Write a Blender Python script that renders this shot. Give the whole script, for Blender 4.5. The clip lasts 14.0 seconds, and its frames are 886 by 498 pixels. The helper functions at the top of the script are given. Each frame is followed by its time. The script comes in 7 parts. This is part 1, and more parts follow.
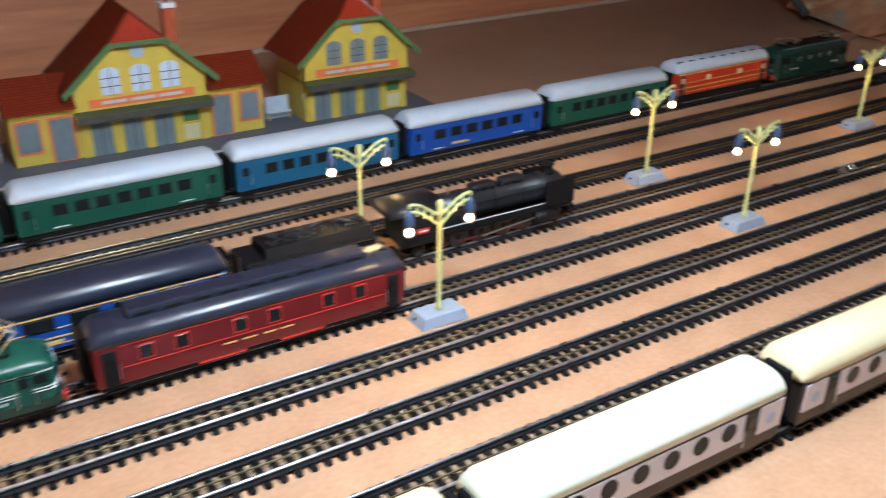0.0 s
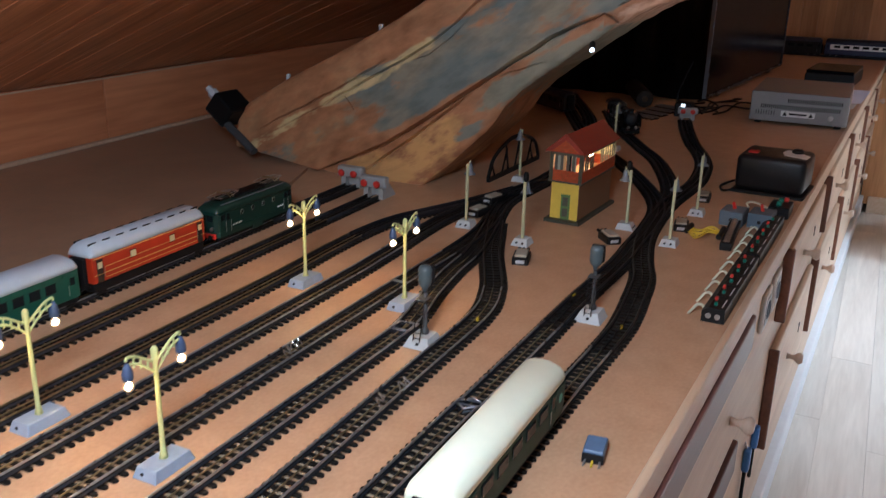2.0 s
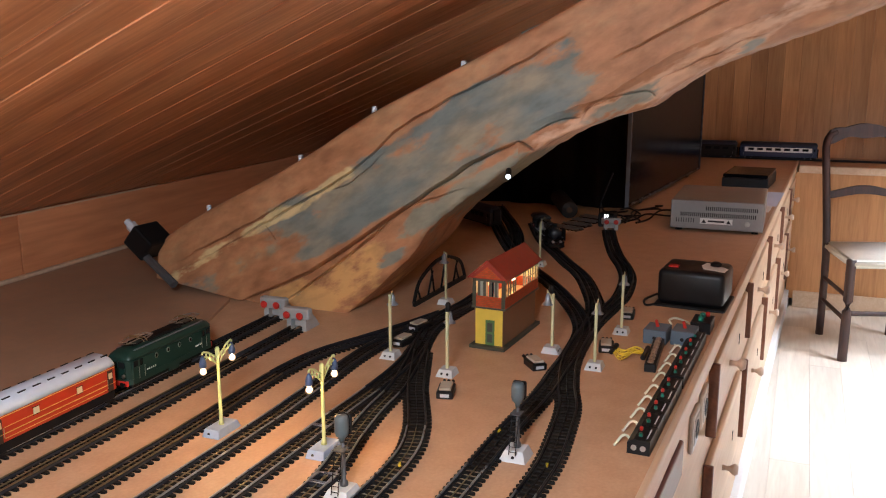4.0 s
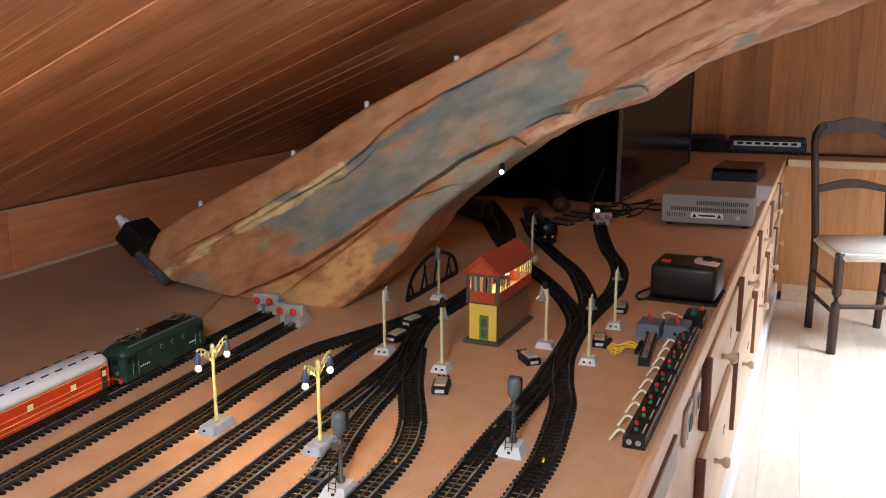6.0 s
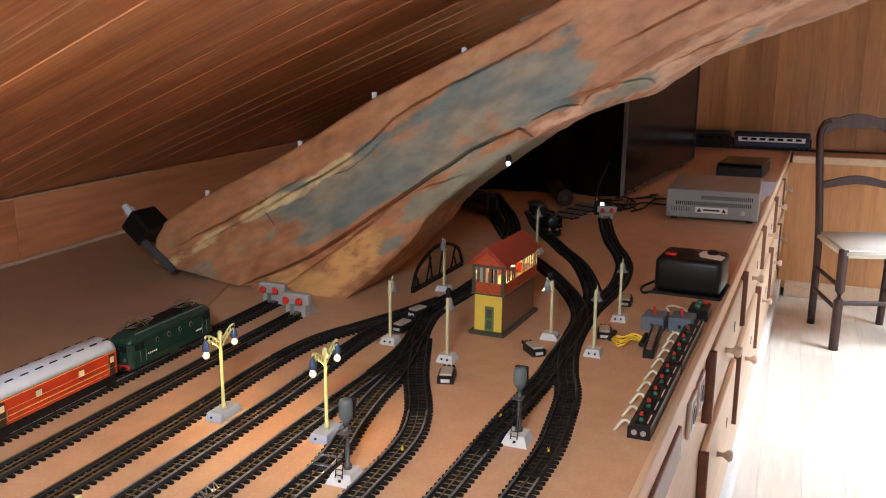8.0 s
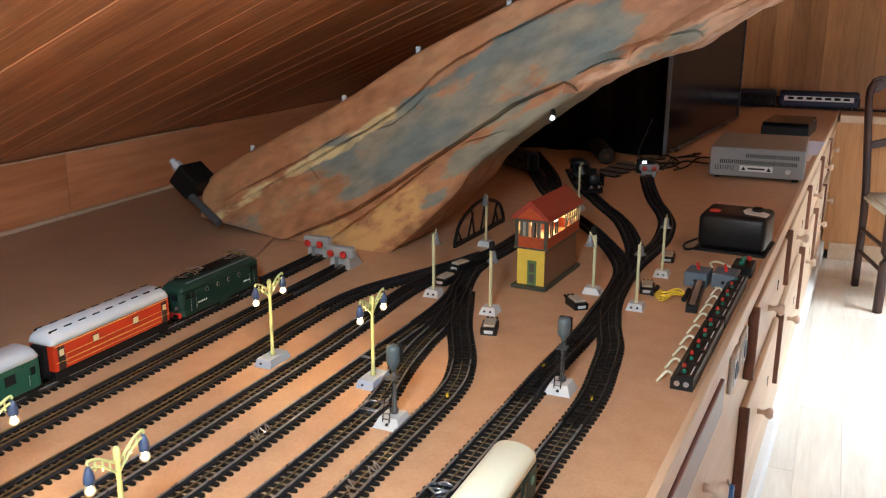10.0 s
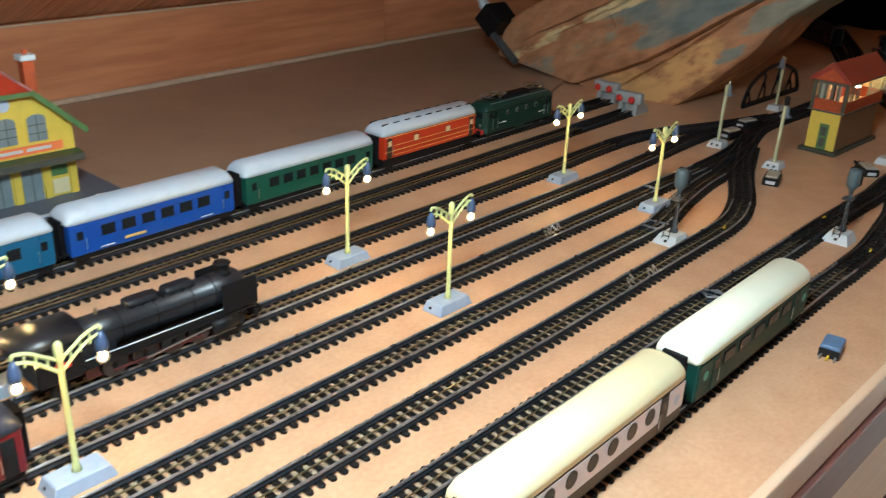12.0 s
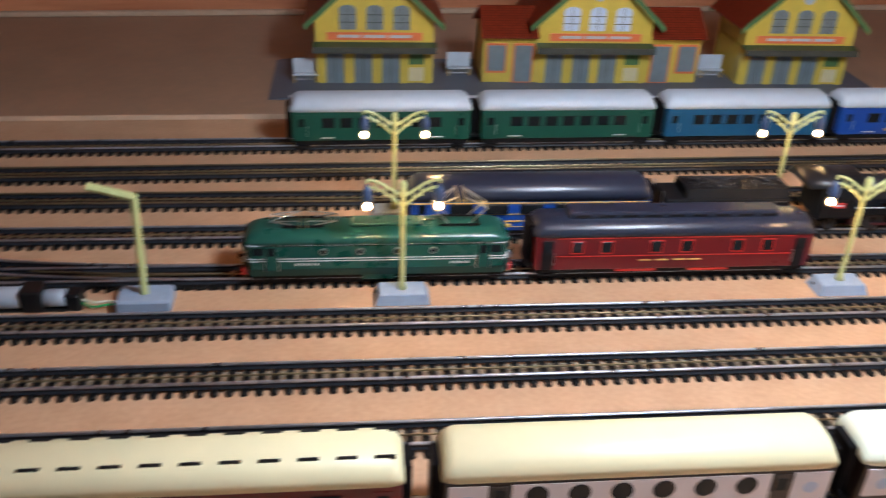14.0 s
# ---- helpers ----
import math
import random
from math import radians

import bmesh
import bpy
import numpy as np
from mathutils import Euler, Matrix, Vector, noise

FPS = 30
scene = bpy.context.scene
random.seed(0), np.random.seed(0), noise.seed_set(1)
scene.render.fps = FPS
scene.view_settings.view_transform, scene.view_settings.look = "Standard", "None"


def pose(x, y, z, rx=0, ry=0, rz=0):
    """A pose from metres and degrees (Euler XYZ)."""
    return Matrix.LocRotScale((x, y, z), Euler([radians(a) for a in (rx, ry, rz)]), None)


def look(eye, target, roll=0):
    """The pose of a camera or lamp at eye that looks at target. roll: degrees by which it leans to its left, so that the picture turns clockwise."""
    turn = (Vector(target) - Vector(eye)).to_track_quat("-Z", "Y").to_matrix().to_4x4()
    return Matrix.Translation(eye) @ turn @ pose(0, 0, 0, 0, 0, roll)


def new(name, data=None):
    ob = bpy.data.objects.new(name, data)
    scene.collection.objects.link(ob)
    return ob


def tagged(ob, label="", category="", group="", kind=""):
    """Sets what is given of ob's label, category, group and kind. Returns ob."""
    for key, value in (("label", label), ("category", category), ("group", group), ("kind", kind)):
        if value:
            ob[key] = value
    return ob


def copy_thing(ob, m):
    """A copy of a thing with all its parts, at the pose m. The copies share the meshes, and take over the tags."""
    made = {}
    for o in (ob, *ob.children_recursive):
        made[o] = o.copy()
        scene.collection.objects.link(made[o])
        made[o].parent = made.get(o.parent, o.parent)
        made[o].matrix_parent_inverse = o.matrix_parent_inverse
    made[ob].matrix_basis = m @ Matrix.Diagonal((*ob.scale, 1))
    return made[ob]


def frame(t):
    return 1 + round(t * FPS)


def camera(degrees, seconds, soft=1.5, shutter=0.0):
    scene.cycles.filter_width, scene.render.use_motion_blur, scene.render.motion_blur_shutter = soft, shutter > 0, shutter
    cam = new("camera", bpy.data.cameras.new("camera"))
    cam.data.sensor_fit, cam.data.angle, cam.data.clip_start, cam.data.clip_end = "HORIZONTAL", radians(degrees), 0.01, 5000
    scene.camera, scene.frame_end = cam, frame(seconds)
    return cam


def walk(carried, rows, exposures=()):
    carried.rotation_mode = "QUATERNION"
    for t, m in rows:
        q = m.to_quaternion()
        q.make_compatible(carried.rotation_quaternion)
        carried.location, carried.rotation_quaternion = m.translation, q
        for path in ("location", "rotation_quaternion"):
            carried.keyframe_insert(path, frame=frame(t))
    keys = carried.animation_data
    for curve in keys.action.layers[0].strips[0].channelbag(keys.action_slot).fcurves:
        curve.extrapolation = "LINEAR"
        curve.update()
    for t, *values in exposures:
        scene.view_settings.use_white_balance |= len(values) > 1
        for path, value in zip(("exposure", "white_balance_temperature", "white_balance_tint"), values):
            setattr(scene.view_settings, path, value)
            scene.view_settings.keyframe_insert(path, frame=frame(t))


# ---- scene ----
cam = camera(53.9, 14.0, 1.1, 0.3)
PATH = [
    (0, (-0.94, -0.708, 0.501), (0.024, 0.804, -0.386), 1.0),
    (0.5, (-0.833, -0.662, 0.494), (0.426, 0.624, -0.378), 0.4),
    (1, (-0.73, -0.617, 0.496), (0.755, 0.443, -0.324), 0.3),
    (1.5, (-0.652, -0.616, 0.505), (0.962, 0.31, -0.228), 0.9),
    (2, (-0.595, -0.623, 0.528), (1.106, 0.215, -0.107), 1.3),
    (2.5, (-0.568, -0.631, 0.552), (1.187, 0.165, 0.018), 0.4),
    (3, (-0.555, -0.639, 0.569), (1.234, 0.124, 0.104), 0.1),
    (3.5, (-0.549, -0.643, 0.58), (1.258, 0.107, 0.165), -0.1),
    (6, (-0.552, -0.633, 0.584), (1.266, 0.086, 0.159), -0.1),
    (6.5, (-0.557, -0.629, 0.582), (1.261, 0.089, 0.158), 0.1),
    (7, (-0.56, -0.629, 0.58), (1.256, 0.09, 0.15), 0.3),
    (9.5, (-0.568, -0.625, 0.571), (1.22, 0.133, 0.091), -0.0),
    (10, (-0.583, -0.622, 0.564), (1.178, 0.169, 0.042), 0.2),
    (10.5, (-0.613, -0.611, 0.552), (1.11, 0.227, -0.024), 0.2),
    (11, (-0.659, -0.607, 0.535), (1.001, 0.303, -0.109), 0.3),
    (11.5, (-0.71, -0.624, 0.534), (0.833, 0.43, -0.178), 1.0),
    (12, (-0.757, -0.655, 0.517), (0.623, 0.554, -0.28), 2.4),
    (12.5, (-0.812, -0.686, 0.512), (0.45, 0.622, -0.324), 3.5),
    (13, (-0.881, -0.713, 0.508), (0.135, 0.755, -0.392), 3.2),
    (13.5, (-0.954, -0.779, 0.505), (-0.333, 0.887, -0.411), 1.7),
    (14, (-1.052, -0.812, 0.533), (-0.853, 0.91, -0.465), 2.4),
]
EXPOSURES = [(0.0, -0.74, 5250, 4), (0.5, -0.76, 5020, 6), (1.0, -0.71, 5000, 8), (1.5, -0.72, 5050, 8), (2.0, -0.74, 5250, 8), (2.5, -0.36, 5600, 10), (3.0, -0.18, 5880, 12), (3.5, -0.12, 6000, 13), (6.5, -0.08, 6030, 12), (9.5, -0.05, 5950, 8), (10.5, -0.02, 5650, 0), (11.0, -0.17, 5450, -5), (11.5, -0.26, 5400, -7), (12.0, -0.34, 5330, -6), (12.5, -0.50, 5200, -4), (13.0, -0.70, 5230, -2), (13.5, -0.84, 5350, 0), (14.0, -0.96, 5480, 9)]
walk(cam, [(t, look(eye, target, roll)) for t, eye, target, roll in PATH], EXPOSURES)
# ---- light ----
world = bpy.data.worlds.new("world")
scene.world = world
world.use_nodes = True
_nt = world.node_tree
_sky = _nt.nodes.new("ShaderNodeTexSky")
_sky.sky_type = "NISHITA"
_sky.sun_disc = False
_sky.sun_elevation, _sky.sun_rotation = radians(38), radians(150)
_nt.links.new(_sky.outputs["Color"], _nt.nodes["Background"].inputs["Color"])
_nt.nodes["Background"].inputs["Strength"].default_value = 0.05


RIDGE_H = 1.49


def area_lamp(name, eye, target, sx, sy, watts, colour):
    data = bpy.data.lights.new(name, "AREA")
    data.shape, data.size, data.size_y, data.energy, data.color = "RECTANGLE", sx, sy, watts, colour
    ob = new(name, data)
    ob.matrix_world = look(eye, target)
    return ob


# added, unseen lamps: aisle daylight, fill at two south windows, bulb over the tracks
day = area_lamp("skylight", (3.1, -2.40, RIDGE_H - 0.03), (3.0, -1.75, -0.86), 1.9, 1.0, 150.0, (0.82, 0.91, 1.0))
day.data.spread = radians(80)
area_lamp("added_fill_right", (3.0, -2.97, 0.25), (5.0, -0.9, -0.1), 2.4, 0.9, 7.0, (0.92, 0.96, 1.0)).data.spread = radians(95)
area_lamp("added_fill_left", (-1.35, -2.97, 0.38), (-0.2, 0.7, 1.0), 1.6, 0.8, 7.0, (0.95, 0.97, 1.0))
# no lamp is in view here; added as main light over the layout
bulb = bpy.data.lights.new("added_bulb", "POINT")
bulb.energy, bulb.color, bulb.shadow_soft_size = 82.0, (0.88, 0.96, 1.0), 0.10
new("added_bulb", bulb).location = (-0.60, -0.42, 0.80)

# ---- materials ----
def colour_of(c):
    return (*c, 1.0)


def mat(name, base, rough=0.5, metal=0.0, vary=0.25, scale=40.0, bump=0.1, second=None, stretch=(1, 1, 1), island=0.0, obj_random=0.0, gloss=0.5):
    """A surface with grain and stains at two scales, relief, and a tone that may differ from piece to piece."""
    m = bpy.data.materials.new(name)
    m.use_nodes = True
    nt = m.node_tree
    n, l = nt.nodes, nt.links
    bsdf = n["Principled BSDF"]
    tc = n.new("ShaderNodeTexCoord")
    mp = n.new("ShaderNodeMapping")
    mp.inputs["Scale"].default_value = stretch
    l.new(tc.outputs["Object"], mp.inputs["Vector"])
    fine, wide = n.new("ShaderNodeTexNoise"), n.new("ShaderNodeTexNoise")
    for tex, sc, det in ((fine, scale, 6.0), (wide, scale * 0.13, 3.0)):
        tex.inputs["Scale"].default_value, tex.inputs["Detail"].default_value = sc, det
        l.new(mp.outputs["Vector"], tex.inputs["Vector"])
    mix = n.new("ShaderNodeMix")
    mix.data_type = "FLOAT"
    mix.inputs[0].default_value = 0.45
    l.new(fine.outputs["Fac"], mix.inputs[2])
    l.new(wide.outputs["Fac"], mix.inputs[3])
    ramp = n.new("ShaderNodeValToRGB")
    second = second or tuple(c * (1 - vary) for c in base)
    ramp.color_ramp.elements[0].position, ramp.color_ramp.elements[1].position = 0.34, 0.64
    ramp.color_ramp.elements[0].color, ramp.color_ramp.elements[1].color = colour_of(second), colour_of(base)
    l.new(mix.outputs[0], ramp.inputs["Fac"])
    out = ramp.outputs["Color"]
    if obj_random:
        info, hsv, mr = n.new("ShaderNodeObjectInfo"), n.new("ShaderNodeHueSaturation"), n.new("ShaderNodeMapRange")
        mr.inputs["To Min"].default_value, mr.inputs["To Max"].default_value = 1 - obj_random, 1 + obj_random
        l.new(info.outputs["Random"], mr.inputs["Value"])
        l.new(mr.outputs["Result"], hsv.inputs["Value"])
        l.new(out, hsv.inputs["Color"])
        out = hsv.outputs["Color"]
    l.new(out, bsdf.inputs["Base Color"])
    rr = n.new("ShaderNodeMapRange")
    rr.inputs["To Min"].default_value, rr.inputs["To Max"].default_value = max(0.03, rough - 0.08), min(1, rough + 0.1)
    l.new(fine.outputs["Fac"], rr.inputs["Value"])
    l.new(rr.outputs["Result"], bsdf.inputs["Roughness"])
    bsdf.inputs["Metallic"].default_value = metal
    bsdf.inputs["Specular IOR Level"].default_value = gloss
    if bump:
        b = n.new("ShaderNodeBump")
        b.inputs["Strength"].default_value, b.inputs["Distance"].default_value = bump, 0.002
        l.new(fine.outputs["Fac"], b.inputs["Height"])
        l.new(b.outputs["Normal"], bsdf.inputs["Normal"])
    return m


def wood(name, pale, dark, ring=9.0, along="x", rough=0.45, obj_random=0.12, tilt=0.0, gloss_streak=None):
    """Planed wood: long grain lines along one axis (tilted about x), broad tone changes, thin pale streaks painted for
    gloss.
    """
    m = bpy.data.materials.new(name)
    m.use_nodes = True
    nt = m.node_tree
    n, l = nt.nodes, nt.links
    bsdf = n["Principled BSDF"]
    tc, mp, info = n.new("ShaderNodeTexCoord"), n.new("ShaderNodeMapping"), n.new("ShaderNodeObjectInfo")
    k = {"x": (0.09, 1, 1), "y": (1, 0.09, 1), "z": (1, 1, 0.09)}[along]
    mp.inputs["Scale"].default_value = k
    add = n.new("ShaderNodeVectorMath")
    add.operation = "ADD"
    sc = n.new("ShaderNodeVectorMath")
    sc.operation = "SCALE"
    sc.inputs[0].default_value = (7.3, 3.1, 5.7)
    l.new(info.outputs["Random"], sc.inputs["Scale"])
    l.new(tc.outputs["Object"], add.inputs[0])
    l.new(sc.outputs["Vector"], add.inputs[1])
    turn = n.new("ShaderNodeMapping")
    turn.inputs["Rotation"].default_value = (tilt, 0, 0)
    l.new(add.outputs["Vector"], turn.inputs["Vector"])
    l.new(turn.outputs["Vector"], mp.inputs["Vector"])
    warp, grain, wave = n.new("ShaderNodeTexNoise"), n.new("ShaderNodeTexNoise"), n.new("ShaderNodeTexNoise")
    warp.inputs["Scale"].default_value, warp.inputs["Detail"].default_value = ring, 2.0
    grain.inputs["Scale"].default_value, grain.inputs["Detail"].default_value = ring * 14, 4.0
    wave.inputs["Scale"].default_value, wave.inputs["Detail"].default_value, wave.inputs["Distortion"].default_value = ring * 3.2, 2.0, 1.2
    for t in (warp, grain, wave):
        l.new(mp.outputs["Vector"], t.inputs["Vector"])
    m1, m2 = n.new("ShaderNodeMath"), n.new("ShaderNodeMath")
    m1.operation, m2.operation = "MULTIPLY_ADD", "MULTIPLY_ADD"
    m1.inputs[1].default_value, m2.inputs[1].default_value = 0.5, 0.35
    l.new(warp.outputs["Fac"], m1.inputs[0])
    m1.inputs[2].default_value = -0.1
    l.new(grain.outputs["Fac"], m2.inputs[0])
    l.new(m1.outputs[0], m2.inputs[2])
    m3 = n.new("ShaderNodeMath")
    m3.operation = "MULTIPLY_ADD"
    m3.inputs[1].default_value = 0.5
    l.new(wave.outputs["Fac"], m3.inputs[0])
    l.new(m2.outputs[0], m3.inputs[2])
    ramp = n.new("ShaderNodeValToRGB")
    ramp.color_ramp.elements[0].position, ramp.color_ramp.elements[1].position = 0.38, 0.72
    ramp.color_ramp.elements[0].color, ramp.color_ramp.elements[1].color = colour_of(dark), colour_of(pale)
    l.new(m3.outputs[0], ramp.inputs["Fac"])
    hsv, mr = n.new("ShaderNodeHueSaturation"), n.new("ShaderNodeMapRange")
    mr.inputs["To Min"].default_value, mr.inputs["To Max"].default_value = 1 - obj_random, 1 + obj_random
    l.new(info.outputs["Random"], mr.inputs["Value"])
    l.new(mr.outputs["Result"], hsv.inputs["Value"])
    out = ramp.outputs["Color"]
    # pale lines painted for light caught along the varnished grain
    if gloss_streak:
        fine, thin, lines, pick = n.new("ShaderNodeMapping"), n.new("ShaderNodeTexNoise"), n.new("ShaderNodeMapRange"), n.new("ShaderNodeMix")
        fine.inputs["Scale"].default_value = tuple(0.022 if q < 0.5 else 1.0 for q in k)
        thin.inputs["Scale"].default_value, thin.inputs["Detail"].default_value, thin.inputs["Roughness"].default_value = 85.0, 5.0, 0.65
        l.new(turn.outputs["Vector"], fine.inputs["Vector"])
        l.new(fine.outputs["Vector"], thin.inputs["Vector"])
        lines.inputs["From Min"].default_value, lines.inputs["From Max"].default_value = 0.56, 0.72
        l.new(thin.outputs["Fac"], lines.inputs["Value"])
        pick.data_type = "RGBA"
        pick.inputs[7].default_value = colour_of(gloss_streak)
        l.new(lines.outputs["Result"], pick.inputs[0])
        l.new(out, pick.inputs[6])
        out = pick.outputs[2]
    l.new(out, hsv.inputs["Color"])
    l.new(hsv.outputs["Color"], bsdf.inputs["Base Color"])
    bsdf.inputs["Roughness"].default_value = rough
    b = n.new("ShaderNodeBump")
    b.inputs["Strength"].default_value, b.inputs["Distance"].default_value = 0.18, 0.002
    l.new(m3.outputs[0], b.inputs["Height"])
    l.new(b.outputs["Normal"], bsdf.inputs["Normal"])
    return m


def glow(name, colour, strength):
    m = bpy.data.materials.new(name)
    m.use_nodes = True
    b = m.node_tree.nodes["Principled BSDF"]
    b.inputs["Base Color"].default_value = colour_of(colour)
    b.inputs["Emission Color"].default_value = colour_of(colour)
    b.inputs["Emission Strength"].default_value = strength
    return m


def glass(name, tint=(0.010, 0.012, 0.014), rough=0.25):
    m = bpy.data.materials.new(name)
    m.use_nodes = True
    b = m.node_tree.nodes["Principled BSDF"]
    b.inputs["Base Color"].default_value = colour_of(tint)
    b.inputs["Roughness"].default_value = rough
    b.inputs["Specular IOR Level"].default_value = 0.2
    return m


def lit_glass(name, colour, strength):
    """Clear thin bulb glass that glows a little by itself."""
    m = bpy.data.materials.new(name)
    m.use_nodes = True
    n, l = m.node_tree.nodes, m.node_tree.links
    clear, shine, mix = n.new("ShaderNodeBsdfTransparent"), n.new("ShaderNodeEmission"), n.new("ShaderNodeMixShader")
    shine.inputs["Color"].default_value, shine.inputs["Strength"].default_value = colour_of(colour), strength
    mix.inputs["Fac"].default_value = 0.4
    l.new(clear.outputs[0], mix.inputs[1])
    l.new(shine.outputs[0], mix.inputs[2])
    l.new(mix.outputs[0], n["Material Output"].inputs["Surface"])
    return m


M = {}
M["board"] = mat("hardboard", (0.56, 0.350, 0.208), 0.48, vary=0.22, scale=170, bump=0.04, second=(0.46, 0.272, 0.150))
M["panel"] = mat("brown_panel", (0.405, 0.250, 0.155), 0.42, vary=0.2, scale=60, bump=0.03)
M["raw_edge"] = mat("raw_board_edge", (0.60, 0.42, 0.28), 0.8, vary=0.2, scale=90)
M["sleeper"] = mat("sleeper_plastic", (0.0110, 0.0092, 0.0078), 0.55, vary=0.4, scale=60, bump=0.05, obj_random=0.25, gloss=0.14)
M["rail_throat"] = mat("rail_dark_grey", (0.055, 0.055, 0.06), 0.42, 0.7, vary=0.5, scale=60)
M["rail_web"] = mat("rail_web_blue_grey", (0.018, 0.020, 0.026), 0.5, 0.0, vary=0.4, scale=60, gloss=0.25)
M["rail"] = mat("rail_steel", (0.60, 0.66, 0.76), 0.29, 0.9, vary=0.45, scale=70, bump=0.05)
M["rail_dark"] = mat("rail_steel_oxidised", (0.30, 0.245, 0.15), 0.36, 0.9, vary=0.4, scale=60)
# shade on the board between the rails, put into two strip colours
M["track_bed"] = mat("gap_shade_tan", (0.37, 0.28, 0.185), 0.85, vary=0.45, scale=120, bump=0.3, gloss=0.1)
M["gap_shade_dark"] = mat("gap_shade_dark", (0.14, 0.105, 0.07), 0.85, vary=0.45, scale=120, bump=0.3, gloss=0.1)
M["brass"] = mat("brass_conductor", (0.44, 0.365, 0.21), 0.40, 0.9, vary=0.35, scale=60)
M["grey_base"] = mat("grey_cast_base", (0.30, 0.37, 0.48), 0.5, vary=0.15, scale=90)
M["lamp_yellow"] = mat("lamp_post_paint", (0.60, 0.62, 0.26), 0.4, vary=0.15, scale=90)
M["lamp_cap"] = mat("lamp_socket_blue", (0.05, 0.08, 0.16), 0.4, vary=0.2, scale=90)
M["bulb_core"] = glow("bulb_core_glow", (1.0, 0.56, 0.21), 1000.0)
M["bulb"] = lit_glass("bulb_glass", (1.0, 0.66, 0.36), 1.5)
M["bulb_cab"] = glow("cabin_bulb_glow", (1.0, 0.66, 0.28), 260.0)
M["led"] = glow("small_led", (0.9, 0.95, 1.0), 6.0)
M["black"] = mat("black_plastic", (0.008, 0.008, 0.009), 0.4, vary=0.3, scale=60, gloss=0.3)
M["black_metal"] = mat("black_iron", (0.008, 0.008, 0.009), 0.5, 0.05, vary=0.3, scale=50, gloss=0.18)
M["steel"] = mat("bright_steel", (0.55, 0.54, 0.52), 0.3, 0.95, vary=0.2, scale=60)
M["glass_dark"] = glass("dark_window")
M["glass_blue"] = mat("printed_window_blue", (0.46, 0.53, 0.66), 0.4, vary=0.15, scale=60)
M["glass_grey"] = mat("printed_window_grey", (0.20, 0.235, 0.25), 0.4, vary=0.2, scale=60)
M["white_roof"] = mat("grey_white_roof", (0.50, 0.56, 0.63), 0.42, vary=0.1, scale=50)
M["cream_roof"] = mat("cream_roof", (0.76, 0.68, 0.41), 0.42, vary=0.08, scale=30)
M["ivory_roof"] = mat("ivory_roof", (0.86, 0.89, 0.70), 0.42, vary=0.07, scale=30)
M["dark_roof"] = mat("dark_grey_roof", (0.018, 0.024, 0.044), 0.3, vary=0.25, scale=50)
M["green"] = mat("coach_green", (0.012, 0.078, 0.052), 0.3, vary=0.2, scale=50)
M["green_loco"] = mat("loco_green", (0.012, 0.074, 0.054), 0.28, vary=0.15, scale=50)
M["green_dark"] = mat("dark_green_paint", (0.006, 0.033, 0.025), 0.36, vary=0.2, scale=50)
M["teal"] = mat("coach_teal_blue", (0.016, 0.095, 0.20), 0.3, vary=0.2, scale=50)
M["blue"] = mat("coach_blue", (0.014, 0.066, 0.33), 0.3, vary=0.18, scale=50)
M["navy"] = mat("coach_navy", (0.012, 0.020, 0.065), 0.3, vary=0.2, scale=50)
M["orange"] = mat("van_orange_red", (0.46, 0.034, 0.009), 0.32, vary=0.15, scale=50)
M["red"] = mat("coach_crimson", (0.125, 0.006, 0.010), 0.3, vary=0.2, scale=50)
M["red_bright"] = mat("bright_red", (0.55, 0.03, 0.02), 0.35, vary=0.15, scale=60)
M["brown_coach"] = mat("coach_umber", (0.030, 0.020, 0.015), 0.45, vary=0.2, scale=50)
M["lilac"] = mat("coach_pale_lilac", (0.70, 0.64, 0.64), 0.4, vary=0.1, scale=50)
M["cream"] = mat("coach_cream", (0.72, 0.62, 0.36), 0.4, vary=0.1, scale=50)
M["gold"] = mat("gilt_line", (0.70, 0.45, 0.12), 0.4, vary=0.1, scale=50)
M["white"] = mat("white_paint", (0.75, 0.75, 0.73), 0.45, vary=0.08, scale=50)
M["bellows"] = mat("bellows_black", (0.009, 0.008, 0.009), 0.65, vary=0.3, scale=60, gloss=0.15)
M["yellow_wall"] = mat("tin_yellow", (0.68, 0.50, 0.07), 0.38, vary=0.14, scale=60)
M["sign_orange"] = mat("tin_orange", (0.78, 0.20, 0.07), 0.4, vary=0.12, scale=60)
M["tin_green"] = mat("tin_green", (0.10, 0.19, 0.065), 0.4, vary=0.2, scale=60)
M["roof_red_b"] = mat("tin_roof_orange_red", (0.42, 0.035, 0.010), 0.42, vary=0.3, scale=70)
M["brick_red"] = mat("tin_brick", (0.55, 0.10, 0.03), 0.45, vary=0.3, scale=70)
M["mortar"] = mat("tin_dark_frame", (0.07, 0.075, 0.06), 0.45, vary=0.3, scale=60)
M["platform"] = mat("platform_grey", (0.115, 0.125, 0.155), 0.5, vary=0.2, scale=50)
M["hood_grey"] = mat("hood_blue_grey", (0.20, 0.22, 0.25), 0.35, 0.3, vary=0.2, scale=80)
M["signal_dark"] = mat("signal_dark_grey", (0.06, 0.065, 0.07), 0.45, vary=0.2, scale=80)
M["pale_grey"] = mat("pale_grey_tin", (0.55, 0.58, 0.62), 0.4, vary=0.15, scale=60)
M["amp_grey"] = mat("amplifier_grey", (0.27, 0.265, 0.26), 0.42, 0.2, vary=0.1, scale=80)
M["box_grey"] = mat("switch_box_grey_blue", (0.11, 0.15, 0.19), 0.45, vary=0.15, scale=80)
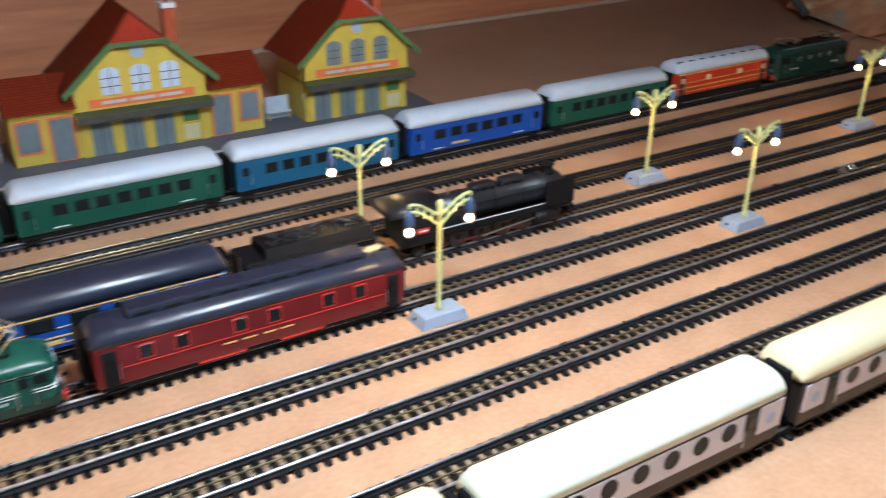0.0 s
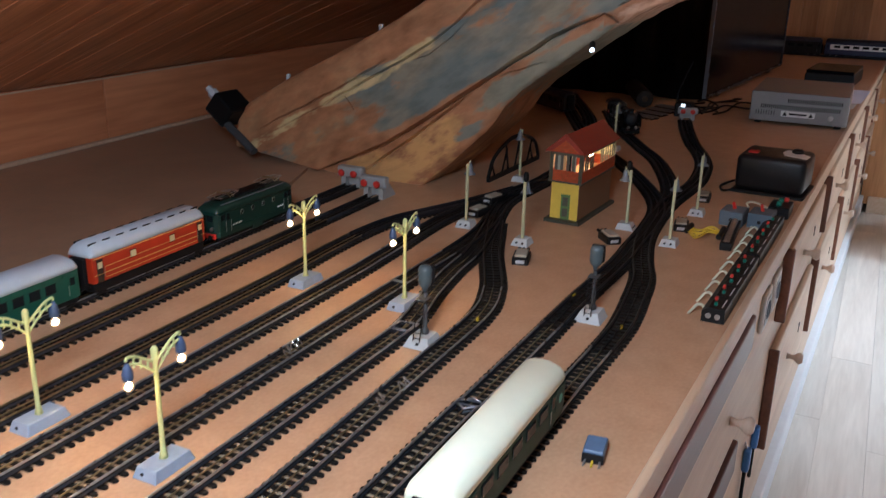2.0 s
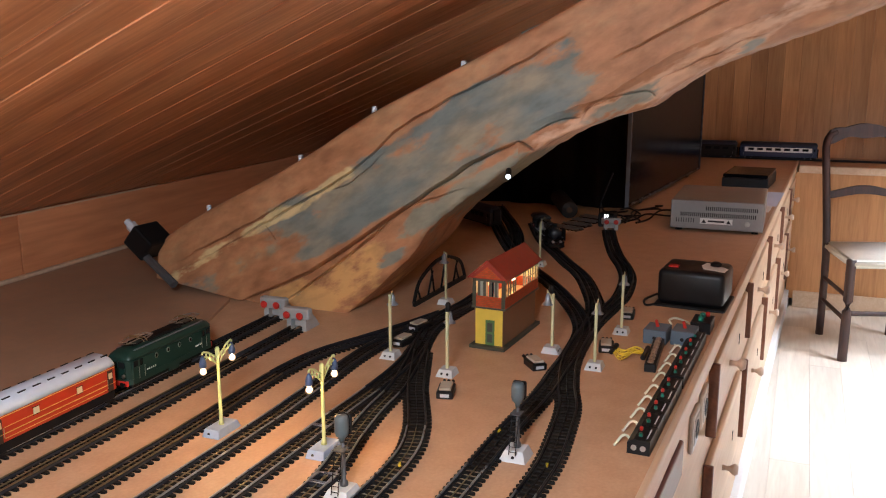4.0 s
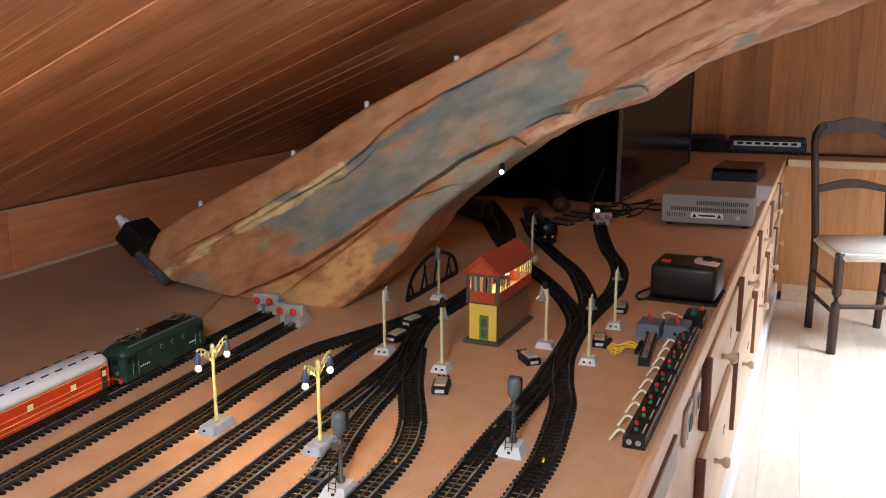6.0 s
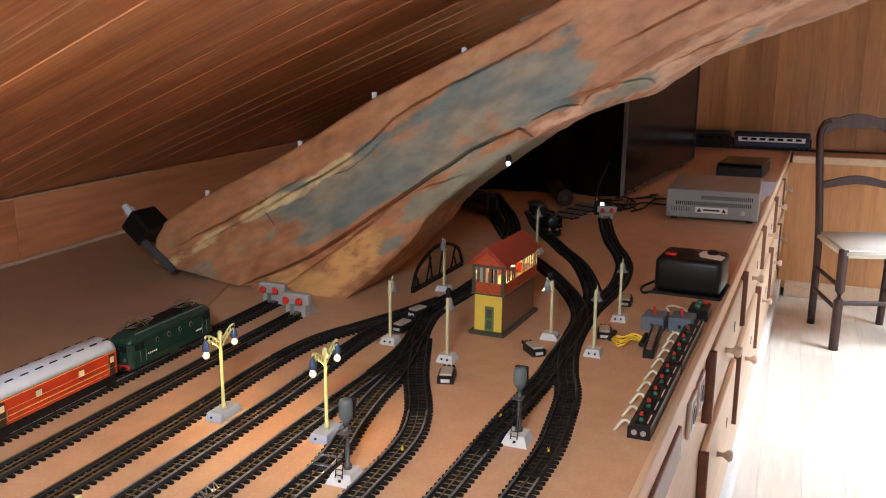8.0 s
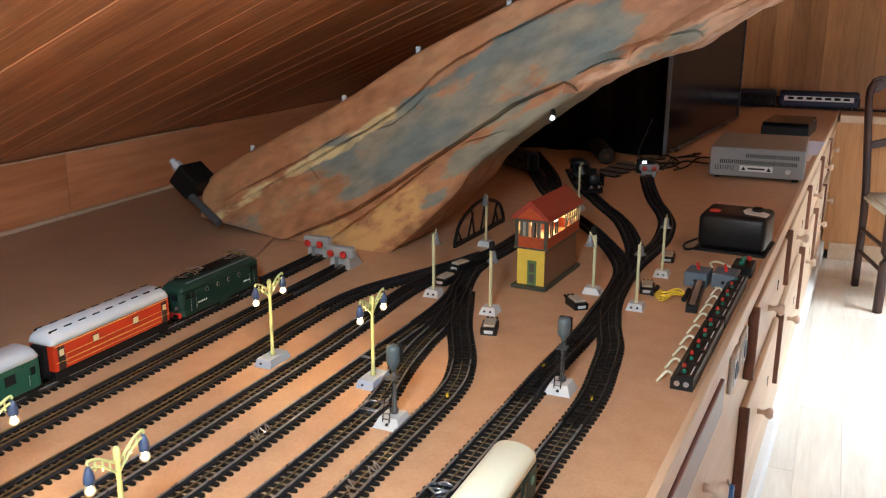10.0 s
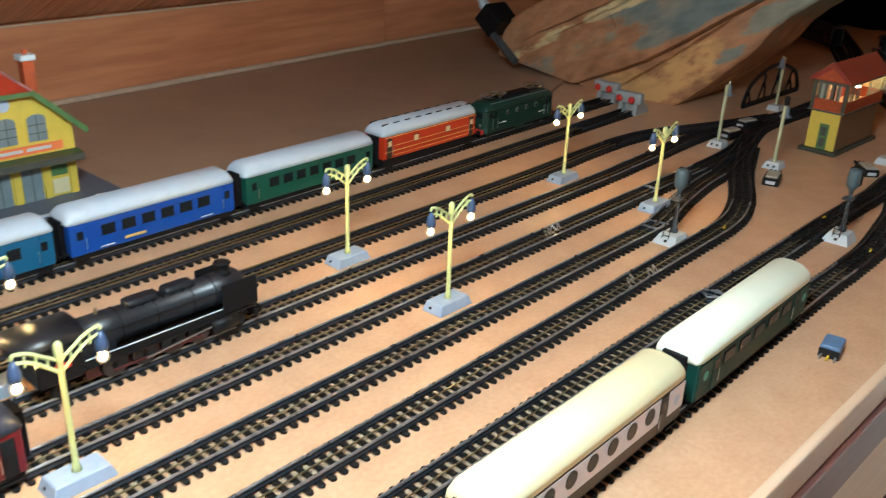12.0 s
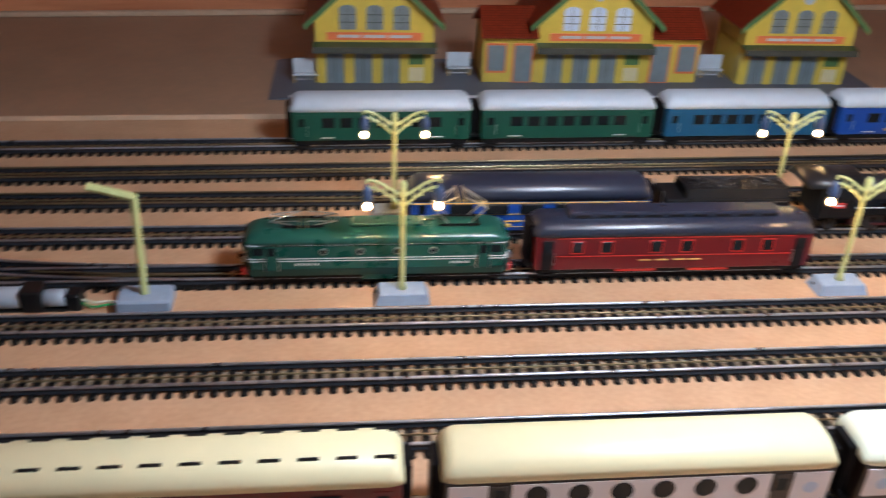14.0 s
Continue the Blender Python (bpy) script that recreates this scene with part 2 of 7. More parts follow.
M["knob_green"] = mat("knob_green", (0.01, 0.16, 0.11), 0.35, vary=0.1, scale=60)
M["wire_white"] = mat("wire_cream", (0.70, 0.72, 0.55), 0.45, vary=0.1, scale=60)
M["wire_yellow"] = mat("wire_yellow", (0.75, 0.55, 0.03), 0.45, vary=0.1, scale=60)
M["fabric"] = mat("seat_linen", (0.68, 0.64, 0.55), 0.9, vary=0.12, scale=120, bump=0.3)
M["screen"] = mat("black_screen", (0.004, 0.004, 0.006), 0.16, vary=0.1, scale=20, bump=0.0, gloss=0.06)
M["coal"] = mat("coal", (0.02, 0.02, 0.022), 0.35, vary=0.5, scale=120, bump=0.6)
M["pine"] = wood("counter_pine", (0.70, 0.53, 0.37), (0.58, 0.40, 0.25), 7.0, "x")
M["dark_wood"] = wood("dark_moulding", (0.20, 0.085, 0.05), (0.11, 0.045, 0.028), 9.0, "x", 0.4)
M["chair_wood"] = wood("chair_walnut", (0.052, 0.019, 0.013), (0.018, 0.007, 0.005), 12.0, "z", 0.55)
# the ceiling's last colour is its painted sheen
M["ceil_wood"] = wood("ceiling_larch", (0.56, 0.265, 0.125), (0.26, 0.098, 0.040), 8.0, "y", 0.34, 0.26, math.atan(0.43), (0.78, 0.46, 0.28))
M["wall_wood"] = wood("wall_larch", (0.66, 0.275, 0.125), (0.42, 0.145, 0.058), 5.0, "x", 0.45, 0.08)
M["gable_wood"] = wood("gable_pine", (0.54, 0.28, 0.115), (0.36, 0.165, 0.06), 7.0, "z", 0.4, 0.2)
M["floor_wood"] = wood("floor_pale_oak", (0.74, 0.66, 0.55), (0.58, 0.50, 0.40), 6.0, "x", 0.35, 0.1)


def beam_material():
    """Old hewn timber: orange-brown wood, blue-grey paint remains, ochre streaks."""
    m = bpy.data.materials.new("old_beam")
    m.use_nodes = True
    nt = m.node_tree
    n, l = nt.nodes, nt.links
    bsdf = n["Principled BSDF"]
    tc, mp = n.new("ShaderNodeTexCoord"), n.new("ShaderNodeMapping")
    turn = n.new("ShaderNodeMapping")
    turn.inputs["Rotation"].default_value = (radians(28.8), 0, 0)
    mp.inputs["Scale"].default_value = (1, 0.42, 1)
    l.new(tc.outputs["Object"], turn.inputs["Vector"])
    l.new(turn.outputs["Vector"], mp.inputs["Vector"])
    a, b, c = n.new("ShaderNodeTexNoise"), n.new("ShaderNodeTexNoise"), n.new("ShaderNodeTexNoise")
    for t, s, d in ((a, 11.0, 9.0), (b, 26.0, 10.0), (c, 9.0, 4.0)):
        t.inputs["Scale"].default_value, t.inputs["Detail"].default_value = s, d
        t.inputs["Roughness"].default_value = 0.57
        l.new(mp.outputs["Vector"], t.inputs["Vector"])
    base = n.new("ShaderNodeValToRGB")
    e = base.color_ramp.elements
    e[0].position, e[0].color = 0.32, (0.32, 0.140, 0.060, 1)
    e[1].position, e[1].color = 0.70, (0.45, 0.245, 0.118, 1)
    mid = base.color_ramp.elements.new(0.50)
    mid.color = (0.41, 0.188, 0.085, 1)
    l.new(b.outputs["Fac"], base.inputs["Fac"])
    paint = n.new("ShaderNodeValToRGB")
    paint.color_ramp.elements[0].position, paint.color_ramp.elements[1].position = 0.485, 0.555
    l.new(a.outputs["Fac"], paint.inputs["Fac"])
    # the painted band keeps to the middle of the timber
    sep = n.new("ShaderNodeSeparateXYZ")
    l.new(tc.outputs["Object"], sep.inputs["Vector"])
    band = n.new("ShaderNodeMath")
    band.operation = "MULTIPLY_ADD"
    band.inputs[1].default_value = 0.56
    l.new(sep.outputs["Y"], band.inputs[0])
    l.new(sep.outputs["Z"], band.inputs[2])
    near = n.new("ShaderNodeMapRange")
    near.interpolation_type = "SMOOTHSTEP"
    near.inputs["From Min"].default_value, near.inputs["From Max"].default_value = 0.112, 0.060
    off = n.new("ShaderNodeMath")
    off.operation = "SUBTRACT"
    off.inputs[1].default_value = 0.455
    l.new(band.outputs[0], off.inputs[0])
    ab = n.new("ShaderNodeMath")
    ab.operation = "ABSOLUTE"
    l.new(off.outputs[0], ab.inputs[0])
    l.new(ab.outputs[0], near.inputs["Value"])
    both = n.new("ShaderNodeMath")
    both.operation = "MULTIPLY_ADD"
    both.inputs[1].default_value = 0.33
    # and thins out towards both ends of it
    last = near.outputs["Result"]
    for lo, hi in ((0.66, 0.44), (-0.30, -0.10)):
        fade, mul = n.new("ShaderNodeMapRange"), n.new("ShaderNodeMath")
        fade.inputs["From Min"].default_value, fade.inputs["From Max"].default_value = lo, hi
        fade.inputs["To Min"].default_value = 0.1
        mul.operation = "MULTIPLY"
        l.new(sep.outputs["Y"], fade.inputs["Value"])
        l.new(fade.outputs["Result"], mul.inputs[0])
        l.new(last, mul.inputs[1])
        last = mul.outputs[0]
    l.new(last, both.inputs[0])
    sh = n.new("ShaderNodeMath")
    sh.operation = "SUBTRACT"
    sh.inputs[1].default_value = 0.17
    l.new(a.outputs["Fac"], sh.inputs[0])
    l.new(sh.outputs[0], both.inputs[2])
    l.new(both.outputs[0], paint.inputs["Fac"])
    mx = n.new("ShaderNodeMix")
    mx.data_type = "RGBA"
    film = n.new("ShaderNodeValToRGB")
    film.color_ramp.elements[0].position, film.color_ramp.elements[0].color = 0.42, (0.155, 0.180, 0.165, 1)
    film.color_ramp.elements[1].position, film.color_ramp.elements[1].color = 0.62, (0.290, 0.245, 0.165, 1)
    l.new(c.outputs["Fac"], film.inputs["Fac"])
    l.new(film.outputs["Color"], mx.inputs[7])
    l.new(paint.outputs["Color"], mx.inputs[0])
    l.new(base.outputs["Color"], mx.inputs[6])
    last = mx.outputs[2]
    # cream line along the upper crack, ochre foot, weathered splice, pale broken arris, grey knots
    for centre, half, tone_c, y0, y1, lift in ((0.515, 0.034, (0.60, 0.47, 0.24, 1), 0.25, 0.90, 0.03), (0.27, 0.110, (0.58, 0.325, 0.12, 1), 0.20, 0.66, 0.10), (0.325, 0.052, (0.25, 0.235, 0.170, 1), -0.16, 0.22, 0.15),
                                               (0.266, 0.034, (0.20, 0.205, 0.170, 1), 0.13, 0.29, 0.06), (0.340, 0.060, (0.58, 0.35, 0.22, 1), -1.05, -0.06, 0.03), (0.335, 0.030, (0.26, 0.25, 0.20, 1), -0.39, -0.19, 0.10), (0.318, 0.022, (0.24, 0.23, 0.19, 1), -0.60, -0.48, 0.08)):
        d0, d1, d2, d3, amt, cut, pick = (n.new("ShaderNodeMath"), n.new("ShaderNodeMath"), n.new("ShaderNodeMapRange"), n.new("ShaderNodeMapRange"), n.new("ShaderNodeMath"), n.new("ShaderNodeMapRange"), n.new("ShaderNodeMix"))
        d0.operation, d1.operation, amt.operation, pick.data_type = "SUBTRACT", "ABSOLUTE", "MULTIPLY", "RGBA"
        d0.inputs[1].default_value = centre
        l.new(band.outputs[0], d0.inputs[0])
        l.new(d0.outputs[0], d1.inputs[0])
        d2.inputs["From Min"].default_value, d2.inputs["From Max"].default_value = half, half * 0.3
        l.new(d1.outputs[0], d2.inputs["Value"])
        e0, e1 = n.new("ShaderNodeMath"), n.new("ShaderNodeMath")
        e0.operation, e1.operation = "SUBTRACT", "ABSOLUTE"
        e0.inputs[1].default_value = (y0 + y1) / 2
        l.new(sep.outputs["Y"], e0.inputs[0])
        l.new(e0.outputs[0], e1.inputs[0])
        d3.inputs["From Min"].default_value, d3.inputs["From Max"].default_value = (y1 - y0) / 2, (y1 - y0) / 2 - 0.06
        l.new(e1.outputs[0], d3.inputs["Value"])
        l.new(d2.outputs["Result"], amt.inputs[0])
        l.new(d3.outputs["Result"], amt.inputs[1])
        lay = n.new("ShaderNodeMath")
        lay.operation = "MULTIPLY_ADD"
        lay.inputs[1].default_value = 0.36
        l.new(amt.outputs[0], lay.inputs[0])
        l.new(b.outputs["Fac"], lay.inputs[2])
        cut.inputs["From Min"].default_value, cut.inputs["From Max"].default_value = 0.80 - lift, 0.92 - lift
        l.new(lay.outputs[0], cut.inputs["Value"])
        l.new(cut.outputs["Result"], pick.inputs[0])
        l.new(last, pick.inputs[6])
        pick.inputs[7].default_value = tone_c
        last = pick.outputs[2]
    fleck, dark = n.new("ShaderNodeTexNoise"), n.new("ShaderNodeMapRange")
    fleck.inputs["Scale"].default_value, fleck.inputs["Detail"].default_value, fleck.inputs["Roughness"].default_value = 38.0, 8.0, 0.55
    l.new(mp.outputs["Vector"], fleck.inputs["Vector"])
    dark.inputs["From Min"].default_value, dark.inputs["From Max"].default_value = 0.36, 0.58
    dark.inputs["To Min"].default_value, dark.inputs["To Max"].default_value = 0.78, 1.06
    l.new(fleck.outputs["Fac"], dark.inputs["Value"])
    tone = n.new("ShaderNodeHueSaturation")
    l.new(dark.outputs["Result"], tone.inputs["Value"])
    l.new(last, tone.inputs["Color"])
    l.new(tone.outputs["Color"], bsdf.inputs["Base Color"])
    bsdf.inputs["Roughness"].default_value = 0.62
    bp = n.new("ShaderNodeBump")
    bp.inputs["Strength"].default_value, bp.inputs["Distance"].default_value = 0.5, 0.006
    l.new(b.outputs["Fac"], bp.inputs["Height"])
    l.new(bp.outputs["Normal"], bsdf.inputs["Normal"])
    return m


M["beam"] = beam_material()


# ---- mesh helpers ----
def link(name, bm, material, parent=None, label="", smooth=False):
    me = bpy.data.meshes.new(name)
    bmesh.ops.recalc_face_normals(bm, faces=bm.faces[:])
    bm.to_mesh(me)
    bm.free()
    if smooth:
        me.polygons.foreach_set("use_smooth", [True] * len(me.polygons))
    me.materials.append(M[material] if isinstance(material, str) else material)
    ob = new(name, me)
    ob.parent = parent
    if label:
        ob["label"] = label
    return ob


def part(name, bm, material, parent, label="", smooth=False):
    return link(name, bm, material, parent, label, smooth)


def thing(name, m, label, category, group="", kind=""):
    ob = new(name)
    ob.empty_display_size = 0.02
    ob.matrix_world = m
    return tagged(ob, label, category, group, kind)


def box(bm, x0, x1, y0, y1, z0, z1, bevel=0.0, seg=1):
    vs = [bm.verts.new((x, y, z)) for x in (x0, x1) for y in (y0, y1) for z in (z0, z1)]
    idx = ((0, 1, 3, 2), (4, 6, 7, 5), (0, 4, 5, 1), (2, 3, 7, 6), (0, 2, 6, 4), (1, 5, 7, 3))
    fs = [bm.faces.new([vs[i] for i in f]) for f in idx]
    if bevel:
        es = list({e for f in fs for e in f.edges})
        bmesh.ops.bevel(bm, geom=es, offset=bevel, segments=seg, affect="EDGES", profile=0.5)
    return bm


def boxes(*specs, bevel=0.0):
    bm = bmesh.new()
    for s in specs:
        box(bm, *s, bevel=bevel)
    return bm


def tube(bm, p, q, r0, r1=None, seg=10):
    """A rod or cone between two points."""
    p, q = Vector(p), Vector(q)
    r1 = r0 if r1 is None else r1
    turn = (q - p).to_track_quat("Z", "Y").to_matrix()
    rings = []
    for c, r in ((p, r0), (q, r1)):
        rings.append([bm.verts.new(c + turn @ Vector((r * math.cos(a), r * math.sin(a), 0))) for a in (2 * math.pi * i / seg for i in range(seg))])
    for i in range(seg):
        j = (i + 1) % seg
        bm.faces.new((rings[0][i], rings[0][j], rings[1][j], rings[1][i]))
    bm.faces.new(rings[0][::-1])
    bm.faces.new(rings[1])
    return bm


def lathe(bm, base, profile, seg=14, axis="z"):
    """A turned shape: profile of (radius, height) along an axis from base."""
    base = Vector(base)
    rings = []
    for r, h in profile:
        ring = []
        for i in range(seg):
            a = 2 * math.pi * i / seg
            u, v = r * math.cos(a), r * math.sin(a)
            p = {"z": (u, v, h), "x": (h, u, v), "y": (u, h, v)}[axis]
            ring.append(bm.verts.new(base + Vector(p)))
        rings.append(ring)
    for a, b in zip(rings, rings[1:]):
        for i in range(seg):
            j = (i + 1) % seg
            bm.faces.new((a[i], a[j], b[j], b[i]))
    bm.faces.new(rings[0][::-1])
    bm.faces.new(rings[-1])
    return bm


def extrude(bm, outline, a, b, axis="x"):
    """A prism: an outline in the plane across the axis, from a to b along it."""
    def at(u, v, h):
        return {"x": (h, u, v), "y": (u, h, v), "z": (u, v, h)}[axis]
    r0 = [bm.verts.new(at(u, v, a)) for u, v in outline]
    r1 = [bm.verts.new(at(u, v, b)) for u, v in outline]
    k = len(outline)
    for i in range(k):
        j = (i + 1) % k
        bm.faces.new((r0[i], r0[j], r1[j], r1[i]))
    bm.faces.new(r0[::-1])
    bm.faces.new(r1)
    return bm


def wire(bm, pts, r, seg=6):
    """A bent wire through points."""
    pts = smooth_line([Vector(p) for p in pts], 5)
    rings = []
    for i, p in enumerate(pts):
        d = (pts[min(i + 1, len(pts) - 1)] - pts[max(i - 1, 0)]).normalized()
        turn = d.to_track_quat("Z", "Y").to_matrix()
        rings.append([bm.verts.new(p + turn @ Vector((r * math.cos(a), r * math.sin(a), 0))) for a in (2 * math.pi * k / seg for k in range(seg))])
    for a, b in zip(rings, rings[1:]):
        for i in range(seg):
            j = (i + 1) % seg
            bm.faces.new((a[i], a[j], b[j], b[i]))
    bm.faces.new(rings[0][::-1])
    bm.faces.new(rings[-1])
    return bm


def smooth_line(pts, n=8):
    """A smooth line through the points (Catmull-Rom)."""
    out = []
    ext = [2 * pts[0] - pts[1], *pts, 2 * pts[-1] - pts[-2]]
    for i in range(1, len(ext) - 2):
        p0, p1, p2, p3 = ext[i - 1: i + 3]
        for k in range(n):
            t = k / n
            out.append(0.5 * (2 * p1 + (p2 - p0) * t + (2 * p0 - 5 * p1 + 4 * p2 - p3) * t * t + (3 * p1 - p0 - 3 * p2 + p3) * t ** 3))
    out.append(pts[-1].copy())
    return out


def at(x, y, z=0.0, rz=0.0):
    return pose(x, y, z, 0, 0, rz)


# ---- the room ----
FLOOR_Z = -0.86
Y_EDGE = lambda x: -0.455 - 0.033 * x
Y_WALL = lambda x: 1.235 + 0.073 * x
X_LEFT, X_GABLE = -2.7, 5.55
SLOPE, KNEE = 0.43, 0.19


def structure(name, bm, material, label, category, smooth=False):
    return tagged(link(name, bm, material, None, "", smooth), label, category, "", "structure")


def quad_slab(bm, corners, z0, z1):
    return extrude(bm, corners, z0, z1, "z")


# table board with the layout
bm = bmesh.new()
quad_slab(bm, [(X_LEFT, Y_EDGE(X_LEFT)), (X_GABLE - 0.02, Y_EDGE(X_GABLE)), (X_GABLE - 0.02, Y_WALL(X_GABLE)), (X_LEFT, Y_WALL(X_LEFT))], -0.028, 0.0)
structure("table_board", bm, "board", "tan hardboard table top carrying the model railway", "table top")
# raised brown panel behind the rear track
bm = bmesh.new()
quad_slab(bm, [(X_LEFT, 0.504), (1.02, 0.588), (1.21, 0.66), (1.35, 0.95), (1.75, 1.0), (1.75, Y_WALL(1.75) - 0.003), (X_LEFT, Y_WALL(X_LEFT) - 0.003)], 0.0008, 0.009)
structure("raised_panel", bm, "panel", "thin brown raised panel behind the rear track", "panel")
bm = bmesh.new()
quad_slab(bm, [(X_LEFT, 0.5015), (1.02, 0.5855), (1.02, 0.5875), (X_LEFT, 0.5035)], 0.0008, 0.0085)
structure("panel_edge", bm, "raw_edge", "pale sawn edge of the raised panel", "trim")

# north knee wall with its long boards
RIDGE_Y = -1.80
RIDGE_Z = KNEE + SLOPE * (Y_WALL(0) - RIDGE_Y)
wall_n = bmesh.new()
quad_slab(wall_n, [(X_LEFT, Y_WALL(X_LEFT) + 0.012), (X_GABLE, Y_WALL(X_GABLE) + 0.012), (X_GABLE, Y_WALL(X_GABLE) + 0.07), (X_LEFT, Y_WALL(X_LEFT) + 0.07)], FLOOR_Z, KNEE + 0.05)
wall_north = structure("wall_north", wall_n, "wall_wood", "low knee wall of reddish larch boards behind the railway", "wall")
ang = math.degrees(math.atan(0.073))
rnd = random.Random(21)
x = X_LEFT
while x < X_GABLE - 0.05:
    L = min(rnd.uniform(1.7, 2.3), X_GABLE - x)
    o = link("plank", box(bmesh.new(), 0, L - 0.0006, 0, 0.014, 0.0015, KNEE - 0.004, 0.0005), "wall_wood", wall_north)
    o.matrix_world = at(x, Y_WALL(x) - 0.003 + rnd.uniform(0, 0.0006), 0, ang)
    x += L
o = structure("ceiling_trim", box(bmesh.new(), 0, 4.5, -0.0015, 0.003, KNEE - 0.0055, KNEE - 0.0015, 0.0005), "raw_edge", "thin pale lath where the ceiling meets the knee wall", "trim")
o.matrix_world = at(X_LEFT, Y_WALL(X_LEFT) - 0.0045, 0, ang)
# pale strip added for the bright line of light at the wall foot
bm = bmesh.new()
box(bm, 0, 4.5, -0.014, -0.0005, 0.0092, 0.020, 0.002)
o = structure("wall_foot_highlight", bm, "raw_edge", "thin pale strip added for light caught along the knee wall foot", "trim")
o.matrix_world = at(X_LEFT, Y_WALL(X_LEFT) - 0.004, 0, ang)

# sloping ceiling: boards running up the slope, in one mesh
bm = bmesh.new()
x = X_LEFT
rnd = random.Random(4)
while x < X_GABLE:
    w = 0.125
    lift = rnd.uniform(0, 0.0012)
    up = Vector((0, SLOPE, 1)).normalized()
    rings = []
    for y_of, z in ((lambda q: Y_WALL(q) + 0.004, KNEE), (lambda q: RIDGE_Y, RIDGE_Z)):
        sec = ((x + 0.0003, 0.0022), (x + 0.0022, 0.0), (x + w - 0.0022, 0.0), (x + w - 0.0003, 0.0022), (x + w - 0.0003, 0.018), (x + 0.0003, 0.018))
        rings.append([bm.verts.new(Vector((q, y_of(q), z)) + up * (h + lift)) for q, h in sec])
    for i in range(6):
        j = (i + 1) % 6
        bm.faces.new((rings[0][i], rings[0][j], rings[1][j], rings[1][i]))
    bm.faces.new(rings[0][::-1])
    bm.faces.new(rings[1])
    x += w
structure("ceiling", bm, "ceil_wood", "sloping ceiling of dark orange larch boards", "ceiling")
# out of view: flat ceiling and west wall added to close the room
bm = bmesh.new()
box(bm, X_LEFT, X_GABLE, RIDGE_Y, 1.9, RIDGE_Z + 0.05, RIDGE_Z + 0.09)
box(bm, X_LEFT, X_GABLE, -3.0, RIDGE_Y, RIDGE_Z, RIDGE_Z + 0.04)
structure("ceiling_flat", bm, "ceil_wood", "flat boarded ceiling over the aisle", "ceiling")
structure("wall_west", boxes((X_LEFT - 0.06, X_LEFT, -3.0, 1.9, FLOOR_Z, RIDGE_Z + 0.1)), "gable_wood", "boarded end wall", "wall")
# unseen south wall, added with two openings to let daylight in
WINDOWS = ((-2.2, -0.5, 0.25, 1.25), (1.7, 4.3, -0.25, 0.75))
(a0, a1, a2, a3), (b0, b1, b2, b3) = WINDOWS
structure("wall_south", boxes((X_LEFT, a0, -3.06, -3.0, FLOOR_Z, RIDGE_Z + 0.05), (a1, b0, -3.06, -3.0, FLOOR_Z, RIDGE_Z + 0.05), (b1, X_GABLE, -3.06, -3.0, FLOOR_Z, RIDGE_Z + 0.05),
                              (a0, a1, -3.06, -3.0, FLOOR_Z, a2), (a0, a1, -3.06, -3.0, a3, RIDGE_Z + 0.05), (b0, b1, -3.06, -3.0, FLOOR_Z, b2), (b0, b1, -3.06, -3.0, b3, RIDGE_Z + 0.05)),
          "gable_wood", "unseen boarded wall added with two openings for daylight", "wall")
# gable wall with vertical boards
wall_east = structure("wall_east", boxes((X_GABLE + 0.014, X_GABLE + 0.08, -3.0, 1.9, FLOOR_Z, RIDGE_Z + 0.1)), "gable_wood", "gable wall of upright honey-coloured boards", "wall")
y = -3.0
while y < 1.5:
    top = min(RIDGE_Z, KNEE + SLOPE * (Y_WALL(X_GABLE) - y - 0.1) + 0.02)
    o = link("plank", box(bmesh.new(), 0, 0.014, 0.0003, 0.0997, FLOOR_Z, max(top, 0.1), 0.001), "gable_wood", wall_east)
    o.matrix_world = at(X_GABLE, y)
    y += 0.1
# floor
floor = structure("floor", boxes((X_LEFT, X_GABLE, -3.0, -0.5, FLOOR_Z - 0.05, FLOOR_Z - 0.012)), "floor_wood", "pale wooden floorboards", "floor")
plank = None
row = 0
y = -3.0
while y < -0.55:
    for k in range(6):
        x0 = X_LEFT - 1.25 + 1.85 * k + (row * 0.67) % 1.2
        a, b = max(x0, X_LEFT), min(x0 + 1.85, X_GABLE)
        if b - a < 0.02:
            continue
        if b - a < 1.849:
            o = link("floorboard", box(bmesh.new(), 0.0003, b - a - 0.0003, 0.0003, 0.1397, -0.011, 0.0, 0.0008), "floor_wood", floor)
        elif plank is None:
            o = plank = link("floorboard", box(bmesh.new(), 0.0003, 1.8497, 0.0003, 0.1397, -0.011, 0.0, 0.0008), "floor_wood", floor)
        else:
            o = new("floorboard", plank.data)
            o.parent = floor
        o.matrix_world = at(a, y, FLOOR_Z)
    y += 0.14
    row += 1


# ---- counter front ----
def counter_matrix(x, out=0.0, z=0.0):
    """A place on the counter's front, which runs slightly askew."""
    return at(x, Y_EDGE(x) - out, z, math.degrees(math.atan(-0.033)))


bm = bmesh.new()
box(bm, 0, 8.2, 0.03, 0.05, FLOOR_Z + 0.07, -0.03)
o = structure("counter_body", bm, "pine", "pale pine counter front under the table", "counter")
o.matrix_world = counter_matrix(X_LEFT)
bm = bmesh.new()
box(bm, 0, 8.2, -0.006, 0.006, -0.042, 0.003, 0.003, 2)
o = structure("counter_edge", bm, "pine", "rounded pale pine lipping of the table edge", "trim")
o.matrix_world = counter_matrix(X_LEFT)
bm = bmesh.new()
box(bm, 0, 8.2, -0.036, 0.01, FLOOR_Z, FLOOR_Z + 0.1, 0.004)
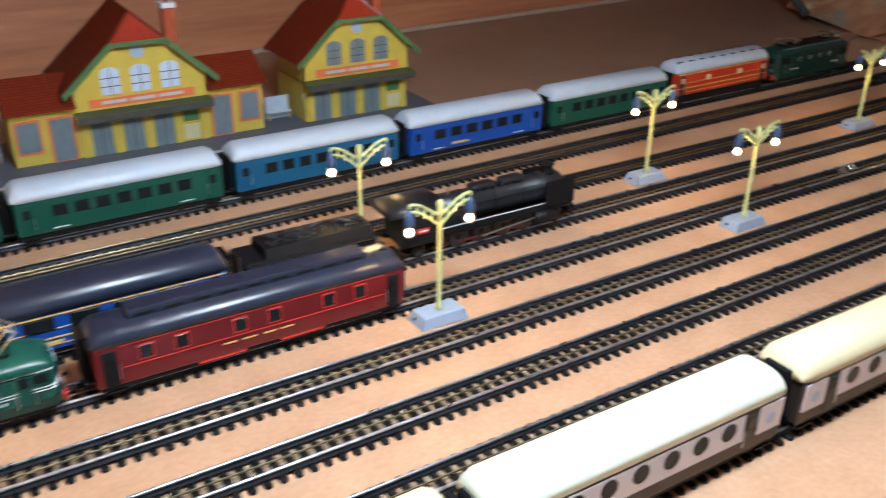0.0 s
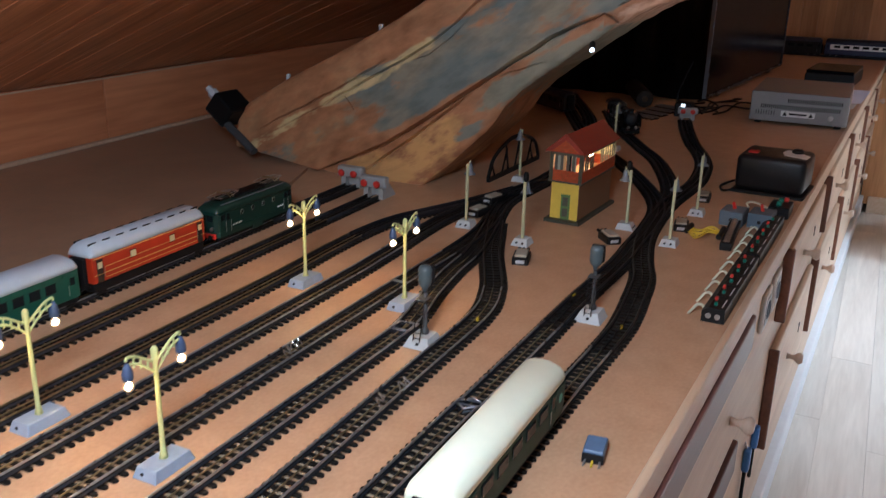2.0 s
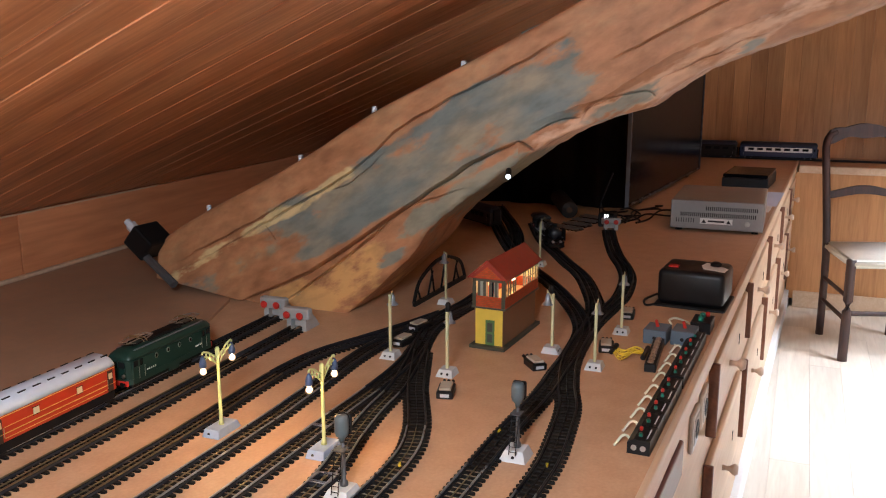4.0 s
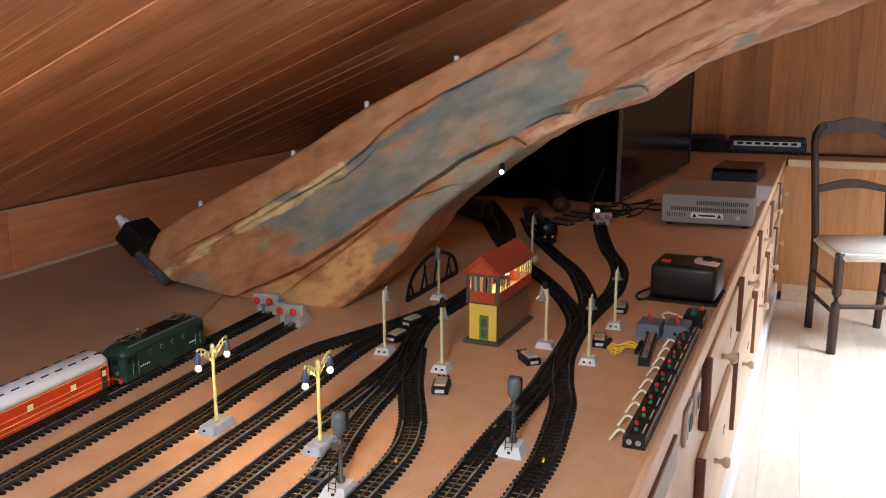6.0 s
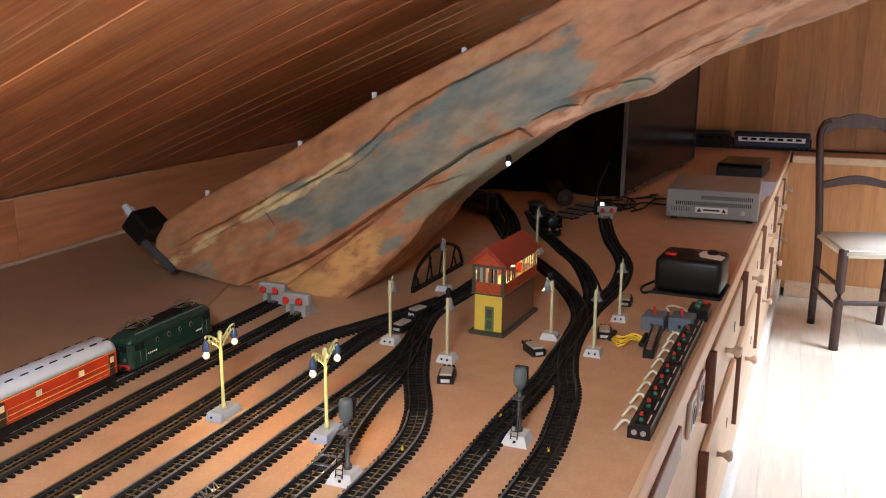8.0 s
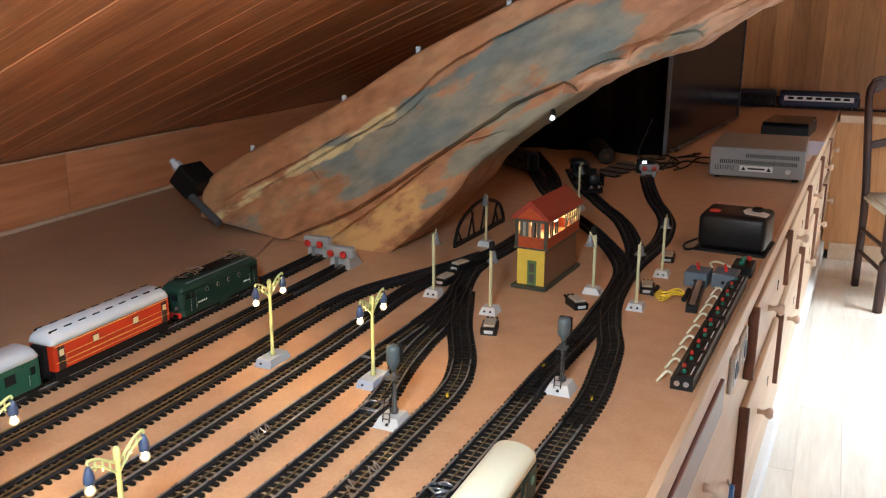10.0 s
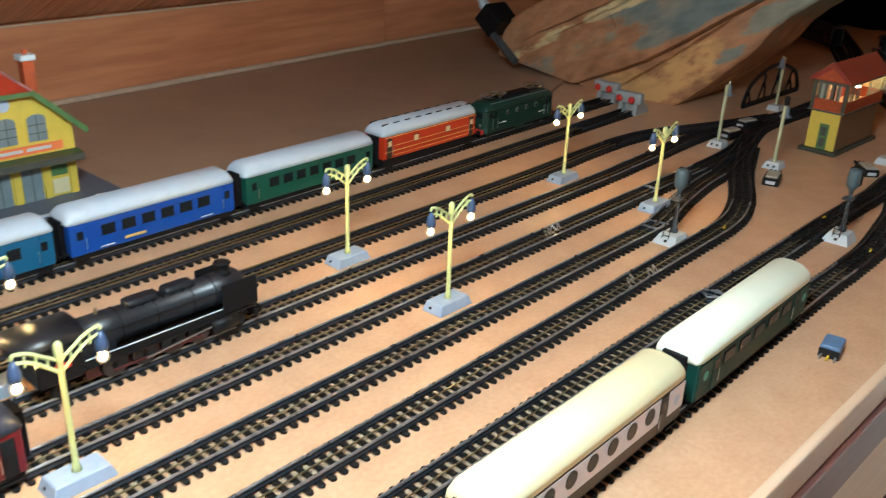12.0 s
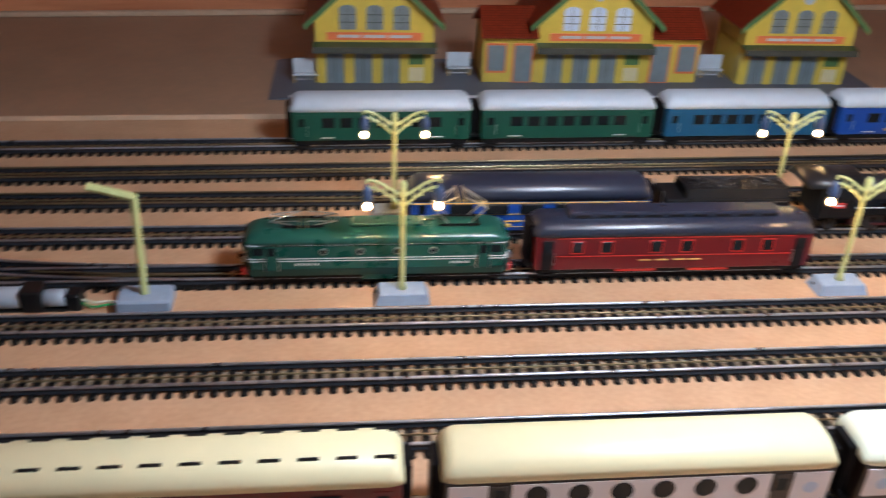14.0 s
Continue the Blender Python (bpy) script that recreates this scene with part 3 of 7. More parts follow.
o = structure("baseboard", bm, "white", "white skirting along the counter foot", "baseboard")
o.matrix_world = counter_matrix(X_LEFT, -0.02)
bm = bmesh.new()
box(bm, 0, 8.2, 0.008, 0.03, FLOOR_Z + 0.1, -0.0425)
o = structure("counter_frame", bm, "pine", "pale pine face frame of the counter", "counter")
o.matrix_world = counter_matrix(X_LEFT)


def drawer(x, w, z0, z1, name, label, dark_top=False, knob=0.4, key=0.72):
    t = thing(name, counter_matrix(x), label, "drawer" if z1 > -0.2 else "cabinet door", "counter fronts")
    bar = 0.066 if dark_top else 0.0
    z = z1 - bar - (0.001 if dark_top else 0)
    part("front", box(bmesh.new(), 0.006, w - 0.006, -0.008, 0.0078, z0 + 0.006, z, 0.006, 2), "pine", t)
    part("side_moulding", box(bmesh.new(), -0.006, 0.0058, -0.015, 0.0078, z0, z1 - bar, 0.002), "dark_wood", t, "brown edge moulding")
    if dark_top:
        part("top_moulding", box(bmesh.new(), 0.004, w - 0.004, -0.012, 0.0078, z1 - bar, z1, 0.004, 2), "dark_bar", t, "dark purple-brown top bar")
    zc = (z0 + z) / 2
    part("knob", lathe(bmesh.new(), (w * knob, -0.008, zc), [(0.008, 0), (0.006, -0.010), (0.007, -0.017), (0.014, -0.026), (0.016, -0.032), (0.011, -0.039)], 14, "y"), "knob_wood", t, "turned wooden knob", True)
    kh = part("keyhole", lathe(bmesh.new(), (w * key, -0.0082, zc + 0.005), [(0.002, 0), (0.0065, 0), (0.0065, -0.0016)], 12, "y"), "black_metal", t, "small dark keyhole plate")
    part("key_slot", boxes((w * key - 0.002, w * key + 0.002, -0.0096, -0.0082, zc - 0.018, zc)), "black_metal", t)
    return t


M["dark_bar"] = wood("purple_brown_bar", (0.20, 0.090, 0.075), (0.13, 0.055, 0.048), 9.0, "x", 0.4)
M["knob_wood"] = wood("turned_beech", (0.62, 0.47, 0.36), (0.48, 0.34, 0.25), 9.0, "z", 0.4)
COUNTER_UNITS = [(-2.55, 0.9, True), (-1.6, 0.9, True), (-0.60, 0.5, True), (-0.05, 0.945, True), (1.37, 0.70, False), (2.17, 0.70, False), (2.97, 0.66, False), (3.75, 0.62, False), (4.42, 0.5, False)]
for x, w, bar in COUNTER_UNITS:
    if bar:
        drawer(x, w, -0.275, -0.043, "drawer", "pale pine drawer with a dark purple-brown top bar and turned knob", True, 0.87, 0.57)
        drawer(x, w, -0.66, -0.288, "cabinet_door", "pale pine cabinet door with a dark top bar and turned knob", True, 0.72, 0.5)
    else:
        drawer(x, w, -0.235, -0.062, "drawer", "pale pine drawer front with a turned knob and brown edge")
        drawer(x, w, -0.56, -0.305, "cabinet_door", "pale pine cabinet door with a turned knob and brown edge")
for k in range(2):
    t = thing("wall_socket", counter_matrix(1.13 + 0.125 * k, -0.0078, -0.12), "white square socket plate on the counter front", "socket", "counter sockets")
    part("plate", box(bmesh.new(), -0.04, 0.04, -0.009, 0.0, -0.04, 0.04, 0.003), "white", t)
    part("insert", lathe(bmesh.new(), (0, -0.009, 0), [(0.019, 0), (0.019, -0.003), (0.015, -0.004), (0.013, -0.001)], 18, "y"), "box_grey", t, "round grey insert", True)
    part("insert_frame", box(bmesh.new(), -0.027, 0.027, -0.0105, -0.0089, -0.027, 0.027, 0.0008), "pale_grey", t, "pale grey inner frame")
M["blue_plastic"] = mat("blue_plastic", (0.09, 0.25, 0.62), 0.4, vary=0.15, scale=60)
for x, z in ((1.165, -0.485), (1.265, -0.48)):
    t = thing("hanging_tool", counter_matrix(x, -0.0078, z), "slim dark tool with a blue grip, hung on the counter", "tool", "hanging tools")
    part("grip", box(bmesh.new(), -0.012, 0.012, -0.016, -0.001, -0.022, 0.03, 0.004, 2), "blue_plastic", t, "blue plastic grip", True)
    part("blade", box(bmesh.new(), -0.006, 0.006, -0.011, -0.004, -0.10, -0.0215, 0.002), "black_metal", t, "dark metal blade")
    part("hook", tube(bmesh.new(), (0, -0.006, 0.029), (0, 0.0, 0.045), 0.002, seg=6), "steel", t)

# return counter along the gable
structure("return_counter", boxes((5.02, 5.04, -3.0, -0.62, FLOOR_Z + 0.05, -0.04)), "gable_wood", "honey-coloured boarded front of the return counter", "counter")
structure("return_top", boxes((4.985, 5.02, -3.0, -0.64, -0.04, 0.004), bevel=0.004), "pine", "pale pine edge of the return counter", "trim")
structure("return_board", boxes((5.021, X_GABLE, -3.0, -0.64, -0.03, -0.0005)), "board", "tan board on the return counter", "table top")
structure("baseboard_return", boxes((5.0, 5.02, -3.0, -0.66, FLOOR_Z, FLOOR_Z + 0.1), bevel=0.004), "pine", "pale wooden skirting of the return counter", "baseboard")

# ---- the old beam ----
def curve_at(pts, s):
    """The place at share s along a smooth line of points."""
    k = s * (len(pts) - 1)
    i = min(int(k), len(pts) - 2)
    return pts[i].lerp(pts[i + 1], k - i)


def crack_depth(p, line, width):
    """How deep a crack along a line cuts at each of the places p: 1 on the line, 0 away from it."""
    best = np.full(len(p), 9.0)
    taper = np.ones(len(p))
    n = len(line) - 1
    for k, (a, b) in enumerate(zip(line, line[1:])):
        a, d = np.array(a[:]), np.array((b - a)[:])
        f = np.clip(((p - a) @ d) / (d @ d), 0.0, 1.0)
        gap = np.linalg.norm(p - a - f[:, None] * d, axis=1)
        taper = np.where(gap < best, np.clip(np.minimum(k + f, n - k - f) / n * 5, 0.0, 1.0), taper)
        best = np.minimum(best, gap)
    return taper * np.exp(-(best / width) ** 2)


def wavy(pts, amp, seed):
    line = smooth_line([Vector(p) for p in pts], 14)
    return [p + Vector((0.0, amp * noise.noise(Vector((p.x * 22, seed, 0))))) for p in line]


low = smooth_line([Vector(p) for p in ((0.37, -0.03), (0.19, 0.132), (0.105, 0.237), (-0.03, 0.34), (-0.13, 0.41), (-0.22, 0.458), (-0.335, 0.496), (-0.46, 0.577), (-0.74, 0.684), (-1.0, 0.80))])
high = smooth_line([Vector(p) for p in ((0.90, 0.04), (0.872, 0.133), (0.75, 0.212), (0.466, 0.355), (0.256, 0.478), (0.052, 0.576), (-0.16, 0.68), (-0.5, 0.86), (-0.85, 1.05))])
XB = 1.215
NS, NT = 720, 250
split = wavy([(0.64, 0.0), (0.429, 0.098), (0.188, 0.258), (0.025, 0.368), (-0.089, 0.426)], 0.004, 1.0)
CRACKS = [(split, 0.0024, 0.020), (wavy([(0.832, 0.054), (0.438, 0.269), (0.301, 0.349), (0.159, 0.462), (-0.074, 0.578), (-0.203, 0.651)], 0.005, 2.0), 0.0019, 0.011),
          (wavy([(0.83, 0.085), (0.60, 0.20), (0.42, 0.30)], 0.005, 5.0), 0.0018, 0.008),
          (wavy([(0.51, 0.01), (0.35, 0.125), (0.20, 0.245)], 0.003, 3.0), 0.0020, 0.014), (wavy([(-0.27, 0.588), (-0.40, 0.655), (-0.55, 0.73), (-0.75, 0.82)], 0.004, 4.0), 0.0018, 0.008),
          (wavy([(-0.215, 0.470), (-0.235, 0.498), (-0.290, 0.522), (-0.345, 0.530), (-0.360, 0.515)], 0.003, 6.0), 0.0018, 0.012), (wavy([(-0.086, 0.426), (-0.108, 0.418), (-0.124, 0.404)], 0.003, 8.0), 0.0020, 0.014),
          (wavy([(0.165, 0.272), (0.110, 0.290), (0.085, 0.300), (0.035, 0.318)], 0.006, 9.0), 0.0012, 0.006), (wavy([(-0.115, 0.440), (-0.170, 0.470), (-0.215, 0.478)], 0.004, 10.0), 0.0014, 0.009),
          (wavy([(-0.36, 0.55), (-0.46, 0.600), (-0.58, 0.650)], 0.006, 11.0), 0.0013, 0.007), (wavy([(0.55, 0.205), (0.53, 0.185), (0.515, 0.165)], 0.002, 12.0), 0.0010, 0.005), (wavy([(0.36, 0.30), (0.30, 0.325), (0.22, 0.395)], 0.006, 13.0), 0.0012, 0.005)]
rows_low, rows_high = (np.array([curve_at(c, i / NS)[:] for i in range(NS + 1)]) for c in (low, high))
# hewn, slightly ragged lower edge
rows_low[:, 1] += [0.0045 * noise.noise(Vector((y * 16, 0.0, 2.0))) + 0.0025 * noise.noise(Vector((y * 50, 0.0, 4.0))) for y in rows_low[:, 0]]
share = np.linspace(0, 1, NT + 1)
flat = (rows_low[:, None] * (1 - share[None, :, None]) + rows_high[:, None] * share[None, :, None]).reshape(-1, 2)
along, across = np.repeat(np.linspace(0, 1, NS + 1), NT + 1), np.tile(share, NS + 1)
# hewn facets and shallow adze marks
depth = np.array([0.010 * noise.noise(Vector((u * 2.5, v * 2.5, 1))) + 0.0022 * noise.noise(Vector((u * 9, v * 26, 3))) + 0.0010 * noise.noise(Vector((u * 30, v * 75, 5))) for u, v in flat])
for line, width, cut in CRACKS:
    depth += cut * crack_depth(flat, line, width)
# the spliced lower timber sits back behind the split
sx, sy = np.array([q.x for q in split])[::-1], np.array([q.y for q in split])[::-1]
order = np.argsort(sx)
under = (flat[:, 0] > sx.min()) & (flat[:, 0] < sx.max()) & (flat[:, 1] < np.interp(flat[:, 0], sx[order], sy[order]))
depth += 0.012 * under
depth += 0.010 * np.exp(-np.minimum(across, 1 - across) / 0.012)
# chamfered broken lower arris towards the upper end
ragged = np.array([1 + 0.4 * noise.noise(Vector((u * 12, 0, 7))) for u in flat[:, 0]])
depth += np.where((along > 0.5) & (across < 0.22), (0.22 - across) * 0.35 * np.clip((along - 0.5) * 6, 0, 1) * ragged, 0)
front = np.column_stack([XB + depth, flat])
rear = np.concatenate([np.column_stack([np.full(NS + 1, XB + 0.26), r]) for r in (rows_low, rows_high)])
K, F = NT + 1, (NS + 1) * (NT + 1)
faces = [(i * K + j, i * K + j + 1, (i + 1) * K + j + 1, (i + 1) * K + j) for i in range(NS) for j in range(NT)]
for i in range(NS):
    a, b = F + i, F + NS + 1 + i
    faces += [(i * K, (i + 1) * K, a + 1, a), (i * K + NT, b, b + 1, (i + 1) * K + NT), (a, a + 1, b + 1, b)]
faces.append((*range(K), F + NS + 1, F))
beam_mesh = bpy.data.meshes.new("roof_beam")
beam_mesh.from_pydata(np.concatenate([front, rear]).tolist(), [], faces)
beam_mesh.materials.append(M["beam"])
beam_mesh.update()
tagged(new("roof_beam", beam_mesh), "massive old hewn roof beam with blue-grey paint remains and cracks", "beam", "", "structure")

# iron strap and bolt at the foot of the beam
strap = thing("beam_strap", pose(1.235, 0.905, 0.115, 40, 0, 0), "black iron strap with a bolt at the beam foot", "iron strap")
part("strap_plate", box(bmesh.new(), -0.07, 0.02, -0.022, 0.05, -0.012, 0.05, 0.006, 2), "black_metal", strap)
part("rod", tube(bmesh.new(), (-0.055, -0.01, 0.0), (-0.075, -0.135, 0.02), 0.011), "signal_dark", strap, "dark grey rod")
part("nut", lathe(bmesh.new(), (-0.05, 0.05, 0.03), [(0.014, 0), (0.014, 0.018), (0.009, 0.02), (0.009, 0.033)], 6, "y"), "pale_grey", strap, "grey bolt end with nut")
for i, (yy, zz) in enumerate(((0.735, 0.235), (0.46, 0.372), (0.262, 0.49), (0.045, 0.59))):
    c = thing("cable_clip", at(XB + 0.03, yy, zz), "small pale cable clip on the top of the beam", "clip", "beam clips")
    part("clip", box(bmesh.new(), -0.004, 0.004, -0.006, 0.006, -0.014, 0.002, 0.002), "pale_grey", c)
sp = thing("spot_lamp", pose(1.2, -0.075, 0.352), "tiny lit spot lamp under the beam", "lamp")
part("housing", tube(bmesh.new(), (0.03, 0.01, 0.01), (-0.002, 0, 0), 0.006), "black_metal", sp)
part("lens", tube(bmesh.new(), (-0.0021, 0, 0), (-0.006, 0, 0), 0.0048), "led", sp, "glowing lens")


# ---- railway tracks ----
RAIL_Z, PITCH = 0.0105, 0.0138
sleeper_mesh = None


def sweep(bm, path, offset, section, head0=99, head1=99):
    """A rail: a section (across, up) carried along a line of points, at an offset to its left."""
    rings = []
    for i, p in enumerate(path):
        d = (path[min(i + 1, len(path) - 1)] - path[max(i - 1, 0)]).normalized()
        left = Vector((-d.y, d.x, 0))
        rings.append([bm.verts.new(p + left * (offset + u) + Vector((0, 0, v))) for u, v in section])
    k = len(section)
    for a, b in zip(rings, rings[1:]):
        for i in range(k):
            j = (i + 1) % k
            bm.faces.new((a[i], a[j], b[j], b[i])).material_index = int(head0 <= i < head1)
    bm.faces.new(rings[0][::-1])
    bm.faces.new(rings[-1])


RAIL = [(-0.0021, 0.0035), (0.0021, 0.0035), (0.0018, 0.0046), (0.0008, 0.0052), (0.0007, 0.0082), (0.0014, 0.0089), (0.0014, 0.0102), (0.0009, 0.0108), (0.0, 0.0109), (-0.0009, 0.0108), (-0.0014, 0.0102), (-0.0014, 0.0089), (-0.0007, 0.0082), (-0.0008, 0.0052), (-0.0018, 0.0046)]
MID = [(-0.0006, 0.0060), (0.0006, 0.0060), (0.0006, 0.0076), (0.0003, 0.0080), (-0.0003, 0.0080), (-0.0006, 0.0076)]



def sleeper_form():
    """A moulded sleeper with rounded ends and a chamfered top."""
    bm = bmesh.new()
    w, h = 0.0036, 0.0246
    ring = [(-w, -h + 0.003), (-w * 0.6, -h + 0.0007), (0, -h), (w * 0.6, -h + 0.0007), (w, -h + 0.003)]
    ring += [(-u, -v) for u, v in ring]
    rows = [[bm.verts.new((u * k, v * (1 - (1 - k) * 0.15), z)) for u, v in ring] for z, k in ((0.0002, 1.0), (0.0028, 1.0), (0.0036, 0.78))]
    for a, b in zip(rows, rows[1:]):
        for i in range(len(ring)):
            j = (i + 1) % len(ring)
            bm.faces.new((a[i], a[j], b[j], b[i]))
    bm.faces.new(rows[-1])
    return bm


def track(label, pts, rail="rail", z=0.0, dark_from=0.78):
    global sleeper_mesh
    line = [Vector((x, y, z)) for x, y in pts]
    line = smooth_line(line, 12) if len(line) > 2 else [line[0].lerp(line[1], i / 30) for i in range(31)]
    t = thing("railway_track", at(0, 0), label, "railway track", "tracks of the layout")
    # from here on, in the station throat, the track is darker
    k = next((i for i, p in enumerate(line) if p.x > dark_from), len(line) - 1)
    for run, old in ((line[:k + 1], False), (line[k:], True)):
        if len(run) < 2:
            continue
        for off in (-0.0145, 0.0145):
            bm = bmesh.new()
            sweep(bm, run, off, RAIL, 5, 11)
            part("rail", bm, "rail_web", t, "", True).data.materials.append(M["rail_throat" if old else rail])
        bm = bmesh.new()
        sweep(bm, run, 0, MID)
        part("centre_rail", bm, "rail_throat" if old else "brass", t, "dark centre rail" if old else "thin brass centre rail")
        # thin strip added for the shaded board seen between the sleepers
        bm = bmesh.new()
        sweep(bm, run, 0, [(-0.0125, 0.0003), (0.0125, 0.0003), (0.0125, 0.0012), (-0.0125, 0.0012)])
        part("track_bed", bm, "sleeper" if old else ("gap_shade_dark" if rail == "rail_dark" else "track_bed"), t, "black strip between the rails" if old else "grey-brown strip added for the shaded board between the rails")
    lengths = [0.0]
    for a, b in zip(line, line[1:]):
        lengths.append(lengths[-1] + (b - a).length)
    if sleeper_mesh is None:
        bm = sleeper_form()
        first = link("sleeper", bm, "sleeper", t)
        sleeper_mesh = first.data
        bpy.data.objects.remove(first)
    s, i = PITCH / 2, 0
    while s < lengths[-1]:
        while lengths[i + 1] < s:
            i += 1
        f = (s - lengths[i]) / (lengths[i + 1] - lengths[i])
        p, d = line[i].lerp(line[i + 1], f), line[i + 1] - line[i]
        o = new("sleeper", sleeper_mesh)
        o.parent = t
        o.matrix_world = at(p.x, p.y, p.z, math.degrees(math.atan2(d.y, d.x)))
        s += PITCH
    return t


XL = -2.2
REAR = lambda x: 0.446 + 0.0225 * x
SECOND = lambda x: 0.351 + 0.022 * x
TY = { 3: 0.237, 4: 0.142, 5: 0.047, 6: -0.047, 7: -0.138, 8: -0.230, 9: -0.322}
track("straight three-rail track with black sleepers under the parked train", [(XL, REAR(XL)), (1.12, REAR(1.12))], "rail")
track("straight three-rail track with black sleepers, ending at a buffer stop", [(XL, SECOND(XL)), (1.06, SECOND(1.06))], "rail_dark")

track("three-rail track curving into the station throat", [(XL, TY[3]), (-0.2, TY[3]), (0.45, 0.240), (0.70, 0.250), (0.84, 0.250), (0.942, 0.235), (1.043, 0.198), (1.158, 0.156), (1.30, 0.115)], "rail_dark")
track("three-rail track running through to the throat", [(XL, TY[4]), (0.3, TY[4]), (0.70, 0.146), (0.90, 0.156), (1.02, 0.154), (1.15, 0.135), (1.30, 0.108), (1.45, 0.096), (1.75, 0.115), (2.3, 0.25), (2.9, 0.52)])
track("three-rail track joining the next in the throat", [(XL, TY[5]), (0.3, 0.047), (0.62, 0.047), (0.80, 0.045), (0.95, 0.052), (1.08, 0.075)])
track("three-rail track running into the turnout", [(XL, TY[6]), (0.2, -0.049), (0.44, -0.048), (0.59, -0.020), (0.70, -0.003), (0.80, 0.006), (0.90, 0.026), (1.00, 0.052), (1.10, 0.080), (1.20, 0.096), (1.38, 0.088), (1.65, 0.070), (1.95, 0.14)])
track("three-rail track curving sharply towards the throat", [(XL, TY[7]), (-0.3, TY[7]), (0.35, -0.131), (0.46, -0.130), (0.53, -0.128), (0.59, -0.120), (0.645, -0.104), (0.70, -0.083), (0.826, -0.024), (0.93, 0.016), (1.02, 0.05)], dark_from=0.66)
track("three-rail track running past the signal cabin", [(XL, TY[8]), (0.0, TY[8]), (0.30, -0.235), (0.50, -0.238), (0.70, -0.240), (0.90, -0.247), (1.02, -0.243), (1.14, -0.240), (1.29, -0.225), (1.416, -0.183), (1.586, -0.098), (1.70, -0.030), (1.90, 0.10), (2.12, 0.22), (2.45, 0.37), (2.75, 0.50)], dark_from=0.56)
track("three-rail track of the parked white-roofed train", [(XL, TY[9]), (-0.2, TY[9]), (0.35, -0.326), (0.50, -0.330), (0.62, -0.331), (0.74, -0.319), (0.844, -0.304), (0.95, -0.274), (1.10, -0.245), (1.32, -0.232), (1.50, -0.241), (1.63, -0.245), (1.81, -0.226), (1.95, -0.19), (2.10, -0.137), (2.30, -0.08), (2.52, -0.025)], dark_from=0.50)
track("three-rail track branching to the dark locomotive", [(1.28, -0.232), (1.40, -0.224), (1.50, -0.205), (1.60, -0.175), (1.74, -0.125), (1.83, -0.085), (1.93, -0.028), (2.05, 0.035), (2.25, 0.14), (2.55, 0.26)])

track("three-rail turnout branch leaving towards the next track", [(-1.20, 0.0475), (-1.32, 0.052), (-1.45, 0.066), (-1.62, 0.098), (-1.85, 0.1415)])


# ---- lamps ----
def double_lamp(x, y, lit=True):
    t = thing("street_lamp", at(x, y), "yellow double-arm model street lamp with two glowing bulbs", "street lamp", "lamps between the tracks")
    bm = bmesh.new()
    a, b = [(-0.031, -0.0165), (0.031, -0.0165), (0.031, 0.0165), (-0.031, 0.0165)], 0.82
    lo = [bm.verts.new((u, v, 0.0)) for u, v in a]
    hi = [bm.verts.new((u * b, v * b, 0.0135)) for u, v in a]
    for i in range(4):
        j = (i + 1) % 4
        bm.faces.new((lo[i], lo[j], hi[j], hi[i]))
    bm.faces.new(hi)
    bm.faces.new(lo[::-1])
    bmesh.ops.bevel(bm, geom=bm.edges[:], offset=0.001, segments=1, affect="EDGES")
    part("base", bm, "grey_base", t, "grey cast base with a screw hole")
    part("socket_hole", tube(bmesh.new(), (-0.0292, 0.004, 0.006), (-0.0275, 0.004, 0.0064), 0.0022), "black", t)
    part("post", lathe(bmesh.new(), (0, 0, 0.0133), [(0.005, 0), (0.0036, 0.006), (0.0030, 0.010), (0.0027, 0.112), (0.0038, 0.114), (0.0038, 0.128), (0.002, 0.131)], 10), "lamp_yellow", t, "", True)
    for s in (-1, 1):
        bm = bmesh.new()
        wire(bm, [(0, 0, 0.126), (s * 0.012, 0, 0.134), (s * 0.024, 0, 0.142), (s * 0.036, 0, 0.1455), (s * 0.038, 0, 0.142)], 0.0017)
        wire(bm, [(0, 0, 0.114), (s * 0.012, 0, 0.125), (s * 0.024, 0, 0.134), (s * 0.036, 0, 0.138)], 0.0015)
        for k in (0.010, 0.019, 0.028):
            tube(bm, (s * k, 0, 0.1225 + 0.5 * (k - 0.010)), (s * k, 0, 0.1325 + 0.5 * (k - 0.010)), 0.0012, seg=6)
        arm = part("arm", bm, "lamp_yellow", t, "latticed yellow arm")
        if lit:
            part("lamp_socket", lathe(bmesh.new(), (s * 0.0375, 0, 0.121), [(0.0042, 0), (0.0058, 0.002), (0.0058, 0.008), (0.0042, 0.014), (0.002, 0.019)], 12), "lamp_cap", t, "dark blue lamp socket", True)
            part("bulb", lathe(bmesh.new(), (s * 0.0375, 0, 0.109), [(0.001, 0), (0.0034, 0.0008), (0.0054, 0.0032), (0.0058, 0.0058), (0.0052, 0.0085), (0.0036, 0.0115), (0.0034, 0.0128)], 16), "bulb", t, "glowing clear bulb", True)
            part("filament", lathe(bmesh.new(), (s * 0.0375, 0, 0.1112), [(0.0008, 0), (0.0026, 0.0008), (0.0036, 0.0026), (0.0036, 0.0042), (0.0026, 0.0062), (0.0008, 0.0074)], 12), "bulb_core", t, "white-hot filament", True)
    return t


for i, x in enumerate((-1.002, -0.493, 0.004, 0.535)):
    double_lamp(x, 0.0)
for x in (-1.002, -0.489, 0.006, 0.540):
    double_lamp(x, 0.1935)
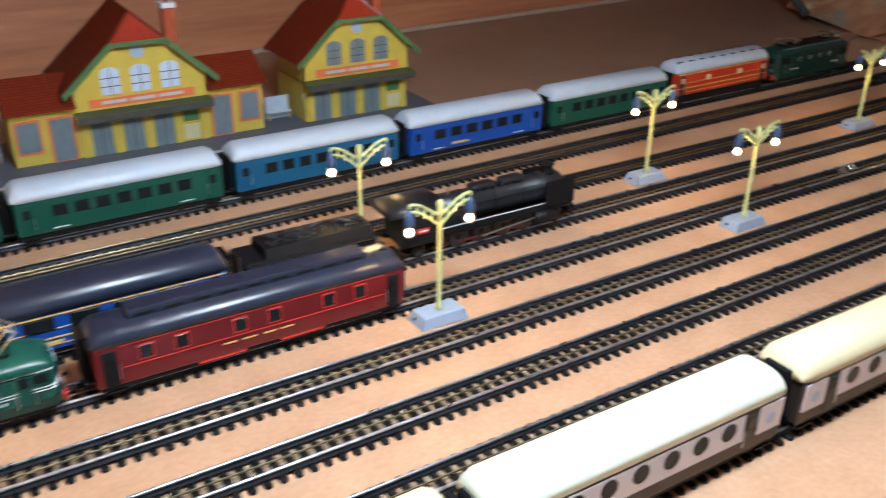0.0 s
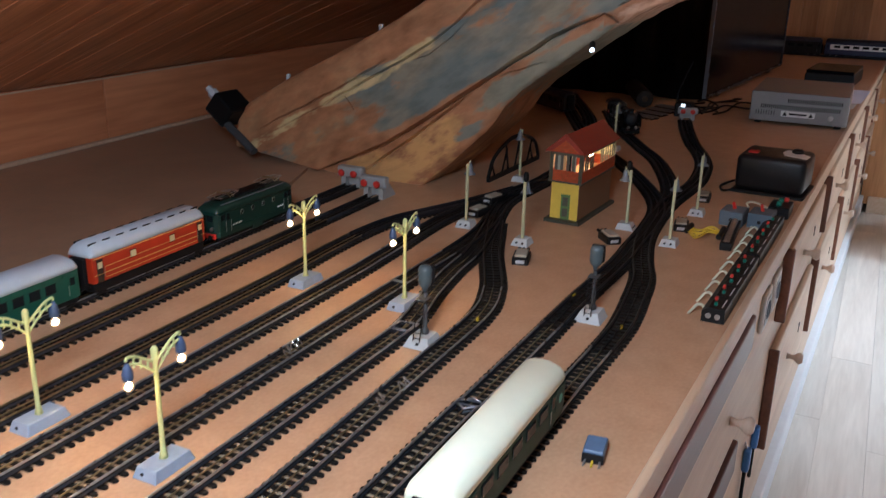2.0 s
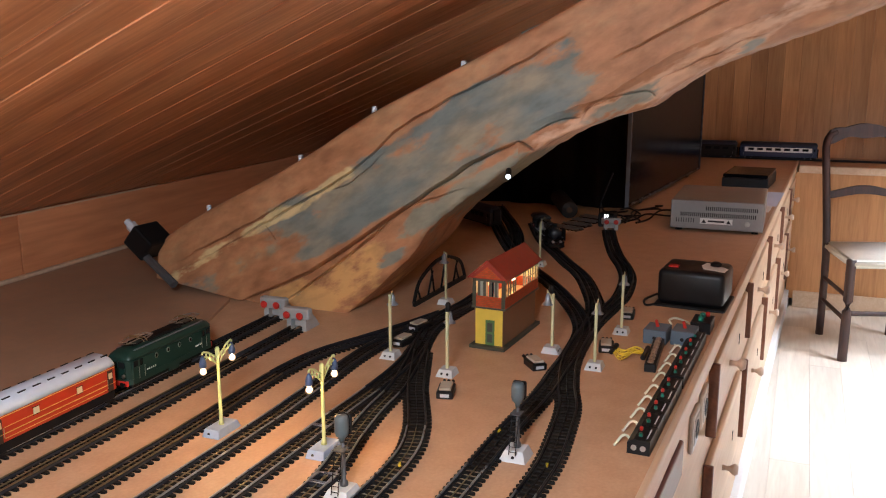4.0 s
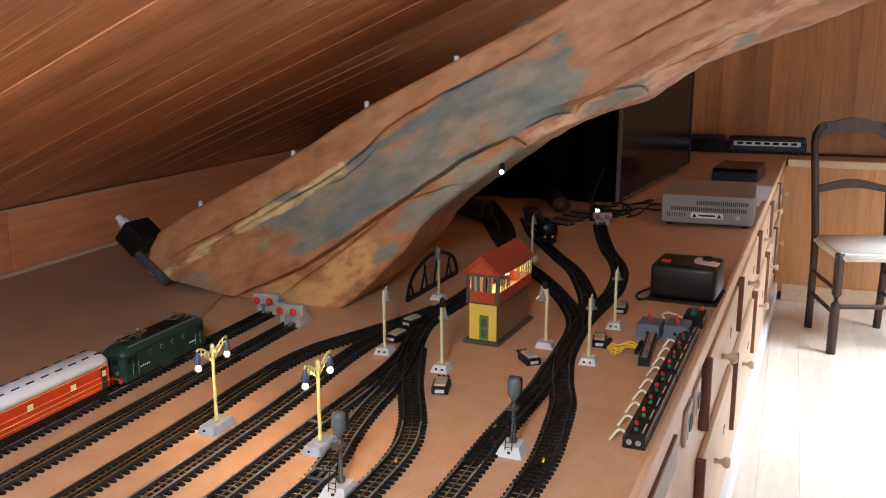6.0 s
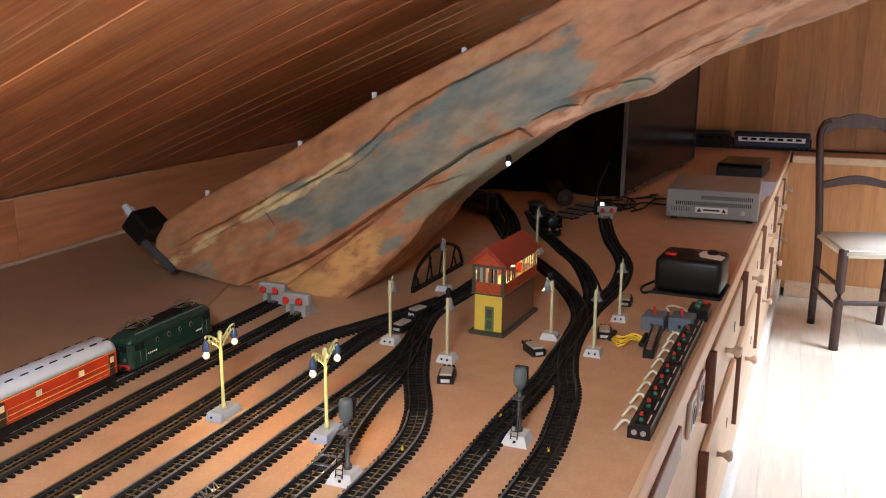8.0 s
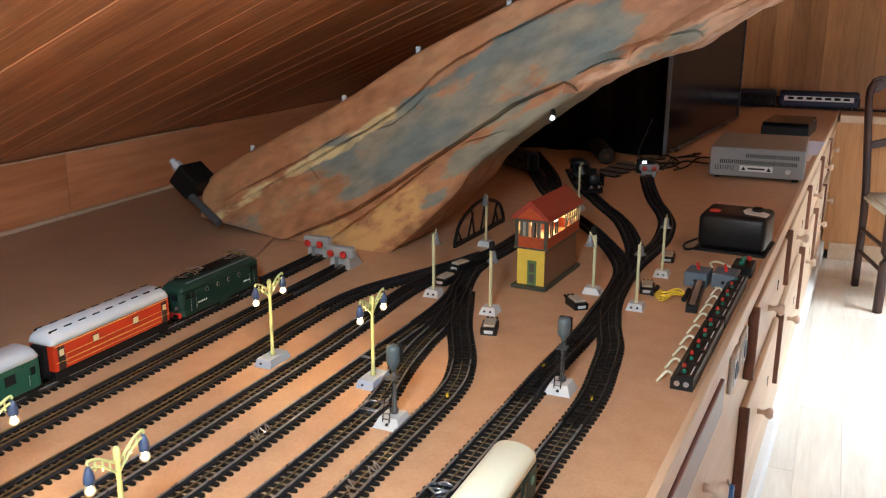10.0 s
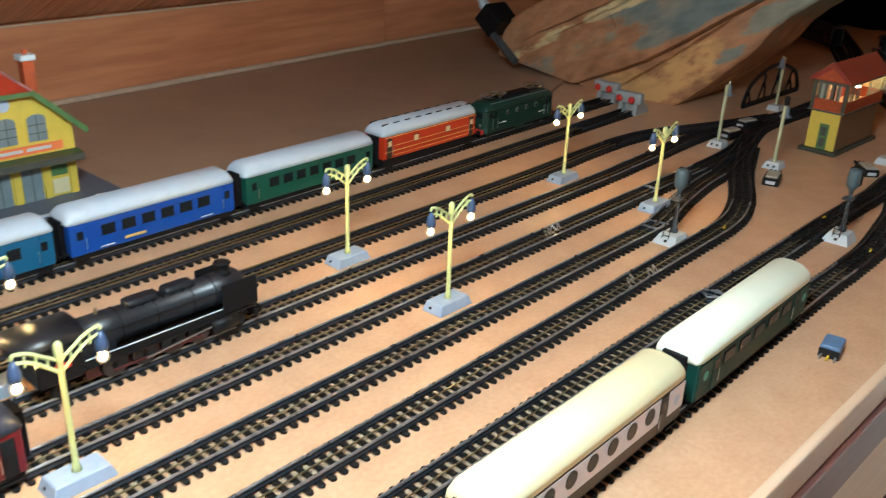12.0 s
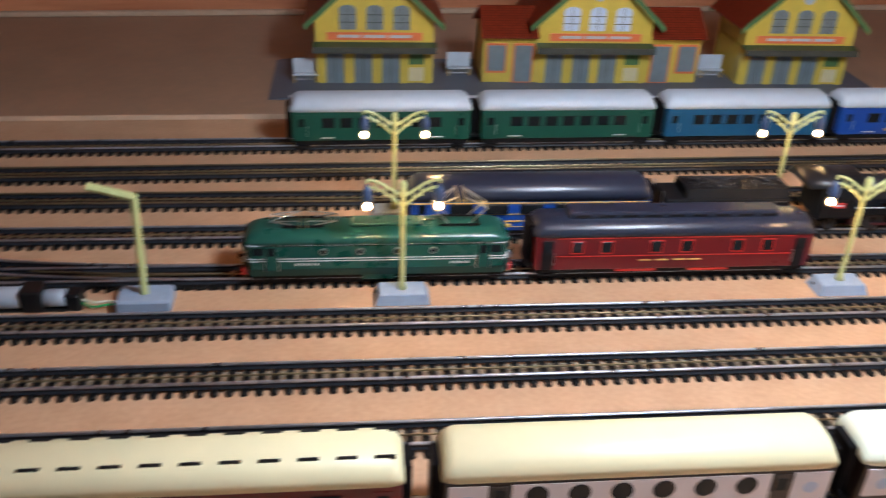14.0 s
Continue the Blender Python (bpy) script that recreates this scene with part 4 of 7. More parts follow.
# lamp without bulbs and with one arm at the left end
t = thing("street_lamp", at(-1.277, -0.004), "pale yellow model street lamp with one bare arm and no bulb", "street lamp", "lamps between the tracks")
part("base", box(bmesh.new(), -0.028, 0.028, -0.018, 0.018, 0, 0.016, 0.002), "grey_base", t)
part("post", tube(bmesh.new(), (0, 0, 0.016), (0.004, 0, 0.132), 0.004), "lamp_yellow", t)
part("arm", wire(bmesh.new(), [(0.005, 0, 0.13), (-0.015, 0, 0.136), (-0.04, 0, 0.143)], 0.0045), "lamp_yellow", t)

# ---- rolling stock ----
def roof_outline(w, z_eave, z_top, power=2.4, n=12):
    pts = []
    for i in range(n + 1):
        a = math.pi * i / n
        c, s = math.cos(a), math.sin(a)
        pts.append((w * math.copysign(abs(c) ** (2 / power), c), z_eave + (z_top - z_eave) * abs(s) ** (2 / power)))
    return pts


def rounded_roof(bm, L, w, z_eave, z_top, power=2.4, tip=0.012):
    """A coach roof that draws in and down towards its ends."""
    n = 12
    st = [(0.0, 0.86, 0.35), (tip * 0.35, 0.95, 0.75), (tip, 1.0, 1.0), (L - tip, 1.0, 1.0), (L - tip * 0.35, 0.95, 0.75), (L, 0.86, 0.35)]
    rings = []
    for x, k, h in st:
        rings.append([bm.verts.new((x, u, v)) for u, v in roof_outline(w * k, z_eave, z_eave + (z_top - z_eave) * h, power, n)])
    for a, b in zip(rings, rings[1:]):
        for i in range(n):
            bm.faces.new((a[i], a[i + 1], b[i + 1], b[i]))
        bm.faces.new((a[n], a[0], b[0], b[n]))
    bm.faces.new(rings[0])
    bm.faces.new(rings[-1][::-1])
    return bm


def bogie(t, x, material="black_metal", wheels=(-0.018, 0.018), r=0.0085, half=0.0155):
    bm = boxes((x - 0.030, x + 0.030, -0.0185, -0.0165, 0.011, 0.0215), (x - 0.030, x + 0.030, 0.0165, 0.0185, 0.011, 0.0215), (x - 0.010, x + 0.010, -0.0165, 0.0165, 0.013, 0.022), bevel=0.0008)
    b = part("bogie", bm, material, t, "black bogie")
    for dx in wheels:
        bm = bmesh.new()
        for s in (-1, 1):
            lathe(bm, (x + dx, s * half, RAIL_Z + r), [(r + 0.0015, 0), (r, s * 0.0012), (r, s * 0.0035), (r * 0.7, s * 0.0036), (r * 0.6, s * 0.0028)], 16, "y")
        tube(bm, (x + dx, -half, RAIL_Z + r), (x + dx, half, RAIL_Z + r), 0.0015, seg=6)
        part("wheelset", bm, "steel", b, "worn steel wheels", True)
    return b


def buffers(t, x, s, z=0.024, w=0.016):
    for y in (-w, w):
        bm = tube(bmesh.new(), (x, y, z), (x + s * 0.006, y, z), 0.0018, seg=8)
        tube(bm, (x + s * 0.006, y, z), (x + s * 0.0072, y, z), 0.0045, seg=12)
        part("buffer", bm, "black_metal", t)
    part("coupling", tube(bmesh.new(), (x, 0, z - 0.006), (x + s * 0.010, 0, z - 0.006), 0.0018, seg=6), "black_metal", t)


def coach(x0, y, body, roof, label, windows=7, L=0.276, rz=0.0, w=0.0262, z_eave=0.064, z_top=0.083, round_windows=False, band=None, line=None,
          doors="same", vents=0, category="railway coach", z0=0.019, emblem=False, crest="glass_blue", group="coaches", logo=None, belt_bars=0, roof_ribs=0, win_h=(0.043, 0.056), ends="bellows", glass_m="glass_dark", small=False):
    t = thing("railway_coach", at(x0, y, 0, rz), label, category, group)
    part("body", box(bmesh.new(), 0.002, L - 0.002, -w + 0.0005, w - 0.0005, z0, z_eave, 0.0022, 2), body, t)
    r = part("roof", rounded_roof(bmesh.new(), L, w + 0.0006, z_eave - 0.0015, z_top), roof, t, "", True)
    part("sole_bar", box(bmesh.new(), 0.004, L - 0.004, -w + 0.003, w - 0.003, 0.0135, z0 - 0.0002, 0.001), "black_metal", t)
    for s in (-1, 1):
        y0, y1 = sorted((s * (w - 0.0004), s * (w + 0.0005)))
        ya, yb = sorted((s * (w - 0.0004), s * (w + 0.0009)))
        dc = 0.044 if emblem else 0.016
        if band:
            part("window_band", boxes((dc + 0.009 if emblem else 0.030, L - dc - 0.009 if emblem else L - 0.030, y0, y1, win_h[0] - 0.009, win_h[1] + 0.005)), band, t)
        if line:
            part("lining", boxes((0.004, L - 0.004, y0, y1, z0 + 0.0135, z0 + 0.0148), (0.004, L - 0.004, y0, y1, z_eave - 0.0045, z_eave - 0.0034), (0.026, L - 0.026, y0, y1, z0 + 0.0060, z0 + 0.0067), (0.026, L - 0.026, y0, y1, z0 + 0.0235, z0 + 0.0242)), line, t)
        lo, hi = (0.056, L - 0.056) if emblem else (0.042, L - 0.042)
        dc = 0.044 if emblem else 0.016
        for i in range(windows):
            c = lo + (hi - lo) * (i + 0.5) / windows
            hw = 0.006 if small else (hi - lo) / windows * 0.33
            bm = bmesh.new()
            if round_windows:
                lathe(bm, (c, ya if s < 0 else yb, (win_h[0] + win_h[1]) / 2 + 0.001), [(0.001, 0), (0.0088, 0), (0.0088, -s * 0.0012)], 20, "y")
            else:
                box(bm, c - hw, c + hw, ya, yb, *win_h, 0.0004)
            part("window", bm, glass_m, t)
            if not round_windows and not band:
                part("window_frame", boxes((c - hw - 0.001, c + hw + 0.001, y0, y1, win_h[0] - 0.001, win_h[0]), (c - hw - 0.001, c + hw + 0.001, y0, y1, win_h[1], win_h[1] + 0.001)), "black_metal", t)
        for c in (dc, L - dc):
            bm = box(bmesh.new(), c - 0.0065, c + 0.0065, y0, y1, z0 + 0.001, z_eave - 0.006, 0.0003)
            d = part("door", bm, body if doors == "same" else doors, t)
            part("door_window", boxes((c - 0.0045, c + 0.0045, ya, yb, win_h[0] + 0.001, win_h[1])), glass_m, d)
            hx = c + (0.008 if c < L / 2 else -0.008)
            part("handrail", tube(bmesh.new(), (hx, s * (w + 0.0012), z0 + 0.008), (hx, s * (w + 0.0012), z0 + 0.024), 0.0005, seg=6), "steel", d)
        if logo:
            part("emblem", boxes((L * 0.30, L * 0.42, ya, yb, z0 + 0.007, z0 + 0.0105)), logo, t)
        for k in range(belt_bars):
            c = L * (0.2 + 0.6 * k / max(1, belt_bars - 1))
            part("lettering_bar", boxes((c - 0.010, c + 0.010, ya, yb, z0 + 0.0045, z0 + 0.0058)), "white", t)
        if emblem:
            for c in (0.020, L - 0.020):
                p = part("crest_panel", boxes((c - 0.015, c + 0.015, y0, y1, z0 + 0.014, z_eave - 0.005)), band or body, t)
                part("crest", lathe(bmesh.new(), (c, ya if s < 0 else yb, (z0 + 0.014 + z_eave - 0.007) / 2), [(0.001, 0), (0.006, 0), (0.005, -s * 0.0006)], 12, "y"), crest, p, "round pale crest")
    if vents:
        for s in (-1, 1):
            for i in range(vents):
                c = L * (i + 0.5) / vents
                part("roof_slot", boxes((c - 0.0075, c + 0.0075, s * 0.0150 - 0.0010, s * 0.0150 + 0.0010, z_top - 0.0046, z_top - 0.0012)), "black", r)
    if roof_ribs:
        for i in range(roof_ribs):
            c = 0.016 + (L - 0.032) * i / (roof_ribs - 1)
            bm = bmesh.new()
            o = roof_outline(w + 0.0012, z_eave - 0.001, z_top + 0.0007)
            q = roof_outline(w - 0.001, z_eave - 0.001, z_top - 0.002)
            extrude(bm, o + q[::-1], c - 0.0009, c + 0.0009, "x")
            part("roof_rib", bm, roof, r)
    for s, x in ((-1, 0.002), (1, L - 0.002)):
        if ends == "bellows":
            bm = bmesh.new()
            for k in range(4):
                xa = x + s * (0.0004 + 0.0021 * k)
                box(bm, min(xa, xa + s * 0.0015), max(xa, xa + s * 0.0015), -0.0135, 0.0135, 0.020, 0.072, 0.0006)
            box(bm, min(x, x + s * 0.008), max(x, x + s * 0.008), -0.0115, 0.0115, 0.022, 0.070)
            part("gangway_bellows", bm, "bellows", t, "black folded gangway bellows")
        buffers(t, x, s)
    for x in (0.052, L - 0.052):
        bogie(t, x)
    for s in (-1, 1):
        for a in (0.008, L - 0.028):
            part("footboard", boxes((a, a + 0.020, s * (w - 0.003) - 0.0015, s * (w - 0.003) + 0.0015, 0.0115, 0.0135)), "black_metal", t)
    return t


# parked train on the rear track
LEAN = math.degrees(math.atan(0.0225))
BODY = dict(rz=LEAN, z_eave=0.068, z_top=0.087, z0=0.021)
coach(-1.145, REAR(-1.145), "green", "white_roof", "dark green parked model coach with pale grey roof", 7, L=0.268, belt_bars=2, **BODY)
coach(-0.864, REAR(-0.864), "green", "white_roof", "green parked model coach with pale roof beside the station", 7, L=0.271, belt_bars=2, **BODY)
coach(-0.577, REAR(-0.577), "teal", "white_roof", "teal-blue parked model coach with pale grey roof", 7, L=0.269, **BODY)
coach(-0.291, REAR(-0.291), "blue", "white_roof", "bright blue parked model coach with pale grey roof", 6, L=0.269, logo="gold", belt_bars=2, **BODY)
coach(-0.002, REAR(-0.002), "green", "white_roof", "green parked model coach with pale grey roof", 7, L=0.281, **BODY)
coach(0.303, REAR(0.303), "orange", "white_roof", "orange-red mail van with gilt lines and slotted pale roof", 2, L=0.266, rz=LEAN, vents=9, line="gold", doors="brown_coach", category="mail van", z0=0.029, z_eave=0.074, z_top=0.094, win_h=(0.052, 0.063), glass_m="cream", small=True)


def pantograph(t, x, z, raised):
    p = part("pantograph_frame", boxes((x - 0.022, x + 0.022, -0.012, -0.0105, z, z + 0.002), (x - 0.022, x + 0.022, 0.0105, 0.012, z, z + 0.002), (x - 0.022, x - 0.020, -0.012, 0.012, z, z + 0.002), (x + 0.020, x + 0.022, -0.012, 0.012, z, z + 0.002)), "black_metal", t)
    bm = bmesh.new()
    h, k = (0.036, 0.020) if raised else (0.008, 0.006)
    reach = 0.030 if raised else 0.036
    for s in (-1, 1):
        for e in (-1, 1):
            tube(bm, (x + e * 0.012, s * 0.010, z + 0.002), (x + e * reach, s * 0.009, z + k), 0.0008, seg=6)
            tube(bm, (x + e * reach, s * 0.009, z + k), (x + e * 0.004, s * 0.012, z + h), 0.0007, seg=6)
        tube(bm, (x + s * reach, -0.009, z + k), (x + s * reach, 0.009, z + k), 0.0006, seg=6)
        tube(bm, (x + s * reach, -0.009, z + k), (x + s * 0.004, 0.012, z + h), 0.0005, seg=6)
    part("pantograph_linkage", bm, "steel", p, "thin metal pantograph rods")
    bm = bmesh.new()
    for e in (-1, 1):
        wire(bm, [(x + e * 0.004, -0.022, z + h - 0.004), (x + e * 0.004, -0.014, z + h), (x + e * 0.004, 0.014, z + h), (x + e * 0.004, 0.022, z + h - 0.004)], 0.0009)
    part("contact_strip", bm, "brass", p, "worn brass contact strip")


def electric_loco(x0, y, label, L, body, roof, style, rz=0.0):
    t = thing("electric_locomotive", at(x0, y, 0, rz), label, "locomotive", "locomotives")
    w, ze, zt = 0.0265, 0.058, 0.071
    nose = 0.010
    outline = [(0.004, -w * 0.55), (nose, -w), (L - nose, -w), (L - 0.004, -w * 0.55), (L - 0.004, w * 0.55), (L - nose, w), (nose, w), (0.004, w * 0.55)]
    bm = extrude(bmesh.new(), outline, 0.021, ze, "z")
    bmesh.ops.bevel(bm, geom=bm.edges[:], offset=0.002, segments=2, affect="EDGES")
    part("body", bm, body, t, "", False)
    bm = rounded_roof(bmesh.new(), L - 0.010, w + 0.0004, ze - 0.001, zt, 2.8, 0.020)
    bmesh.ops.translate(bm, verts=bm.verts[:], vec=(0.005, 0, 0))
    r = part("roof", bm, roof, t, "", True)
    bm = box(bmesh.new(), 0.010, L - 0.010, -w + 0.003, w - 0.003, 0.0135, 0.0208, 0.001)
    part("underframe", bm, "black_metal", t)
    bm = bmesh.new()
    outline2 = [(0.001, -w * 0.6), (nose, -w - 0.0004), (L - nose, -w - 0.0004), (L - 0.001, -w * 0.6), (L - 0.001, w * 0.6), (L - nose, w + 0.0004), (nose, w + 0.0004), (0.001, w * 0.6)]
    extrude(bm, outline2, 0.0195, 0.028, "z")
    part("skirt", bm, "green_dark" if style == "cc" else body, t)
    for z, m in (((0.0375, "white"), (0.0405, "white"), (0.057, "pale_grey")) if style == "cc" else ()):
        bm = extrude(bmesh.new(), [(u + (0.0004 if u > L / 2 else -0.0004), v * 1.012) for u, v in outline], z, z + 0.0009, "z")
        part("lining", bm, m, t, "thin pale lining")
    for s in (-1, 1):
        ya, yb = sorted((s * (w - 0.0006), s * (w + 0.0008)))
        n = 4
        for i in range(n):
            c = L * (0.30 + 0.40 * i / (n - 1))
            q = lathe(bmesh.new(), (c, ya if s < 0 else yb, 0.0495), [(0.0030, -s * 0.0004), (0.0030, s * 0.0006), (0.0040, s * 0.0006), (0.0044, -s * 0.001)], 16, "y")
            p = part("porthole_rim", q, "steel", t, "bright round window rim")
            part("porthole_glass", lathe(bmesh.new(), (c, (ya if s < 0 else yb) + s * 0.0003, 0.0495), [(0.0006, 0), (0.0029, 0), (0.0029, -s * 0.001)], 14, "y"), "glass_dark", p)
        for c in (0.034, L - 0.034):
            d = part("cab_door", boxes((c - 0.0055, c + 0.0055, ya, yb, 0.027, 0.056)), body, t)
            part("door_window", boxes((c - 0.004, c + 0.004, min(ya, yb) - (0.0004 if s < 0 else -0.0004), max(ya, yb) - (0.0004 if s < 0 else -0.0004), 0.045, 0.055)), "glass_dark", d)
            e = c + (-0.014 if c < L / 2 else 0.014)
            part("cab_side_window", boxes((e - 0.006, e + 0.006, ya, yb, 0.046, 0.0545)), "glass_dark", t)
            for k in (-0.0075, 0.0075):
                part("grab_rail", tube(bmesh.new(), (c + k, s * (w + 0.0016), 0.026), (c + k, s * (w + 0.0016), 0.044), 0.0005, seg=6), "steel", t)
        for c, m in ((L * 0.24, 0.012), (L * 0.80, 0.010)):
            for k in range(5):
                u = c + m * (k - 2) / 2.2
                part("lettering_bar", boxes((u - 0.0011, u + 0.0011, ya, yb, 0.0325, 0.0350)), "white", t)
        part("equipment_box", box(bmesh.new(), L * 0.44, L * 0.56, s * (w - 0.004) - 0.003, s * (w - 0.004) + 0.003, 0.012, 0.0215, 0.0008), body, t)
    for s, x in ((-1, 0.004), (1, L - 0.004)):
        for yy in (-0.0085, 0.0085):
            part("windscreen", boxes((min(x, x + s * 0.0012), max(x, x + s * 0.0012), yy - 0.0065, yy + 0.0065, 0.0455, 0.0545)), "glass_dark", t)
            part("headlight", lathe(bmesh.new(), (x, yy * 1.5, 0.0335), [(0.0032, 0), (0.0032, s * 0.0035), (0.0024, s * 0.004)], 12, "x"), "steel", t, "bright round headlight", True)
        part("buffer_beam", box(bmesh.new(), min(x, x + s * 0.004), max(x, x + s * 0.004), -0.022, 0.022, 0.0185, 0.0265, 0.0006), "red_bright", t, "red buffer beam")
        buffers(t, x + s * 0.004, s, 0.0225, 0.0155)
    for x in (L * 0.22, L * 0.78):
        bogie(t, x, "black_metal", (-0.026, 0, 0.026) if style == "cc" else (-0.022, 0.022), 0.0105)
    if style == "cc":
        part("roof_hatch", box(bmesh.new(), L * 0.40, L * 0.66, -0.010, 0.010, zt - 0.0008, zt + 0.0042, 0.0015), roof, r)
        part("roof_rail", boxes((0.03, L - 0.03, -0.0225, -0.0215, ze + 0.0075, ze + 0.0085), (0.03, L - 0.03, 0.0215, 0.0225, ze + 0.0075, ze + 0.0085)), roof, r)
        pantograph(t, L * 0.23, zt + 0.001, False)
        pantograph(t, L * 0.80, zt + 0.001, True)
        part("whistle", tube(bmesh.new(), (L * 0.13, 0.006, zt - 0.002), (L * 0.13, 0.006, zt + 0.006), 0.001, seg=6), "brass", r)
    else:
        part("roof_hatch", box(bmesh.new(), L * 0.30, L * 0.68, -0.013, 0.013, zt - 0.002, zt + 0.0035, 0.001), "black_metal", r, "dark roof equipment")
        for yy in (-0.017, 0.017):
            part("roof_walk", boxes((L * 0.1, L * 0.9, yy - 0.0035, yy + 0.0035, zt - 0.003, zt - 0.0016)), "hood_grey", r)
        pantograph(t, L * 0.22, zt + 0.002, False)
        pantograph(t, L * 0.78, zt + 0.002, False)
    return t


boxy = electric_loco(0.598, REAR(0.598), "dark green boxy electric model locomotive heading the parked train", 0.252, "green_dark", "green_dark", "bb")
# it stands a fifth taller on its wheels than the express locomotive
boxy.matrix_world = at(0.598, REAR(0.598), -0.2 * RAIL_Z, LEAN) @ Matrix.Diagonal((1, 1, 1.2, 1))
electric_loco(-1.178, TY[5], "green electric model locomotive with white lines and a raised pantograph", 0.302, "green_loco", "green_loco", "cc")


def clerestory_van(x0, y, L=0.330):
    w, z_eave, z_top = 0.0262, 0.064, 0.080
    t = coach(x0, y, "red", "dark_roof", "crimson model van with a raised dark blue-black roof and small windows", 0, L=L, category="railway van", doors="black_metal", z_eave=z_eave, z_top=z_top)
    for s in (-1, 1):
        y0, y1 = sorted((s * (w - 0.0004), s * (w + 0.0004)))
        ya, yb = sorted((s * (w - 0.0004), s * (w + 0.0009)))
        for c in (0.050, 0.084, 0.142, 0.178, 0.238, 0.274):
            part("window_frame", boxes((c - 0.0075, c + 0.0075, y0, y1, 0.041, 0.0575)), "red_bright", t)
            part("window", box(bmesh.new(), c - 0.0062, c + 0.0062, ya, yb, 0.0425, 0.0562, 0.0004), "glass_dark", t)
        for z in (0.0372, 0.0605):
            part("waist_bead", boxes((0.026, L - 0.026, y0, y1, z, z + 0.0009)), "red_bright", t)
        for c in (0.130, 0.150, 0.172, 0.190):
            part("lettering_bar", boxes((c - 0.007, c + 0.007, y0, y1, 0.031, 0.0325)), "gold", t)
        for k in range(4):
            c = 0.036 + k * (L - 0.072) / 3
            part("footplate_edge", boxes((c - 0.024, c + 0.024, s * (w - 0.002) - 0.001, s * (w - 0.002) + 0.001, 0.0165, 0.0188)), "red_bright" if k in (1, 2) else "black_metal", t)
    r = part("raised_roof", box(bmesh.new(), 0.040, L - 0.040, -0.0125, 0.0125, z_top - 0.004, z_top + 0.0065, 0.003, 2), "dark_roof", t, "raised dark clerestory roof", False)
    for s in (-1, 1):
        for k in range(9):
            c = 0.056 + (L - 0.112) * k / 8
            part("clerestory_light", boxes((c - 0.009, c + 0.009, s * 0.0127 - 0.0004, s * 0.0127 + 0.0004, z_top + 0.0002, z_top + 0.003)), "black", r)
    for k in range(10):
        c = 0.030 + (L - 0.060) * k / 9
        bm = bmesh.new()
        o = roof_outline(w + 0.0009, z_eave - 0.001, z_top + 0.0005)
        q = roof_outline(w - 0.001, z_eave - 0.001, z_top - 0.002)
        extrude(bm, o + q[::-1], c - 0.0006, c + 0.0006, "x")
        part("roof_rib", bm, "dark_roof", r)
    return t


clerestory_van(-0.853, TY[5])

M["green_bottle"] = mat("coach_bottle_green", (0.008, 0.046, 0.034), 0.5, vary=0.15, scale=50, gloss=0.25)
M["crest_teal"] = mat("crest_teal", (0.10, 0.42, 0.33), 0.4, vary=0.3, scale=90)
coach(-1.325, TY[9], "red", "cream_roof", "crimson model coach with a long slotted cream roof", 7, L=0.306, vents=11, z_eave=0.066, z_top=0.086)
for x in (-0.992, -0.664, -0.336):
    yellowed = x != -0.664
    coach(x, TY[9], "brown_coach", "cream_roof" if yellowed else "ivory_roof", "brown and lilac model saloon coach with round windows and " + ("cream roof" if yellowed else "ivory roof"), 6, L=0.308, round_windows=True, band="lilac", emblem=True, z_eave=0.066, z_top=0.086, doors="brown_coach")
coach(-0.005, TY[9], "green_bottle", "ivory_roof", "dark green model coach with an ivory white roof", 5, L=0.304, z_eave=0.066, z_top=0.086, emblem=True, band=None, doors="green_bottle", crest="crest_teal", glass_m="glass_dark")


